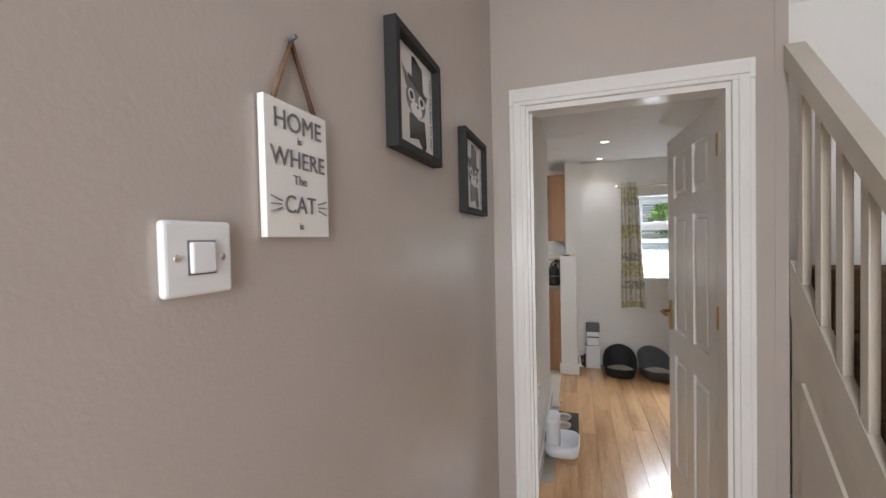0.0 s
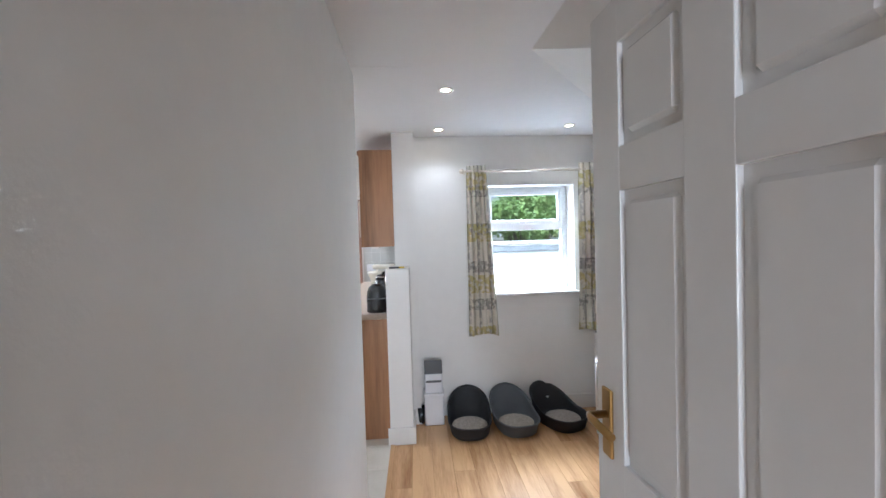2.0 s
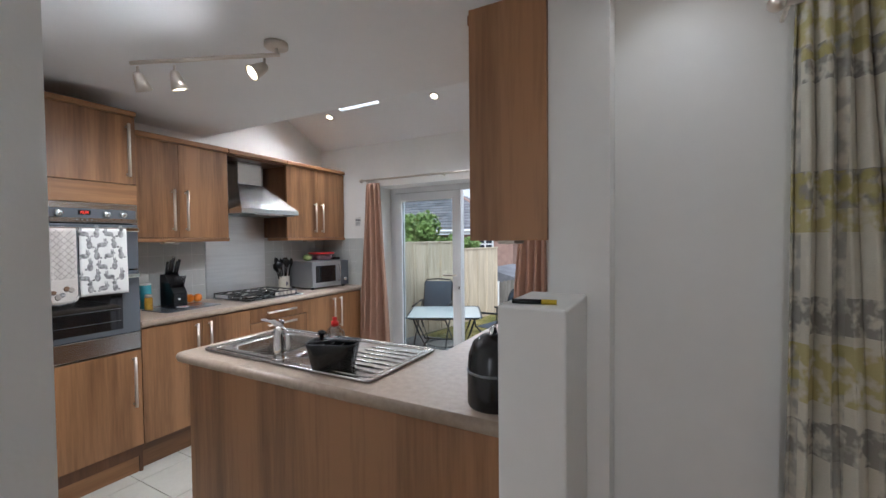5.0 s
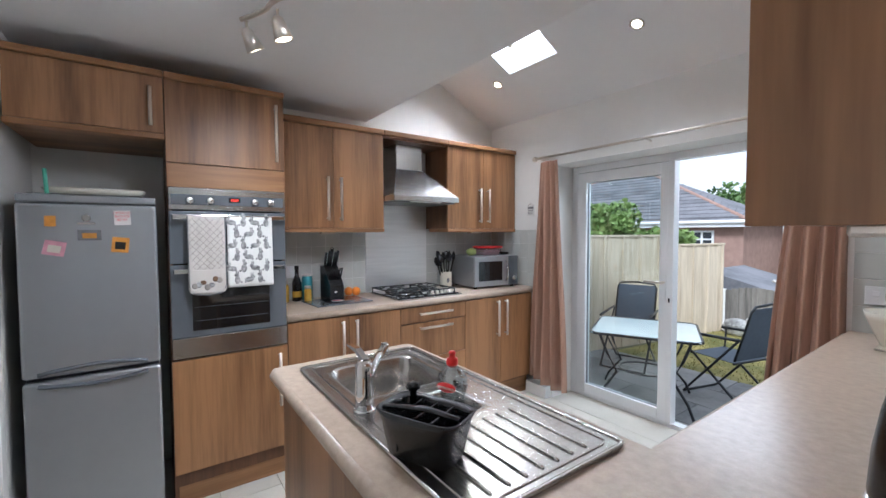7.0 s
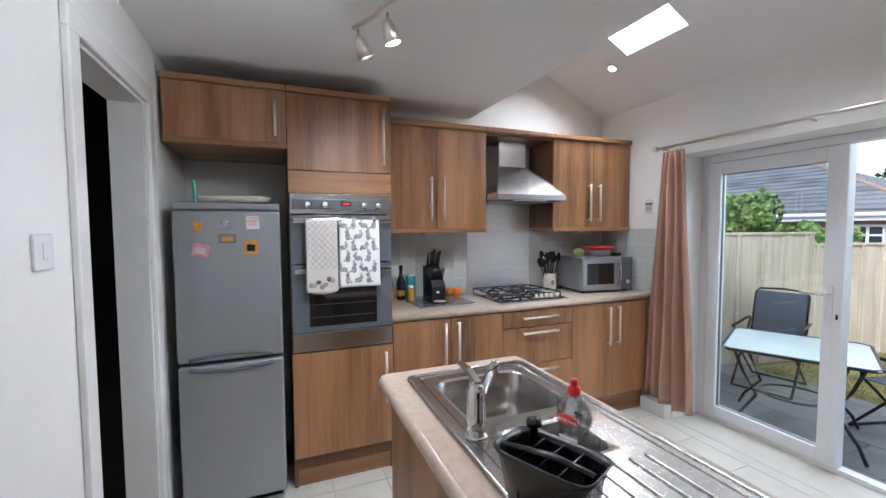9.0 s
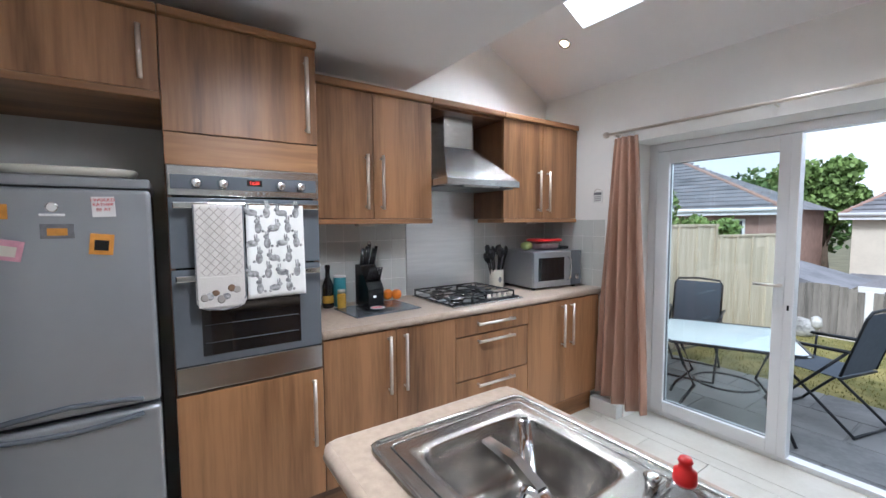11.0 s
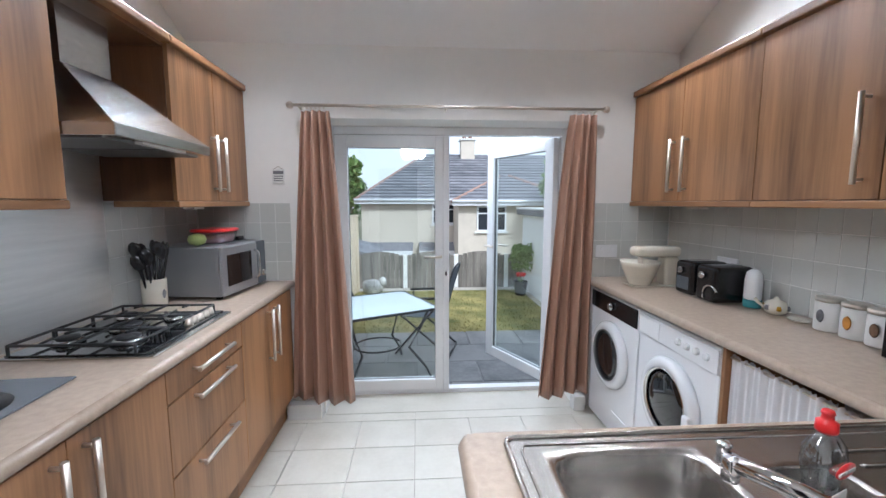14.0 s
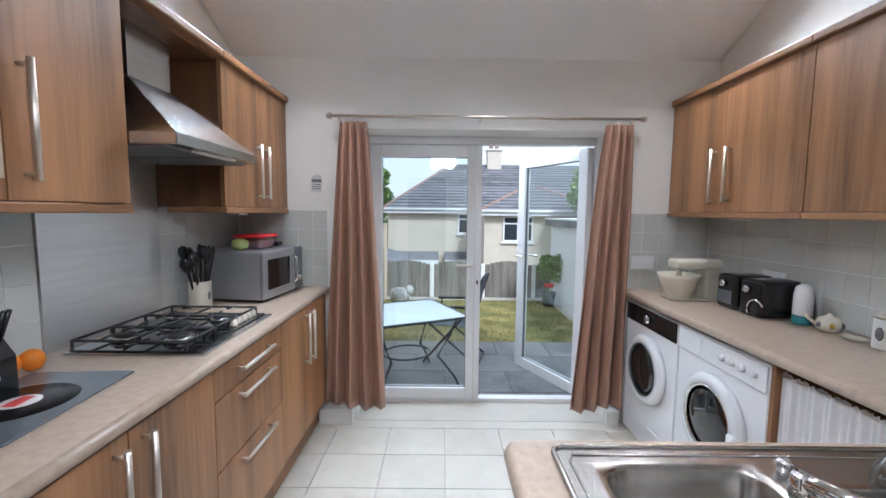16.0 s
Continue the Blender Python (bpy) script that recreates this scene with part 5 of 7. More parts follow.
# ---- laundry machines and worktop things ----
def machine(name, label, y0, y1, dark, z1=0.86):
    w = thing(name, (2.85, (y0 + y1) / 2, 0), label, "washing machine", "laundry machines under the worktop")
    x = 2.595
    c = (y0 + y1) / 2
    part("body", cube(x, 3.1, y0 + 0.004, y1 - 0.004, 0.015, z1, bevel=0.006), APPL, w)
    pn = part("control_panel", cube(x - 0.008, x, y0 + 0.01, y1 - 0.01, z1 - 0.115, z1 - 0.01, bevel=0.003), BLACK if dark else APPL, w)
    m = Matrix.Translation((x - 0.002, c, 0.50)) @ pose(0, 0, 0, 0, -90)
    d = part("door", turned(lathe(0, 0, ((0.205, 0), (0.205, 0.02), (0.19, 0.035), (0.155, 0.038), (0.148, 0.02), (0.14, 0.01)), 40), m), APPL, w)
    part("door_glass", turned(lathe(0, 0, ((0.15, 0.012), (0.14, 0.028), (0.1, 0.036), (0.03, 0.04), (0.002, 0.04)), 36), m), BGLASS, d)
    part("inner_ring", turned(lathe(0, 0, ((0.156, 0.03), (0.153, 0.042), (0.146, 0.03)), 36), m), GREYPL if dark else CHROME, d)
    if dark:
        part("filter_flap", cube(x - 0.004, x, y0 + 0.03, y0 + 0.25, 0.06, 0.16, bevel=0.002), APPL, w)
        part("dial", turned(lathe(0, 0, ((0.025, 0), (0.022, 0.02)), 20), Matrix.Translation((x - 0.008, c, z1 - 0.06)) @ pose(0, 0, 0, 0, -90)), CHROME, pn)
    else:
        part("door_handle", cube(x - 0.055, x - 0.03, y0 + 0.095, y0 + 0.14, 0.38, 0.52, bevel=0.01), APPL, d)
        part("drawer", cube(x - 0.011, x - 0.007, y1 - 0.19, y1 - 0.02, z1 - 0.11, z1 - 0.02, bevel=0.002), APPL, pn)
        for i in range(4):
            part("button", turned(lathe(0, 0, ((0.016, 0), (0.014, 0.012), (0.01, 0.014)), 16), Matrix.Translation((x - 0.008, y0 + 0.07 + 0.06 * i, z1 - 0.06)) @ pose(0, 0, 0, 0, -90)), UPVC, pn)
    for y in (y0 + 0.05, y1 - 0.05):
        part("foot", lathe(2.65, y, ((0.02, 0), (0.02, 0.016)), 12), BLACK, w)
    return w


machine("tumble_dryer", "white tumble dryer with a black panel and dark door", -0.485, 0.09, True)
machine("washing_machine", "white washing machine with a round glass door", -1.075, -0.49, False)
u = thing("undercounter_shelf", (2.85, -1.38, 0), "walnut-effect open space behind a gathered curtain", "cabinet")
part("side_panel", cube(2.59, 3.1, -1.10, -1.082, 0, 0.879), WOOD, u)
part("curtain_rail", tube([(2.612, -1.10, 0.835), (2.612, -1.69, 0.835)], 0.005, 8), NICKEL, u)
bm = bmesh.new()
rows = []
for j in range(15):
    v = j / 14
    rows.append([bm.verts.new((2.61 + 0.014 * (0.3 + 0.7 * v) * math.sin(i * 0.9) + 0.006 * math.sin(i * 0.37), -1.106 - 0.58 * i / 140, 0.848 - 0.78 * v + 0.004 * math.sin(i * 1.3))) for i in range(141)])
for r0, r1 in zip(rows, rows[1:]):
    for i in range(140):
        f = bm.faces.new((r0[i], r0[i + 1], r1[i + 1], r1[i]))
        f.smooth = True
part("curtain", bm, NETW, u, "gathered white cotton curtain")


def mixer():
    m = thing("stand_mixer", (2.83, -0.13, 0.92), "cream stand mixer with a wide bowl", "mixer")
    part("bowl", lathe(2.77, -0.16, ((0.055, 0.921), (0.06, 0.93), (0.07, 0.95), (0.105, 1.04), (0.115, 1.07), (0.111, 1.07), (0.1, 1.04)), 30), CREAM, m)
    part("column", cube(2.90, 2.99, -0.21, -0.11, 0.921, 1.10, bevel=0.02, seg=3), CREAM, m)
    part("head", cube(2.72, 3.0, -0.215, -0.105, 1.10, 1.16, bevel=0.025, seg=4), CREAM, m)
    part("base", cube(2.70, 3.0, -0.23, -0.09, 0.9205, 0.93, bevel=0.004), CREAM, m)
    part("beater_shaft", lathe(2.77, -0.16, ((0.015, 1.03), (0.015, 1.10)), 12), NICKEL, m)


mixer()


def toaster(y, label, loop):
    t = thing("toaster", (2.98, y, 0.92), label, "toaster", "black toasters on the worktop")
    part("body", cube(2.88, 3.09, y - 0.075, y + 0.075, 0.922, 1.105, bevel=0.025, seg=4), BLACK, t)
    part("slot", cube(2.91, 3.06, y - 0.02, y + 0.02, 1.104, 1.107), GREYPL, t)
    part("dial", turned(lathe(0, 0, ((0.02, 0), (0.017, 0.014)), 18), Matrix.Translation((2.88, y + 0.015, 1.055)) @ pose(0, 0, 0, 0, -90)), CHROME, t)
    if loop:
        part("chrome_arc", tube([(2.876, y - 0.045 + 0.05 * math.cos(a), 0.96 + 0.05 * math.sin(a)) for a in [k * math.pi / 14 - 0.5 for k in range(15)]], 0.005, 8), CHROME, t)
    else:
        part("front_band", cube(2.876, 2.88, y - 0.05, y + 0.05, 0.95, 1.02, bevel=0.002), GREYP, t)


toaster(-0.40, "glossy black toaster with a square front", False)
toaster(-0.57, "glossy black toaster with a chrome arc", True)
b = thing("spray_bottle", (3.03, -0.70, 0.92), "white cleaner bottle with a teal base", "bottle")
part("bottle", lathe(3.03, -0.70, ((0.034, 0.96), (0.036, 0.97), (0.036, 1.05), (0.03, 1.09), (0.012, 1.105)), 22, sy=1.1), APPL, b)
part("teal_base", lathe(3.03, -0.70, ((0.034, 0.921), (0.036, 0.925), (0.0365, 0.96)), 22, sy=1.1), TEAL, b)
t = thing("teapot", (3.03, -0.83, 0.92), "small patterned ceramic cat-shaped teapot", "teapot")
part("pot", lathe(3.03, -0.83, ((0.025, 0.921), (0.042, 0.935), (0.046, 0.955), (0.036, 0.98), (0.012, 0.99), (0.008, 1.0), (0.002, 1.002)), 22), CREAM, t)
part("spout", tube([(3.0, -0.80, 0.95), (2.98, -0.785, 0.97), (2.972, -0.78, 0.985)], 0.007, 8), CREAM, t)
for i in range(6):
    a = i * 1.05
    part("flower_print", lathe(3.03 + 0.043 * math.cos(a), -0.83 + 0.043 * math.sin(a), ((0.009, 0.945), (0.01, 0.955), (0.006, 0.965)), 8), GREYINK if i % 2 else PASTA, t)
t = thing("spoon_rest", (3.04, -0.94, 0.92), "small oval cream saucer", "saucer")
part("dish", lathe(3.03, -0.94, ((0.02, 0.921), (0.04, 0.924), (0.046, 0.931), (0.042, 0.931), (0.03, 0.926)), 22, sx=0.75), CREAM, t)
for i, y in enumerate((-1.055, -1.155, -1.245)):
    t = thing("storage_tin", (3.04, y, 0.92), "white storage tin with a printed animal and grey lid", "tin", "animal-print storage tins")
    part("tin", lathe(3.04, y, ((0.044, 0.921), (0.045, 0.925), (0.045, 1.035)), 26), PAPER, t)
    part("lid", lathe(3.04, y, ((0.046, 1.036), (0.046, 1.05), (0.04, 1.053)), 26), NICKEL, t)
    part("animal_print", turned(lathe(0, 0, ((0.02, 0), (0.015, 0.0015)), 14, sx=1.3, sy=0.8), Matrix.Translation((2.9955, y - 0.006, 0.98)) @ pose(0, 0, 0, 0, -90)), (GREYINK, AMBER, TWINE)[i], t)


def grinder():
    g = thing("coffee_grinder", (3.0, -1.38, 0.92), "black coffee grinder with a lidded hopper", "coffee grinder")
    m = Matrix.Translation((3.0, -1.37, 0.921)) @ pose(0, 0, 0, 0, 0, 22)
    part("body", turned(cube(-0.06, 0.07, -0.06, 0.06, 0, 0.17, bevel=0.006), m), BLACK, g)
    part("hopper", turned(cube(-0.045, 0.06, -0.05, 0.05, 0.171, 0.215, bevel=0.006), m), GREYPL, g)
    part("hopper_lid", turned(cube(-0.047, 0.062, -0.052, 0.052, 0.2155, 0.228, bevel=0.004), m), BLACK, g)
    part("dial", turned(turned(lathe(0, 0, ((0.018, 0), (0.016, 0.014)), 18), Matrix.Translation((-0.06, 0.012, 0.115)) @ pose(0, 0, 0, 0, -90)), m), BLACK, g)
    part("label_plate", turned(cube(-0.0615, -0.0595, -0.035, 0.035, 0.06, 0.085), m), PAPER, g)
    for z in (0.02, 0.15):
        part("badge", turned(cube(-0.0615, -0.0595, -0.016, 0.016, z - 0.005, z + 0.005), m), NICKEL, g)


grinder()


def kettle():
    k = thing("electric_kettle", (2.96, -1.56, 0.92), "gloss black dome kettle with chrome trim", "kettle")
    x, y = 2.96, -1.57
    part("base", lathe(x, y, ((0.085, 0.921), (0.088, 0.926), (0.088, 0.94), (0.082, 0.945)), 32), CHROME, k)
    part("body", lathe(x, y, ((0.082, 0.945), (0.084, 0.96), (0.08, 1.03), (0.07, 1.10), (0.064, 1.125)), 32), BLACK, k)
    part("collar", lathe(x, y, ((0.065, 1.125), (0.066, 1.132), (0.06, 1.136)), 32), CHROME, k)
    lid = part("lid", lathe(x, y, ((0.06, 1.136), (0.05, 1.146), (0.02, 1.152), (0.012, 1.153)), 28), BLACK, k)
    part("lid_knob", lathe(x, y, ((0.012, 1.153), (0.016, 1.165), (0.01, 1.172)), 16), BLACK, lid)
    part("handle", tube([(x + 0.02, y - 0.062, 1.115), (x + 0.03, y - 0.11, 1.12), (x + 0.034, y - 0.128, 1.08), (x + 0.03, y - 0.12, 1.0), (x + 0.022, y - 0.08, 0.975)], 0.0105), CHROME, k)
    part("spout", tube([(x - 0.02, y + 0.06, 1.09), (x - 0.035, y + 0.088, 1.118)], 0.015), CHROME, k)


kettle()
b = thing("bread_bin", (2.96, -2.12, 0.92), "tall gloss black domed container by the wall stub", "container")
part("body", lathe(2.955, -2.13, ((0.074, 0.921), (0.077, 0.926), (0.077, 1.02), (0.073, 1.07), (0.06, 1.105), (0.035, 1.125), (0.01, 1.13)), 32), BLACK, b)
part("lid_line", lathe(2.955, -2.13, ((0.0775, 1.02), (0.0785, 1.023), (0.0775, 1.027)), 32), GREYPL, b)
part("knob", tube([(2.955, -2.15, 1.12), (2.955, -2.14, 1.15), (2.955, -2.12, 1.15), (2.955, -2.11, 1.12)], 0.006), CHROME, b)
p = thing("marker_pen", (3.11, -2.2, 1.245), "black pen with a yellow end on the wall stub", "pen")
part("barrel", tube([(3.06, -2.27, 1.2515), (3.13, -2.255, 1.2515)], 0.006, 8), BLACK, p)
part("cap", tube([(3.13, -2.255, 1.2515), (3.165, -2.248, 1.2515)], 0.0062, 8), mat("yellow_cap", (0.7, 0.5, 0.03), 0.4), p)


# ---- lamps ----
def downlight(x, y, z, tilt, energy=42, wide=150):
    d = thing("downlight", (x, y, z), "round recessed ceiling downlight, lit", "downlight", "recessed ceiling downlights")
    m = Matrix.Translation((x, y, z)) @ pose(0, 0, 0, tilt)
    part("bezel", turned(lathe(0, 0, ((0.028, -0.001), (0.031, -0.005), (0.041, -0.005), (0.043, 0.0)), 24), m), CHROME, d)
    part("bulb", turned(lathe(0, 0, ((0.0275, -0.0015), (0.026, -0.002)), 20), m), BULB, d)
    lamp("downlight_beam", "SPOT", m @ Matrix.Translation((0, 0, -0.03)), energy, (1, 0.96, 0.91), cone=wide, soft=0.05)


downlight(0.545, -0.265, vault_z(-0.265) - 0.002, -27.5)
downlight(1.715, -0.265, vault_z(-0.265) - 0.002, -27.5)
downlight(2.6, -0.265, vault_z(-0.265) - 0.002, -27.5)
for x, y in ((3.45, -2.10), (4.43, -2.18), (3.445, -2.91)):
    downlight(x, y, HC - 0.0005, 0, 4, 120)
s = thing("ceiling_spot_bar", (1.62, -2.3, HC), "wavy nickel ceiling bar with adjustable spotlights, lit", "ceiling light")
part("ceiling_rose", lathe(1.90, -2.0, ((0.05, HC - 0.001), (0.05, HC - 0.02), (0.04, HC - 0.024)), 24), NICKEL, s)
part("bar", tube([(1.27 + 0.65 * i / 16, -2.275 + 0.27 * i / 16 + 0.025 * math.sin(i * 0.8), 2.215 + 0.012 * math.sin(i * 0.8)) for i in range(17)], 0.009), NICKEL, s)
part("stem", tube([(1.90, -2.0, 2.215), (1.90, -2.0, HC)], 0.008), NICKEL, s)
# Third head is an addition, kept out of view, to brighten the south wall
for x, y, dx, dy in ((1.30, -2.26, -0.02, 0.05), (1.455, -2.185, 0.0, 0.03), (1.86, -2.03, -0.03, -0.12)):
    h = part("spotlight", tube([(x, y, 2.2), (x, y, 2.165)], 0.005), NICKEL, s)
    m = look((x, y, 2.165), (x + dx, y + dy, 2.07))
    part("shade", turned(lathe(0, 0, ((0.012, 0.01), (0.02, 0.0), (0.026, -0.03), (0.034, -0.072), (0.031, -0.072), (0.02, -0.02)), 20), m), NICKEL, h)
    part("bulb", turned(lathe(0, 0, ((0.028, -0.068), (0.027, -0.069)), 18), m), BULB, h)
    lamp("spot_bar_beam", "SPOT", m @ Matrix.Translation((0, 0, -0.085)), 26, (1, 0.96, 0.91), cone=165, soft=0.09)


# ---- nook things ----
def litter_bin():
    b = thing("litter_bin", (3.37, -1.98, 0), "white waste bin with a grey flip lid", "bin")
    part("body", turned(cube(3.285, 3.435, -2.06, -1.92, 0.0, 0.25, bevel=0.012, seg=3), Matrix()), APPL, b)
    part("upper_body", cube(3.292, 3.428, -2.05, -1.925, 0.25, 0.40, bevel=0.01), APPL, b)
    part("band", cube(3.30, 3.42, -2.056, -2.048, 0.335, 0.352, bevel=0.003), GREYPL, b)
    part("rim", cube(3.28, 3.44, -2.066, -1.918, 0.225, 0.25, bevel=0.006), APPL, b)
    part("lid", turned(cube(-0.07, 0.07, -0.012, 0.012, -0.05, 0.06, bevel=0.008), Matrix.Translation((3.36, -2.015, 0.44)) @ pose(0, 0, 0, -28)), GREYPL, b)
    part("lid_top", cube(3.29, 3.43, -2.03, -1.925, 0.40, 0.445, bevel=0.012), GREYPL, b)
    s = thing("litter_scoop", (3.27, -1.95, 0), "black plastic litter scoop leaning in its holder", "scoop")
    part("handle", tube([(3.25, -1.98, 0.1), (3.24, -1.96, 0.33)], 0.008), BLACK, s)
    part("holder", lathe(3.252, -1.99, ((0.026, 0.0), (0.03, 0.01), (0.034, 0.13), (0.03, 0.13), (0.025, 0.02)), 16, power=4), BLACK, s)


litter_bin()


def litter_tray(x, y, rz, material, label):
    t = thing("litter_tray", (x, y, 0), label, "litter tray", "litter trays under the nook window")
    m = Matrix.Translation((x, y, 0)) @ pose(0, 0, 0, 0, 0, rz)
    b = bmesh.new()
    n, loops = 40, []
    for inset, z, hi in ((0.85, 0, 0), (0.9, 0.01, 0), (0.98, 0.075, 1), (1.04, 0.095, 1), (1.04, 0.103, 1), (0.99, 0.101, 1), (0.95, 0.075, 1), (0.88, 0.02, 0), (0.5, 0.015, 0)):
        loop = []
        for i in range(n):
            a = 2 * math.pi * i / n
            c, s = math.cos(a), math.sin(a)
            k = (abs(c) ** 2.8 + abs(s) ** 2.8) ** (-1 / 2.8)
            yy = 0.235 * inset * k * s
            loop.append(b.verts.new((0.16 * inset * k * c, yy, z + hi * 0.12 * max(0, s + 0.15) ** 1.3)))
        loops.append(loop)
    for l0, l1 in zip(loops, loops[1:]):
        for i in range(n):
            f = b.faces.new((l0[i], l0[(i + 1) % n], l1[(i + 1) % n], l1[i]))
            f.smooth = True
    b.faces.new(loops[0][::-1])
    b.faces.new(loops[-1])
    part("tray", turned(b, m), material, t)
    rnd = random.Random(int(x * 100))
    part("litter", turned(lathe(0.0, -0.05, ((0.13, 0.02), (0.132, 0.055), (0.1, 0.07), (0.05, 0.064), (0.002, 0.074)), 26, sy=1.0), m), LITTER, t, "grey-brown clumping litter")


litter_tray(3.62, -2.13, -4, TRAYB, "black high-backed litter tray with grey litter")
litter_tray(3.965, -2.13, 6, TRAYG, "grey high-backed litter tray with grey litter")
litter_tray(4.32, -2.11, 22, TRAYB, "black litter tray turned towards the corner")


def litter_bag():
    g = thing("cat_litter_bag", (4.65, -2.33, 0), "open teal and green printed bag of cat litter", "bag")
    m = Matrix.Translation((4.65, -2.33, 0)) @ pose(0, 0, 0, 0, 0, -22) @ Matrix.Diagonal((0.82, 0.9, 0.94, 1))
    part("bag", turned(cube(-0.14, 0.14, -0.086, 0.086, 0, 0.57, bevel=0.014), m), PAPER, g)
    part("teal_side", turned(cube(0.125, 0.148, -0.075, 0.075, 0.03, 0.42, bevel=0.006), m), TEAL, g)
    part("teal_band", turned(cube(-0.12, 0.12, -0.093, -0.084, 0.44, 0.50, bevel=0.003), m), TEAL, g)
    part("green_band", turned(cube(-0.128, 0.128, -0.095, -0.086, 0.39, 0.435, bevel=0.003), m), GREEN, g)
    part("green_base", turned(cube(-0.134, 0.134, -0.093, -0.086, 0.03, 0.12, bevel=0.003), m), GREEN, g)
    part("animal_print", turned(turned(lathe(0, 0, ((0.1, 0), (0.09, 0.003)), 20, sx=0.45), Matrix.Translation((0.03, -0.088, 0.24)) @ pose(0, 0, 0, 90)), m), BRICK, g)
    part("folded_top", turned(cube(-0.07, 0.085, -0.06, 0.06, -0.1, 0.1, bevel=0.03, seg=3), m @ Matrix.Translation((0.075, 0.0, 0.57)) @ pose(0, 0, 0, 0, 22)), BROWNF, g, "brown lining folded over the open top")
    part("barcode", turned(cube(0.1475, 0.15, -0.03, 0.03, 0.14, 0.2), m), PAPER, g)


litter_bag()


def cat_tree():
    c = thing("cat_tree", (4.72, -2.95, 0), "brown plush cat tree with sisal posts, shelf and baskets", "cat tree")
    part("base", cube(4.47, 4.93, -3.25, -2.62, 0, 0.05, bevel=0.012), BROWNF, c)
    part("house", cube(4.58, 4.93, -3.25, -2.98, 0.05, 0.32, bevel=0.012), BROWNF, c)
    for x, y, z0, z1 in ((4.75, -2.79, 0.05, 0.74), (4.81, -3.13, 0.32, 0.74)):
        p = part("post", lathe(x, y, ((0.04, z0), (0.04, z1)), 20), SISAL, c, "white sisal-wrapped post")
        for z in (z0 + 0.06, z1 - 0.06):
            part("plush_collar", lathe(x, y, ((0.044, z - 0.06), (0.05, z - 0.05), (0.05, z + 0.04), (0.044, z + 0.05)), 20), BROWNF, p)
    part("shelf", turned(cube(-0.17, 0.17, -0.29, 0.29, 0, 0.032, bevel=0.012), Matrix.Translation((4.765, -2.98, 0.765)) @ pose(0, 0, 0, 0, 0, 4)), BROWNF, c)
    part("upper_post", lathe(4.71, -2.80, ((0.042, 0.79), (0.042, 1.10), (0.047, 1.105), (0.047, 1.13), (0.04, 1.135)), 20), BROWNF, c)
    part("cradle_post", lathe(4.81, -3.13, ((0.045, 0.79), (0.045, 1.03)), 20), BROWNF, c)
    b = bmesh.new()
    rows = []
    for r, off in ((0.15, 0), (0.128, 0)):
        for x in (4.66, 4.92):
            rows.append([b.verts.new((x, -3.12 + r * math.cos(a), 1.15 - r * math.sin(a) * 0.85)) for a in [math.pi * k / 16 for k in range(17)]])
    for i in range(16):
        for a, d in ((0, 1), (3, 2), (2, 0), (1, 3)):
            b.faces.new((rows[a][i], rows[a][i + 1], rows[d][i + 1], rows[d][i]))
    for k in (0, 16):
        b.faces.new((rows[0][k], rows[1][k], rows[3][k], rows[2][k]))
    bmesh.ops.recalc_face_normals(b, faces=list(b.faces))
    part("cradle", b, BROWNF, c, "half-round plush cradle")
    part("basket", lathe(4.655, -2.79, ((0.06, 0.40), (0.11, 0.41), (0.145, 0.48), (0.155, 0.535), (0.15, 0.55), (0.135, 0.545), (0.125, 0.49), (0.09, 0.435), (0.02, 0.43)), 30), BROWNF, c, "round plush basket")


cat_tree()
m = thing("feeding_mat", (3.1, -3.5, 0), "black feeding mat on the oak floor", "mat")
part("mat", cube(2.99, 3.2, -3.75, -3.29, 0.0005, 0.006, bevel=0.002), BLACK, m)
for y in (-3.43, -3.58):
    d = thing("cat_bowl", (3.09, y, 0.006), "small pale ceramic cat bowl", "bowl", "cat bowls on the mat")
    part("bowl", lathe(3.09, y, ((0.04, 0.0065), (0.05, 0.012), (0.055, 0.035), (0.052, 0.035), (0.044, 0.014)), 24), CREAM, d)
    part("food", lathe(3.09, y, ((0.046, 0.02), (0.03, 0.026)), 20), BRICK, d)
w = thing("water_fountain", (3.08, -3.93, 0), "white plastic pet water dispenser", "water dispenser")
part("tray", lathe(3.09, -3.92, ((0.10, 0.0), (0.11, 0.02), (0.115, 0.09), (0.108, 0.09), (0.1, 0.03)), 30, sy=1.1, power=4), APPL, w)
part("tank", cube(2.99, 3.08, -4.03, -3.86, 0.02, 0.26, bevel=0.03, seg=4), APPL, w)

rk = thing("wine_rack", (1.23, -3.42, 0), "dark wire wine rack inside the cupboard doorway", "rack")
for z in (0.45, 0.57, 0.69, 0.81):
    for x in (1.17, 1.29):
        part("ring", tube([(x + 0.045 * math.cos(k * math.pi / 8), -3.42, z + 0.045 * math.sin(k * math.pi / 8)) for k in range(17)], 0.004, 6), NICKEL, rk)
for x in (1.11, 1.35):
    part("upright", tube([(x, -3.42, 0), (x, -3.42, 0.9)], 0.006, 6), GREYPL, rk)

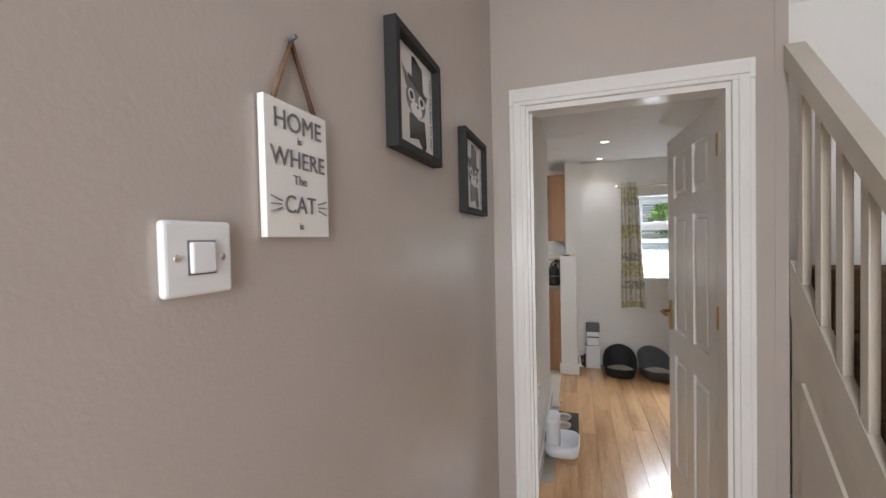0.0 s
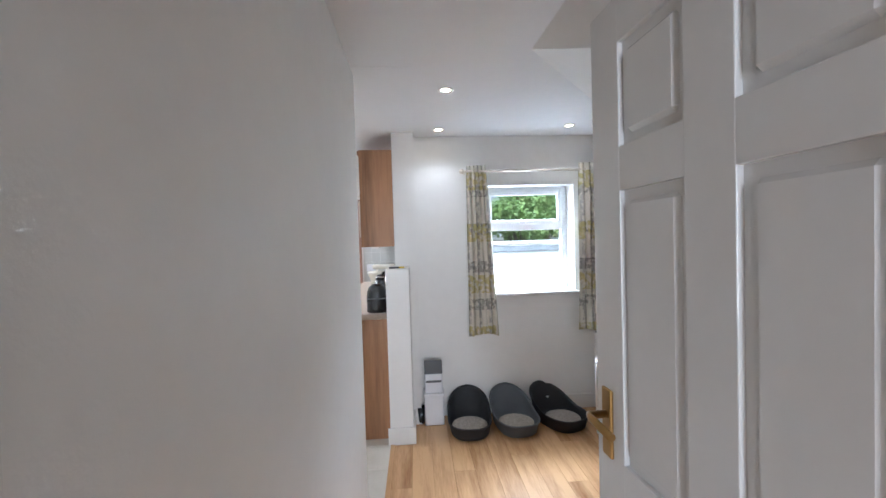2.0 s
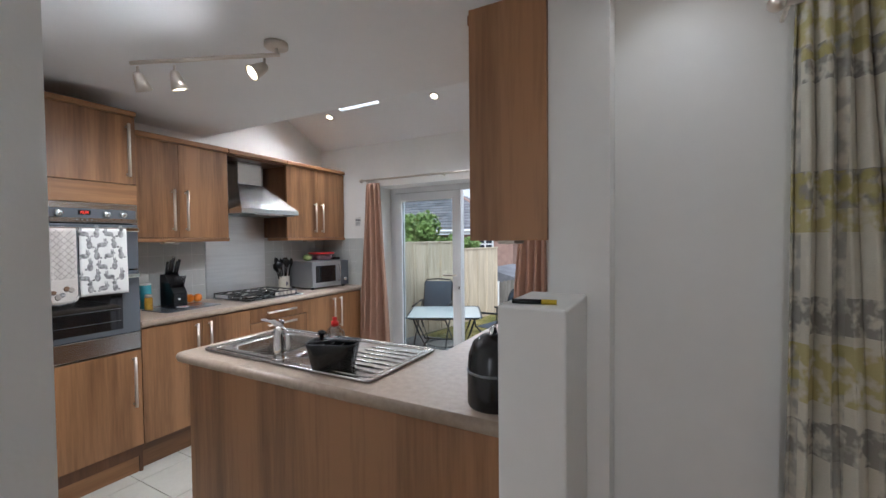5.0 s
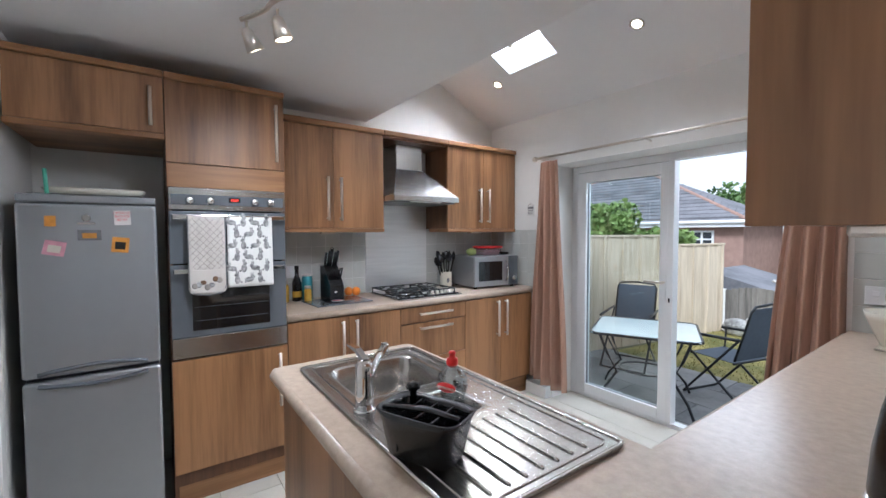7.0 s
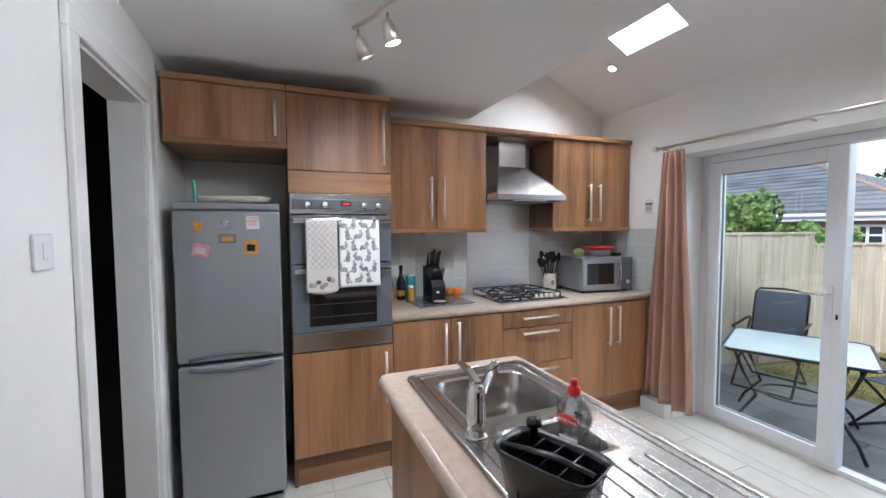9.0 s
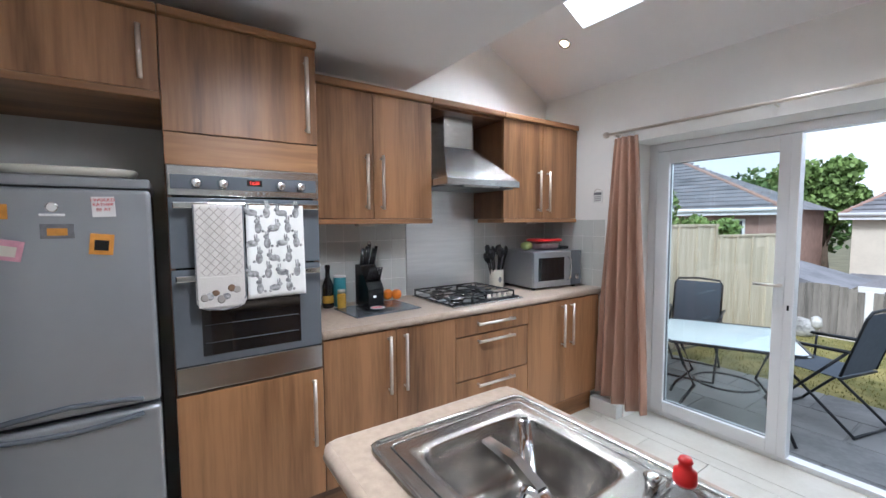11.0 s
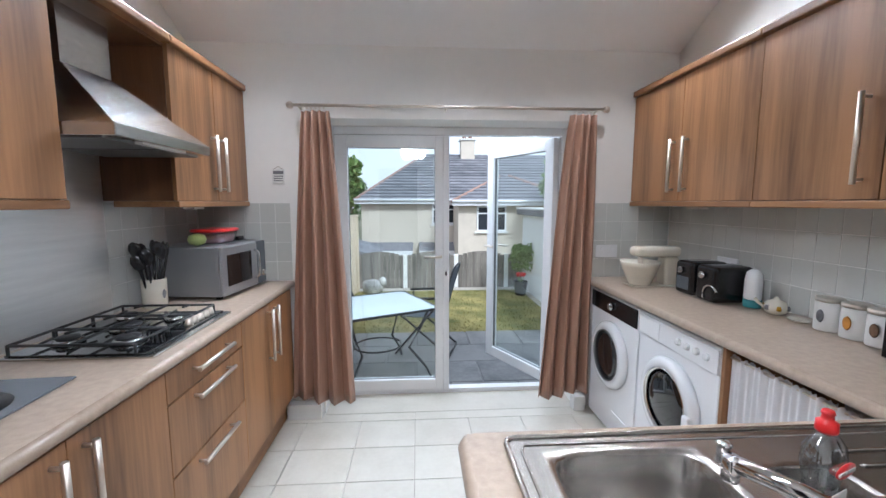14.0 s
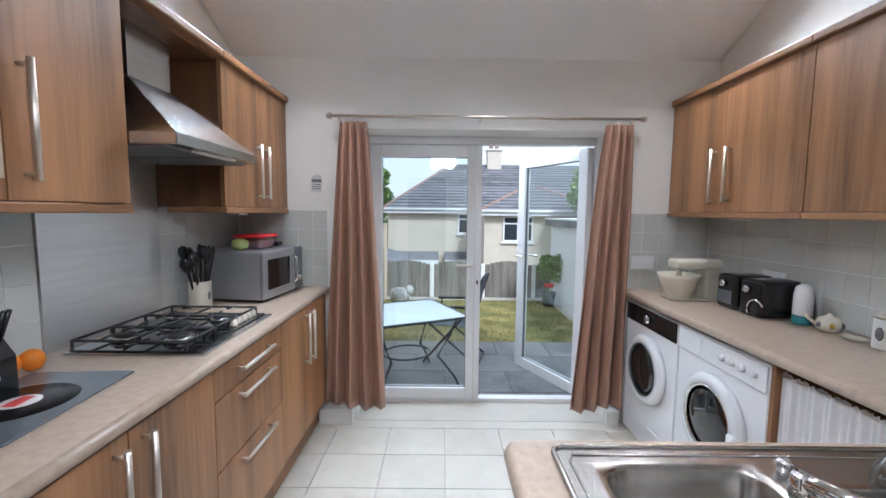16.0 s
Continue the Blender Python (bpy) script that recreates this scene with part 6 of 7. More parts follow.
# ---- hall things ----
s = thing("hanging_sign", (2.87, -6.31, 1.53), "white painted hanging sign with grey lettering", "sign")
bd = part("board", cube(2.872, 2.881, -6.372, -6.256, 1.453, 1.611, bevel=0.001), GLOSS, s)
for text, size, z in (("HOME", 0.032, 1.588), ("is", 0.013, 1.569), ("WHERE", 0.03, 1.545), ("The", 0.016, 1.521), ("CAT", 0.03, 1.491), ("is", 0.012, 1.466)):
    letters("lettering", text, size, GREYINK, bd, Matrix.Translation((2.8815, -6.314, z)) @ pose(0, 0, 0, 90, 0, 90))
for sgn in (-1, 1):
    for k in (-1, 0, 1):
        part("whisker", tube([(2.882, -6.314 + sgn * 0.034, 1.491 + k * 0.004), (2.882, -6.314 + sgn * 0.052, 1.491 + k * 0.009)], 0.0008, 5), GREYINK, bd)
part("twine", tube([(2.876, -6.352, 1.611), (2.874, -6.314, 1.692), (2.876, -6.276, 1.611)], 0.0035, 6), TWINE, s)
part("nail", tube([(2.871, -6.314, 1.694), (2.882, -6.314, 1.697)], 0.003, 6), GREYPL, s)


def flat(poly, x0, x1):
    """An outline of (y, z) pairs as a thin printed shape on the hallway wall."""
    return prism(poly, "x", x0, x1)


def picture(y0, y1, z0, z1, label, text=""):
    """A print of a dark-hatted animal; shapes are given in shares of the print's width and height."""
    p = thing("framed_picture", (2.87, (y0 + y1) / 2, z0), label, "picture", "black framed pictures in the hall")
    fr = bmesh.new()
    w = 0.017
    for a, b, c, d in ((y0, y0 + w, z0, z1), (y1 - w, y1, z0, z1), (y0 + w, y1 - w, z0, z0 + w), (y0 + w, y1 - w, z1 - w, z1)):
        cube(2.8705, 2.896, a, b, c, d, bevel=0.001, bm=fr)
    part("frame", fr, TRAYB, p)
    pr = part("print", cube(2.872, 2.878, y0 + w, y1 - w, z0 + w, z1 - w), PAPER, p)
    a, wd, c, h = y0 + w, y1 - y0 - 2 * w, z0 + w, z1 - z0 - 2 * w

    def shape(name, pts, material, lift):
        part(name, flat([(a + u * wd, c + v * h) for u, v in pts], 2.8781, 2.8784 + lift), material, pr)

    def disc(name, u, v, ru, rv, material, lift):
        shape(name, [(u + ru * math.cos(k * math.pi / 10), v + rv * math.sin(k * math.pi / 10)) for k in range(20)], material, lift)

    shape("ear_shape", [(0.2, 0.79), (0.3, 0.6), (0.46, 0.66)], GREYINK, 0.0001)
    shape("ear_shape", [(0.86, 0.66), (0.76, 0.52), (0.7, 0.66)], GREYINK, 0.0001)
    disc("head_shape", 0.54, 0.52, 0.25, 0.17, GREYINK, 0.0002)
    disc("muzzle_shape", 0.54, 0.43, 0.15, 0.075, PAPER, 0.0004)
    disc("nose_shape", 0.57, 0.47, 0.025, 0.02, BLACK, 0.0006)
    for u in (0.42, 0.68):
        disc("eyeglass_shape", u, 0.55, 0.085, 0.065, PAPER, 0.0004)
        disc("eye_shape", u, 0.55, 0.05, 0.04, BLACK, 0.0006)
    shape("body_shape", [(0.36, 0.36), (0.5, 0.38), (0.56, 0.34), (0.76, 0.36), (0.8, 0.1), (0.74, 0.02), (0.58, 0.14), (0.36, 0.1)], BLACK, 0.0003)
    shape("hat_brim", [(0.34, 0.75), (0.36, 0.70), (0.72, 0.60), (0.84, 0.62), (0.72, 0.68)], BLACK, 0.0007)
    shape("hat_shape", [(0.44, 0.71), (0.44, 0.95), (0.5, 0.96), (0.7, 0.9), (0.72, 0.64)], BLACK, 0.0009)
    if text:
        letters("lettering", text, 0.3 / len(text), GREYINK, pr, Matrix.Translation((2.8788, y1 - w - wd * 0.07, c + h * 0.5)) @ pose(0, 0, 0, 90, 0, 90) @ pose(0, 0, 0, 0, 0, -90), 0.0003)


picture(-6.05, -5.795, 1.62, 1.86, "black-framed print of an animal in a tall hat", "YOU TALKIN TO ME?")
picture(-5.565, -5.275, 1.527, 1.783, "black-framed print of a cat in a top hat", "HOW DO I LOOK?")


def staircase():
    s = thing("staircase", (4.3, -5.9, 0), "white painted staircase with square balusters and dark carpet", "staircase", kind="structure")
    slope = 1.1
    y0, y1 = -6.35, -5.035

    def zs(y):
        return 1.40 + slope * (y + 4.96)

    # STAIRP has the stairwell's shade mixed into its white paint
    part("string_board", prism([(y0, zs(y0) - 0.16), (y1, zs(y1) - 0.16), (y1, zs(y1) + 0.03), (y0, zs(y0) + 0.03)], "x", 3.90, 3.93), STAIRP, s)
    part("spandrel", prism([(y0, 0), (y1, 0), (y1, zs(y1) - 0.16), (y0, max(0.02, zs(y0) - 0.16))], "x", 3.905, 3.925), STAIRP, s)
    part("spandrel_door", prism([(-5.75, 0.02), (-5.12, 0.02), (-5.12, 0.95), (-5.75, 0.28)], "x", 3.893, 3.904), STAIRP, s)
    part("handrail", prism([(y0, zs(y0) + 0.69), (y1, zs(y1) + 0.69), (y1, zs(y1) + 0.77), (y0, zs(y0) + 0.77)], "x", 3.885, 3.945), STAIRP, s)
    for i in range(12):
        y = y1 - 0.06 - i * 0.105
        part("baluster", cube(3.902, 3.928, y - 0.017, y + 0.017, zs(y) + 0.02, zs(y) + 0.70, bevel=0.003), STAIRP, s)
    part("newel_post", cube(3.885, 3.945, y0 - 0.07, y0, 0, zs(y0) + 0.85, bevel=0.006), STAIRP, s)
    for i in range(12):
        y = y0 + i * 0.19
        z = 0.19 * (i + 1)
        if y + 0.21 > -4.94:
            break
        st = part("tread", cube(3.935, 4.74, y, y + 0.21, z - 0.19, z, bevel=0.01), CARPET, s, "dark carpeted tread")


staircase()
structure("understair_side", cube(3.8605, 3.90, -5.03, -4.93, 0, 4.5), HALLP, "wall end beside the stair foot", "wall")


# ---- garden and distance ----
def ground_mesh():
    """One sheet: patio level, lawn, then falling away behind the garden."""
    ys = [-60, -9.5, 0.44, 2.3, 5.3, 7.5, 12, 30, 90, 400]
    zs = [-0.2, -0.2, -0.2, -0.2, -0.32, -1.4, -3.2, -3.6, -3.6, -3.6]
    xs = [-400, -90, -20, -6, 0, 6, 20, 90, 400]
    b = bmesh.new()
    g = [[b.verts.new((x, y, z)) for x in xs] for y, z in zip(ys, zs)]
    for r0, r1 in zip(g, g[1:]):
        for i in range(len(xs) - 1):
            b.faces.new((r0[i], r0[i + 1], r1[i + 1], r1[i]))
    return b


structure("ground", ground_mesh(), SOIL, "garden soil falling away to lower gardens", "ground")
structure("lawn", prism([(0.0, 2.35), (3.3, 2.35), (3.3, 4.75), (0.3, 4.75)], "z", -0.33, -0.17), GRASS, "sun-faded mown lawn", "lawn")
rnd = random.Random(8)
bm = bmesh.new()
for i in range(5000):
    x, y = rnd.uniform(0.1, 3.3), rnd.uniform(2.36, 4.75)
    h, a = rnd.uniform(0.012, 0.03), rnd.uniform(0, 6.3)
    dx, dy = 0.006 * math.cos(a), 0.006 * math.sin(a)
    bm.faces.new([bm.verts.new(p) for p in ((x - dx, y - dy, -0.172), (x + dx, y + dy, -0.172), (x + dy, y - dx, -0.17 + h))])
solo("grass", bm, GRASS, "short dry mown grass blades on the lawn", "grass", "stuff")
structure("gravel_bed", cube(-0.1, 3.6, 4.75, 5.15, -0.36, -0.2), GRAVEL, "pale gravel strip before the back fence", "ground")
structure("gravel_path", cube(3.3, 3.62, 2.4, 4.75, -0.36, -0.165), GRAVEL, "pale gravel edge beside the lawn", "ground")
structure("patio_base", cube(-0.6, 4.0, 0.445, 2.34, -0.3, -0.172), SLATE, "mortar bed under the patio slabs", "ground")


def side_fence():
    f = thing("panel_fence", (0, 2.5, -0.2), "pale new pine panel fence along the garden side", "fence")
    d = Vector((0.85, 4.25, 0)).normalized()
    m = Matrix.Translation((-0.5, 0.5, 0)) @ pose(0, 0, 0, 0, 0, math.degrees(math.atan2(d.y, d.x)))
    for k, top in enumerate((1.38, 1.36, 1.22)):
        a = k * 1.45
        for i in range(10):
            x = a + i * 0.145
            part("board", turned(cube(x, x + 0.142, -0.012 - 0.004 * (i % 2), 0.0, -0.18, top - 0.03, bevel=0.003, seg=1), m), PINE, f)
        part("capping", turned(cube(a, a + 1.45, -0.03, 0.014, top - 0.03, top, bevel=0.004), m), PINE, f)
        for z in (0.1, 0.6, 1.05):
            part("rail", turned(cube(a, a + 1.45, 0.0, 0.018, z - 0.02, z + 0.02, bevel=0.003, seg=1), m), PINE, f)
        for i in range(5):
            part("batten", turned(cube(a + 0.02 + i * 0.34, a + 0.055 + i * 0.34, -0.034, -0.014, -0.16, top - 0.03, bevel=0.003, seg=1), m), PINE, f)
        part("post", turned(cube(a - 0.035, a + 0.035, 0.0, 0.07, -0.2, top + 0.02, bevel=0.005), m), PINE, f)


side_fence()


def back_fence():
    f = thing("arched_fence", (1.8, 5.2, -0.35), "weathered grey arched-top board fence", "fence")
    for k in range(4):
        a = 0.2 + k * 0.98
        for i in range(10):
            x = a + 0.04 + i * 0.092
            t = (x + 0.045 - a - 0.49) / 0.49
            part("board", cube(x, x + 0.089, 5.2, 5.214, -0.34, 0.40 + 0.10 * (1 - t * t), bevel=0.002, seg=1), OLDW, f)
        part("post", cube(a - 0.04, a + 0.04, 5.18, 5.26, -0.36, 0.44, bevel=0.008), GROUT, f, "grey concrete post")
        part("rail", cube(a, a + 0.98, 5.215, 5.25, 0.2, 0.26, bevel=0.004), OLDW, f)


back_fence()
st = thing("side_garden_wall", (3.75, 4, -0.3), "pale stone garden wall at the boundary", "garden wall")
part("wall", cube(3.62, 3.82, 2.5, 5.3, -0.35, 1.15, bevel=0.01), RENDER, st)
part("coping", cube(3.6, 3.84, 2.5, 5.3, 1.151, 1.2, bevel=0.012), GROUT, st)


def tree(name, x, y, z, h, r, n, label, material=LEAF, leaf=0.2, seed=1, squash=0.8, category="tree", trunk=True):
    t = thing(name, (x, y, z), label, category)
    rnd = random.Random(seed)
    blobs = []
    b = tube([(x, y, z - 0.1), (x + 0.02 * h, y, z + h * 0.3), (x, y, z + h * 0.55)], max(0.02, 0.035 * h), 10)
    for i in range(16):
        a, e = rnd.uniform(0, 6.28), rnd.uniform(-0.5, 1)
        q = r * rnd.uniform(0.35, 0.8)
        c = (x + q * math.cos(a), y + q * math.sin(a), z + h - r * squash + e * r * squash * 0.7)
        blobs.append((c, r * rnd.uniform(0.22, 0.42)))
        tube([(x, y, z + h * 0.4), ((x + c[0]) / 2, (y + c[1]) / 2, (z + h * 0.5 + c[2]) / 2), c], 0.008 * h, 5, bm=b)
    part("trunk", b, BARK, t)
    verts, faces = [], []
    for i in range(n):
        c, rr = blobs[rnd.randrange(len(blobs))]
        v = Vector((rnd.gauss(0, 1), rnd.gauss(0, 1), rnd.gauss(0, 1))).normalized() * rr * rnd.uniform(0.6, 1.15)
        p = Vector(c) + v
        u = Vector((rnd.gauss(0, 1), rnd.gauss(0, 1), rnd.gauss(0, 1))).normalized() * leaf * rnd.uniform(0.5, 1)
        w = u.cross(Vector((rnd.gauss(0, 1), rnd.gauss(0, 1), rnd.gauss(0, 1)))).normalized() * leaf * 0.4
        k = len(verts)
        o = Vector((x, y, z))
        verts += [p - o - u * 0.5, p - o + w, p - o + u * 0.6, p - o - w]
        faces.append((k, k + 1, k + 2, k + 3))
    me = bpy.data.meshes.new("crown")
    me.from_pydata([tuple(v) for v in verts], [], faces)
    me.materials.append(material)
    ob = new("crown", me)
    ob.parent = t
    return t


tree("garden_tree", -3.2, 22.2, -3.6, 7.7, 1.75, 9000, "leafy green tree standing between the houses", LEAF, 0.26, 3, squash=1.1)
tree("garden_tree", -2.4, 5.7, -1.0, 3.0, 0.85, 6000, "bright green shrub showing over the side fence", LEAF, 0.13, 5)
tree("garden_tree", -1.35, 6.3, -1.0, 2.5, 0.6, 4000, "feathery green shrub by the fence end", LEAF, 0.11, 6)
tree("garden_tree", -4.4, 6.4, -1.0, 3.2, 1.1, 6000, "bright green shrubby tree beside the fence", LEAF, 0.14, 7)
tree("garden_tree", -5.5, 26, -3.6, 8.0, 3.2, 7000, "far tree behind the house corner", LEAFD, 0.35, 9)
tree("garden_tree", -9, 22, -3.6, 7.0, 3.0, 6000, "far leafy tree between the houses", LEAF, 0.35, 10)
tree("garden_tree", 8.2, 13.0, -1.5, 4.7, 1.8, 8000, "rounded green tree behind the garages", LEAF, 0.22, 11)
tree("garden_tree", 9.8, 16.0, -1.5, 5.8, 2.6, 6000, "large green tree beyond the bungalow", LEAF, 0.28, 14)
tree("ivy_bush", 3.5, 4.6, -0.2, 1.0, 0.42, 3500, "green ivy bush against the garden wall", LEAF, 0.07, 12, category="bush")


def house(name, x0, x1, y0, y1, base, eaves, ridge, label, windows, hip=3.5, wallm=RENDER, courses=16):
    h = thing(name, ((x0 + x1) / 2, (y0 + y1) / 2, base), label, "house")
    part("wall", cube(x0, x1, y0, y1, base, eaves), wallm, h)
    o, ym = 0.3, (y0 + y1) / 2
    b = bmesh.new()
    e = eaves - 0.05
    A, B, C, D = (x0 - o, y0 - o), (x1 + o, y0 - o), (x1 + o, y1 + o), (x0 - o, y1 + o)
    R0, R1 = (x0 + hip, ym), (x1 - hip, ym)
    for poly in ([(*A, e), (*B, e), (*R1, ridge), (*R0, ridge)], [(*C, e), (*D, e), (*R0, ridge), (*R1, ridge)], [(*D, e), (*A, e), (*R0, ridge)], [(*B, e), (*C, e), (*R1, ridge)]):
        b.faces.new([b.verts.new(p) for p in poly])
    roof = part("roof", b, ROOF, h, "grey tiled hipped roof")
    for i in range(1, courses):
        t = i / courses
        xa, xb = A[0] + (R0[0] - A[0]) * t, B[0] + (R1[0] - B[0]) * t
        yy, zz = A[1] + (ym - A[1]) * t, e + (ridge - e) * t
        part("tile_course", prism([(yy - 0.02, zz + 0.0), (yy + 0.2, zz + 0.2 * (ridge - e) / (ym - A[1]) + 0.012), (yy + 0.2, zz + 0.2 * (ridge - e) / (ym - A[1]) + 0.03), (yy - 0.03, zz + 0.045)], "x", xa, xb), ROOF, roof)
    part("ridge_tile", tube([(*R0, ridge), (*R1, ridge)], 0.1, 8), ROOF, roof)
    part("hip_tile", tube([(*A, e), (*R0, ridge)], 0.08, 8), BRICK, roof)
    part("hip_tile", tube([(*B, e), (*R1, ridge)], 0.08, 8), BRICK, roof)
    part("gutter", tube([(A[0], A[1] - 0.03, e), (B[0], B[1] - 0.03, e)], 0.07, 8), UPVC, h)
    part("fascia", cube(A[0], B[0], A[1] - 0.01, A[1] + 0.02, e - 0.18, e - 0.01), UPVC, h)
    for wx, wz, ww, wh, n in windows:
        w = part("window", glazed_frame(bmesh.new(), wx, wx + ww, y0 - 0.05, y0 + 0.02, wz, wz + wh, 0.07), UPVC, h)
        part("pane", cube(wx + 0.07, wx + ww - 0.07, y0 - 0.02, y0 - 0.012, wz + 0.07, wz + wh - 0.07), DARKW, w)
        for k in range(1, n):
            xx = wx + ww * k / n
            part("mullion", cube(xx - 0.035, xx + 0.035, y0 - 0.045, y0 - 0.01, wz + 0.05, wz + wh - 0.05), UPVC, w)
        part("transom", cube(wx + 0.05, wx + ww - 0.05, y0 - 0.044, y0 - 0.011, wz + wh * 0.68, wz + wh * 0.68 + 0.06), UPVC, w)
        part("sill", cube(wx - 0.08, wx + ww + 0.08, y0 - 0.1, y0 + 0.01, wz - 0.08, wz - 0.003), UPVC, w)
    return h, roof


rear, rroof = house("rear_house", -1.3, 13.5, 17.5, 25.5, -3.6, 1.62, 4.15, "cream rendered semi-detached house with grey hipped roof",
                    ((2.15, 0.4, 1.35, 1.0, 2), (5.3, 0.36, 1.55, 0.9, 3), (-0.9, -2.0, 1.9, 0.95, 3), (1.75, -2.0, 1.9, 0.95, 3), (9.6, 0.4, 1.5, 1.0, 2)), hip=3.05)
ch = part("chimney", cube(3.95, 4.75, 21.1, 21.9, 3.9, 5.0, bevel=0.03), RENDER, rear)
part("chimney_cap", cube(3.88, 4.82, 21.02, 21.98, 5.0, 5.1, bevel=0.03), GROUT, ch)
for i in range(2):
    part("chimney_pot", lathe(4.18 + 0.34 * i, 21.5, ((0.13, 5.1), (0.1, 5.34), (0.12, 5.38)), 12), BRICK, ch)
part("drainpipe", tube([(4.45, 17.42, -3.6), (4.45, 17.42, 1.5)], 0.05, 8), UPVC, rear)
for x0, x1 in ((-1.25, 1.2), (1.5, 3.85)):
    part("porch_roof", prism([(16.7, -0.85), (17.5, -0.5), (17.5, -0.62), (16.7, -0.97)], "x", x0, x1), ROOF, rear)
    part("porch_fascia", cube(x0, x1, 16.64, 16.71, -1.05, -0.84), UPVC, rear)
gb = thing("gabled_porch", (6.4, 16.6, -3.6), "small brick porch with a tiled gable", "porch")
part("wall", cube(5.5, 7.3, 15.9, 17.4, -3.6, -0.95), BRICK, gb)
part("roof", prism([(5.25, -1.0), (7.55, -1.0), (6.4, 0.05)], "y", 15.7, 17.4), ROOF, gb)
house("neighbour_house", -14, -2.4, 14, 19, -3.6, 1.8, 4.1, "pinkish house with a grey roof beyond the side fence", ((-4.1, 0.35, 0.8, 1.1, 2), (-8.5, 0.2, 1.5, 1.1, 2)), hip=4.5, wallm=BRICK)
shd = thing("garden_shed", (-1.5, 8.0, -1.6), "low shed with a dark slate roof beyond the fence", "shed")
part("wall", cube(-2.6, 0.2, 8.2, 10.2, -1.9, 0.1), RENDER, shd)
part("roof", prism([(-2.8, 0.05), (0.4, 0.05), (-1.2, 0.5)], "y", 8.0, 10.4), ROOF, shd)


def garage():
    g = thing("clad_garage", (5.6, 2.5, -0.2), "white clad flat-roofed garage close to the nook window", "garage")
    part("wall", cube(3.4, 9.0, 1.22, 5.0, -0.25, 1.20), SIDING, g)
    for i in range(13):
        part("cladding_board", prism([(1.20, -0.2 + i * 0.108), (1.219, -0.2 + i * 0.108), (1.219, -0.094 + i * 0.108), (1.212, -0.094 + i * 0.108)], "x", 3.4, 6.05), SIDING, g)
    part("roof_edge", cube(3.3, 9.1, 1.14, 5.1, 1.21, 1.31, bevel=0.01), ROOF, g)
    part("roof_flashing", cube(3.3, 9.1, 1.12, 5.12, 1.311, 1.34, bevel=0.005), GROUT, g)


garage()
house("bungalow", 3.2, 8.2, 15, 20, -1.5, 1.55, 2.75, "cream bungalow with a pale grey roof", ((4.0, 0.2, 1.3, 1.1, 2),), hip=2.3, courses=8)
house("bungalow", 9.6, 15.5, 13, 18, -1.5, 1.5, 2.9, "cream bungalow behind the garage roofs", ((10.5, 0.2, 1.3, 1.1, 2),), hip=2.3, courses=8)


# ---- garden furniture ----
def garden_table():
    t = thing("garden_table", (1.05, 1.13, -0.165), "frosted glass garden table on dark tubular legs", "table")
    x0, x1, y0, y1, z = -0.43, 0.43, -0.40, 0.40, 0.50
    m = pose(1.05, 1.13, 0, 0, 0, 26)
    part("glass_top", turned(cube(x0 + 0.008, x1 - 0.008, y0 + 0.008, y1 - 0.008, z, z + 0.006, bevel=0.002), m), FROST, t)
    r = 0.05
    part("rim", turned(tube([(x0 + r, y0, z), (x1 - r, y0, z), (x1, y0 + r, z), (x1, y1 - r, z), (x1 - r, y1, z), (x0 + r, y1, z), (x0, y1 - r, z), (x0, y0 + r, z), (x0 + r, y0, z)], 0.012, 8), m), FRAMEG, t)
    for sx, sy in ((1, 1), (1, -1), (-1, 1), (-1, -1)):
        cx, cy = (x0 + x1) / 2, (y0 + y1) / 2
        part("leg", turned(tube([(cx + sx * 0.36, cy + sy * 0.32, z - 0.005), (cx + sx * 0.3, cy + sy * 0.26, 0.3), (cx + sx * 0.22, cy + sy * 0.2, 0.12), (cx + sx * 0.34, cy + sy * 0.3, -0.05), (cx + sx * 0.38, cy + sy * 0.34, -0.155)], 0.012, 8), m), FRAMEG, t)
    part("stretcher", turned(tube([((x0 + x1) / 2 + 0.22 * math.cos(a), (y0 + y1) / 2 + 0.2 * math.sin(a), 0.12) for a in [k * math.pi / 8 for k in range(17)]], 0.009, 8), m), FRAMEG, t)


garden_table()


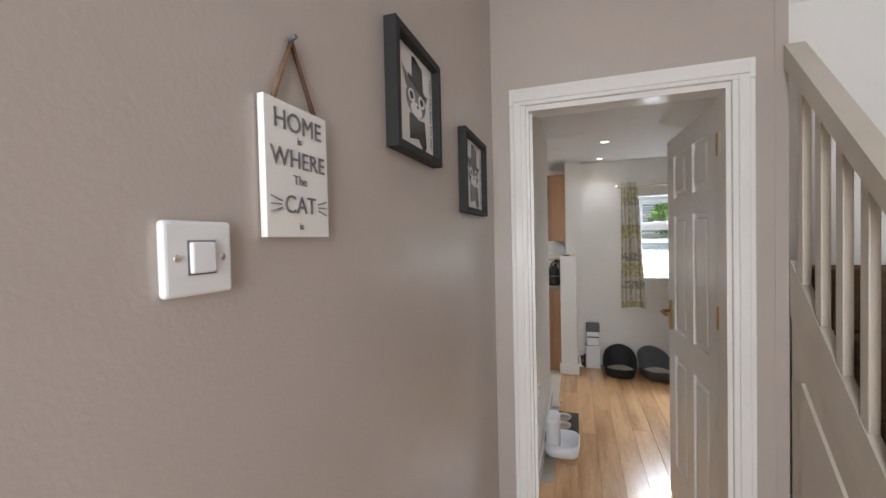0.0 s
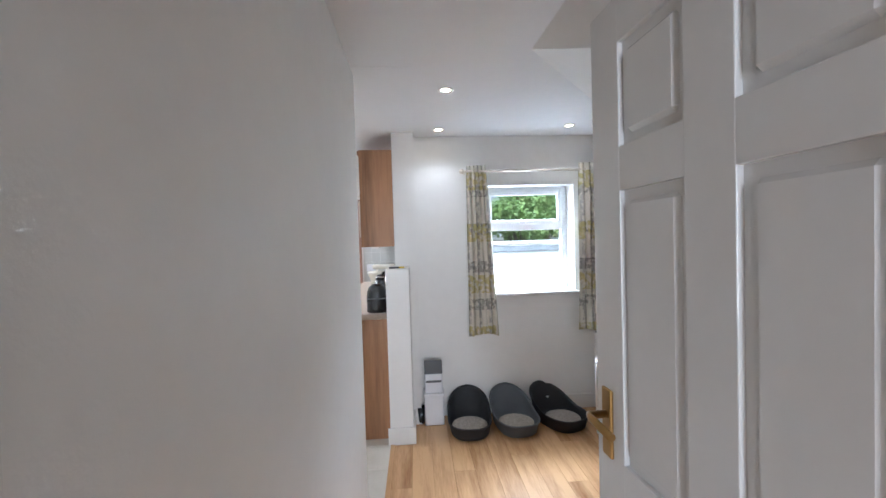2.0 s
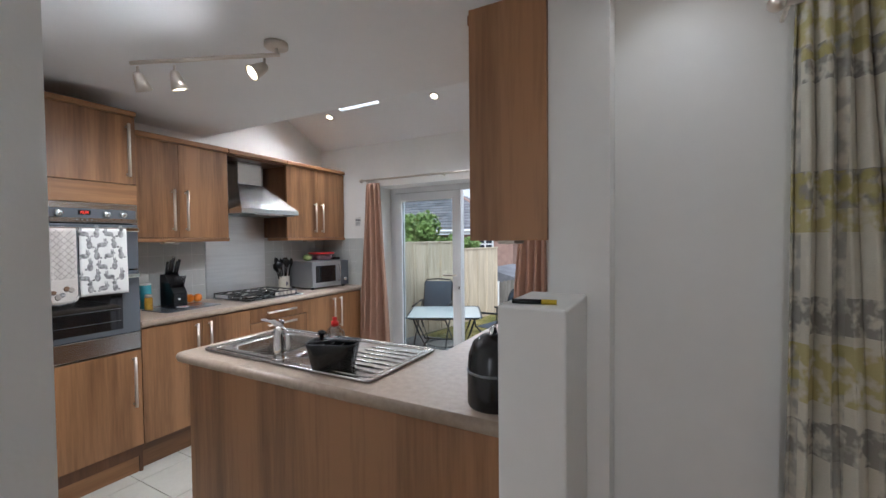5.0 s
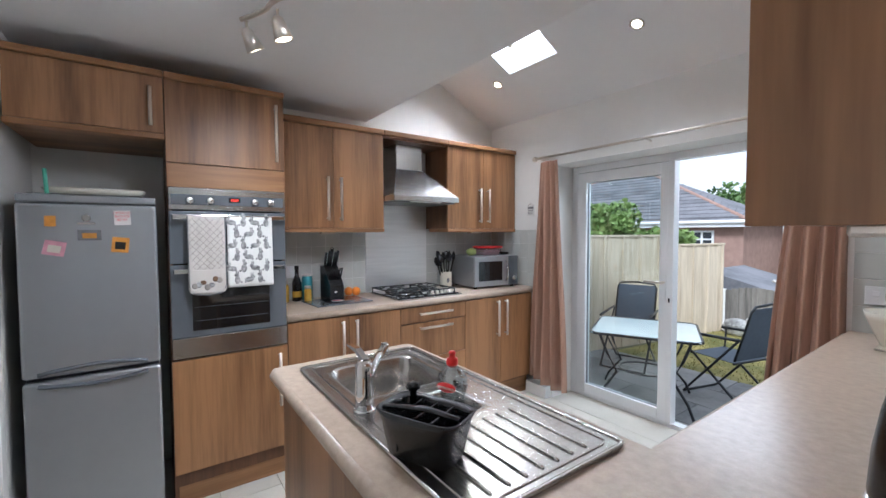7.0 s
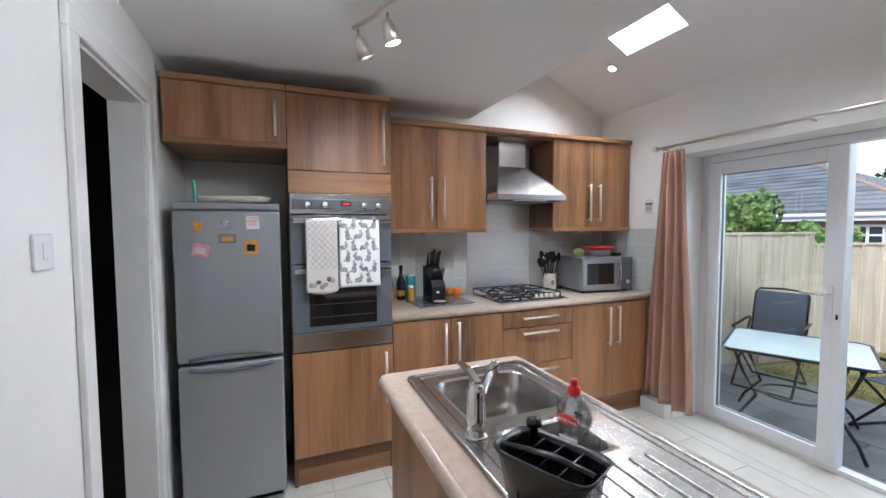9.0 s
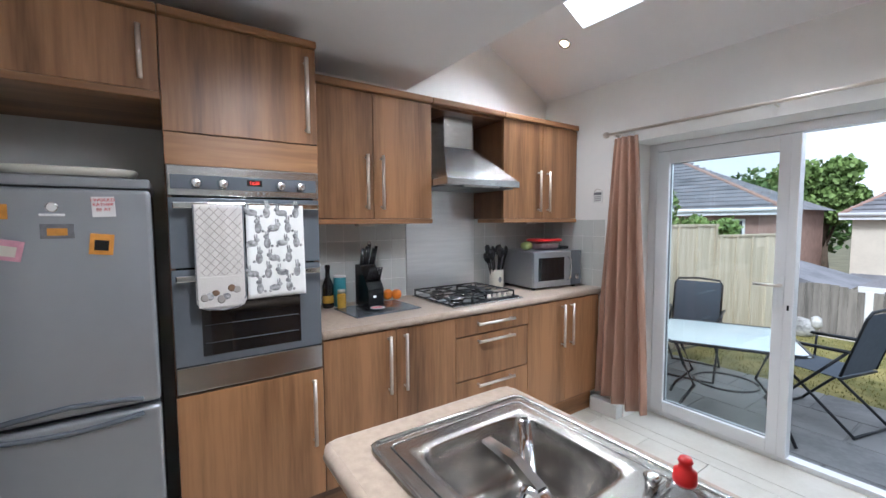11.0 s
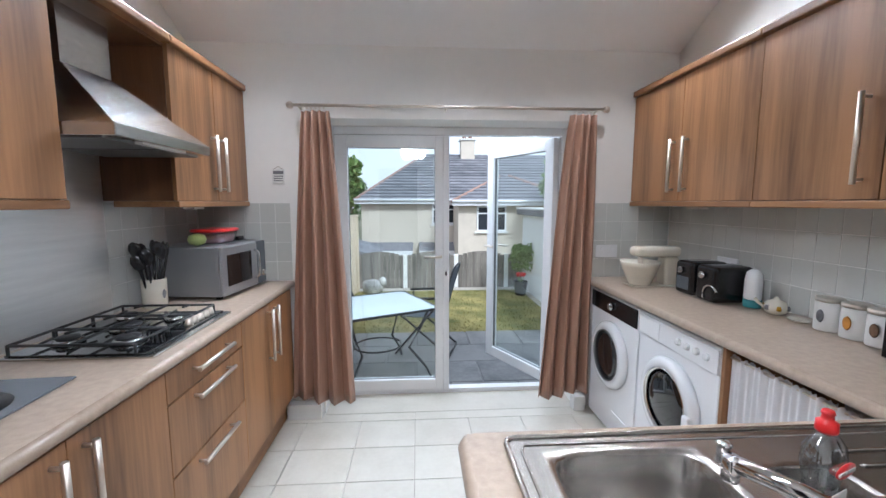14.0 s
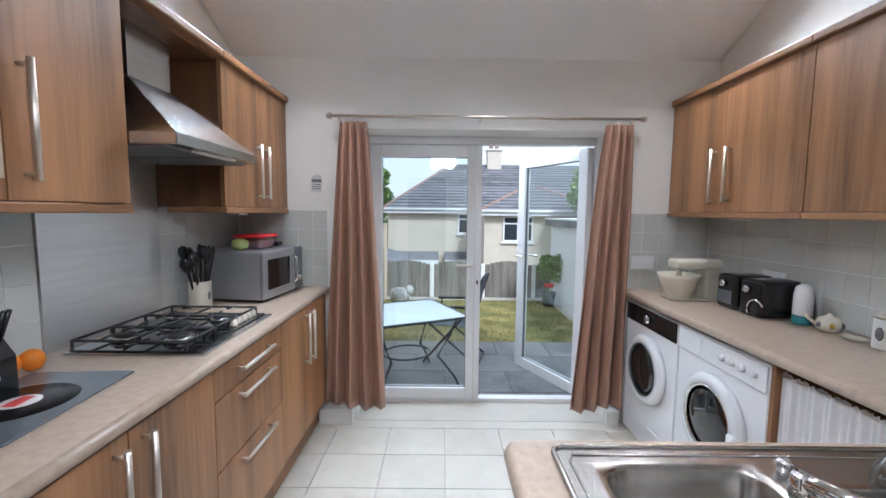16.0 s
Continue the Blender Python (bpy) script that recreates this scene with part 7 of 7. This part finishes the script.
def garden_chair():
    c = thing("garden_chair", (0, 0, -0.165), "folding garden chair with a dark sling seat", "chair", "folding chairs round the garden table")
    z = -0.165
    part("seat", cube(-0.22, 0.22, -0.2, 0.2, z + 0.41, z + 0.416, bevel=0.002), TEXT, c)
    m = Matrix.Translation((0, 0.2, z + 0.43)) @ pose(0, 0, 0, -16)
    part("backrest", turned(cube(-0.21, 0.21, -0.004, 0.004, 0.0, 0.5, bevel=0.003), m), TEXT, c)
    part("back_frame", turned(tube([(-0.22, 0, 0), (-0.22, 0, 0.47), (-0.19, 0, 0.52), (0, 0, 0.535), (0.19, 0, 0.52), (0.22, 0, 0.47), (0.22, 0, 0)], 0.011, 8), m), FRAMEG, c)
    for s in (-1, 1):
        x = s * 0.235
        part("leg", tube([(x, -0.27, z + 0.012), (x, 0.24, z + 0.62)], 0.011, 8), FRAMEG, c)
        part("leg", tube([(x * 0.94, 0.30, z + 0.012), (x * 0.94, -0.2, z + 0.42)], 0.011, 8), FRAMEG, c)
        part("armrest", tube([(x * 1.06, -0.24, z + 0.60), (x * 1.06, 0.26, z + 0.63)], 0.014, 8), FRAMEG, c)
        part("arm_support", tube([(x, -0.2, z + 0.41), (x * 1.06, -0.2, z + 0.60)], 0.009, 8), FRAMEG, c)
    for y in (-0.27, 0.30):
        part("foot_bar", tube([(-0.23, y, z + 0.012), (0.23, y, z + 0.012)], 0.011, 8), FRAMEG, c)
    for y in (-0.2, 0.2):
        part("seat_rail", tube([(-0.23, y, z + 0.408), (0.23, y, z + 0.408)], 0.01, 8), FRAMEG, c)
    return c


ch = garden_chair()
copy_thing(ch, pose(1.5, 1.78, -0.165, 0, 0, -105))
ch.matrix_basis = pose(0.42, 1.95, -0.165, 0, 0, 15)
pt = thing("flower_pot", (3.2, 4.3, -0.17), "dark plant pot with a red flower", "plant pot")
part("pot", lathe(3.2, 4.3, ((0.09, -0.165), (0.12, 0.06), (0.125, 0.08), (0.11, 0.08), (0.1, 0.05)), 20), BLACK, pt)
for i in range(7):
    a = i * 0.9
    part("flower", lathe(3.2 + 0.06 * math.cos(a), 4.3 + 0.06 * math.sin(a), ((0.01, 0.16), (0.03, 0.19), (0.02, 0.22), (0.002, 0.225)), 8), RED, pt)
    part("stem", tube([(3.2 + 0.03 * math.cos(a), 4.3 + 0.03 * math.sin(a), 0.05), (3.2 + 0.06 * math.cos(a), 4.3 + 0.06 * math.sin(a), 0.17)], 0.004, 5), LEAF, pt)
cow = lathe(0.62, 4.6, ((0.02, -0.2), (0.12, -0.15), (0.15, -0.05), (0.12, 0.05), (0.03, 0.08)), 16, sx=1.3)
lathe(0.8, 4.58, ((0.02, -0.05), (0.07, 0.0), (0.06, 0.1), (0.01, 0.13)), 12, bm=cow)
solo("garden_ornament", cow, mat("black_and_white_ornament", (0.03, 0.03, 0.03), 0.6, vary=0.2, scale=3, second=(0.7, 0.7, 0.68)), "black and white animal ornament by the fence", "ornament")


# ---- surface pieces: tiles, boards, slabs ----
def piece_mesh(name, w, h, d, material, bevel):
    """A thin bevelled slab, w by h, its face at +z, centred on the origin."""
    me = bpy.data.meshes.new(name)
    b = cube(-w / 2, w / 2, -h / 2, h / 2, -d, -bevel)
    top = [f for f in b.faces if f.normal.z > 0.5][0]
    bmesh.ops.inset_individual(b, faces=[top], thickness=bevel)
    for v in top.verts:
        v.co.z = 0
    b.to_mesh(me)
    b.free()
    me.materials.append(material)
    return me


def lay(me, parent, m):
    ob = new(me.name, me)
    ob.parent = parent
    ob.matrix_basis = m
    return ob


TW, TH = 0.103, 0.125
tile_me = piece_mesh("tile", TW - 0.003, TH - 0.003, 0.004, TILE, 0.0012)


def tile_wall(axis, at, face, a0, a1, parent, z0=0.921, rows=4):
    g = 0.0012
    n = max(1, round((a1 - a0) / TW))
    w = (a1 - a0) / n
    if axis == "x":
        lo, hi = sorted((at, at + face * 0.003))
        structure("grout_bed", cube(lo + (0.0005 if face > 0 else 0), hi - (0.0005 if face < 0 else 0), a0, a1, z0, z0 + rows * TH), GROUT, "pale grout behind the wall tiles", "grout")
    else:
        structure("grout_bed", cube(a0, a1, at - 0.003, at - 0.0005, z0, z0 + rows * TH), GROUT, "pale grout behind the wall tiles", "grout")
    for r in range(rows):
        for i in range(n):
            c, z = a0 + (i + 0.5) * w, z0 + (r + 0.5) * TH
            s = Matrix.Diagonal((w / TW, 1, 1, 1))
            if axis == "x":
                rot = pose(0, 0, 0, 90, 0, 90 if face > 0 else -90)
                lay(tile_me, parent, Matrix.Translation((at + face * 0.0048, c, z)) @ rot @ s)
            else:
                lay(tile_me, parent, Matrix.Translation((c, at - 0.0048, z)) @ pose(0, 0, 0, 90) @ s)


tile_wall("x", XL, 1, -1.955, -1.21, wall_left)
tile_wall("x", XL, 1, -0.636, YB - 0.01, wall_left)
tile_wall("y", YB, -1, XL + 0.01, 0.61, wall_back)
tile_wall("y", YB, -1, 2.575, XR - 0.01, wall_back)
tile_wall("x", XR, -1, -1.81, YB - 0.01, wall_mid)

kfloor = thing("kitchen_floor", (0, 0, 0), "cream ceramic tiled kitchen floor", "floor", kind="structure")
FW, FH = 0.351, 0.292
ft = piece_mesh("floor_tile", FW - 0.004, FH - 0.004, 0.011, FTILE, 0.0012)
for i in range(-3, 6):
    for j in range(-11, 1):
        x, y = 1.042 + (i + 0.5) * FW, 0.018 + (j + 0.5) * FH
        if x + FW / 2 < 0.0 or x - FW / 2 > 3.03:
            continue
        lay(ft, kfloor, Matrix.Translation((min(x, 3.05 - FW / 2), y, 0)))
for i in range(8):
    x = 0.25 + (i + 0.3) * FW
    lay(ft, kfloor, Matrix.Translation((x, 0.018 + FH / 2 + 0.003, -0.0005)))
wfloor = thing("oak_floor", (3.5, -4, 0), "oak laminate board floor", "floor", kind="structure")
PW, PL = 0.13, 1.25
pb = piece_mesh("floorboard", PW - 0.0012, PL - 0.0012, 0.012, OAK, 0.0006)
for i in range(17):
    x = 2.80 + (i + 0.5) * PW
    for j in range(-1, 6):
        y = -8.75 + (j + 0.5 + (i * 0.37) % 1) * PL
        if x < 3.0 and y > -4.0:
            continue
        lo, hi = max(y - PL / 2, -8.6), min(y + PL / 2, -1.75)
        if hi - lo < 0.04 or (x > 4.87 and hi < -5.0):
            continue
        m = Matrix.Translation((x - 3.5 + (0.05 if x < 3.1 and y > -3.7 else 0), (lo + hi) / 2 + 4, 0))
        lay(pb, wfloor, m @ Matrix.Diagonal((1, (hi - lo) / PL, 1, 1)))
patio_ob = thing("paving", (0, 0, 0), "dark slate patio paving slabs", "pavement", kind="structure")
ps = piece_mesh("paving_slab", 0.585, 0.465, 0.03, SLATE, 0.006)
for i in range(8):
    for j in range(4):
        lay(ps, patio_ob, Matrix.Translation((-0.4 + i * 0.6 + (j % 2) * 0.3, 0.69 + j * 0.475, -0.165)) @ pose(0, 0, 0, random.uniform(-0.3, 0.3), random.uniform(-0.3, 0.3), 0))
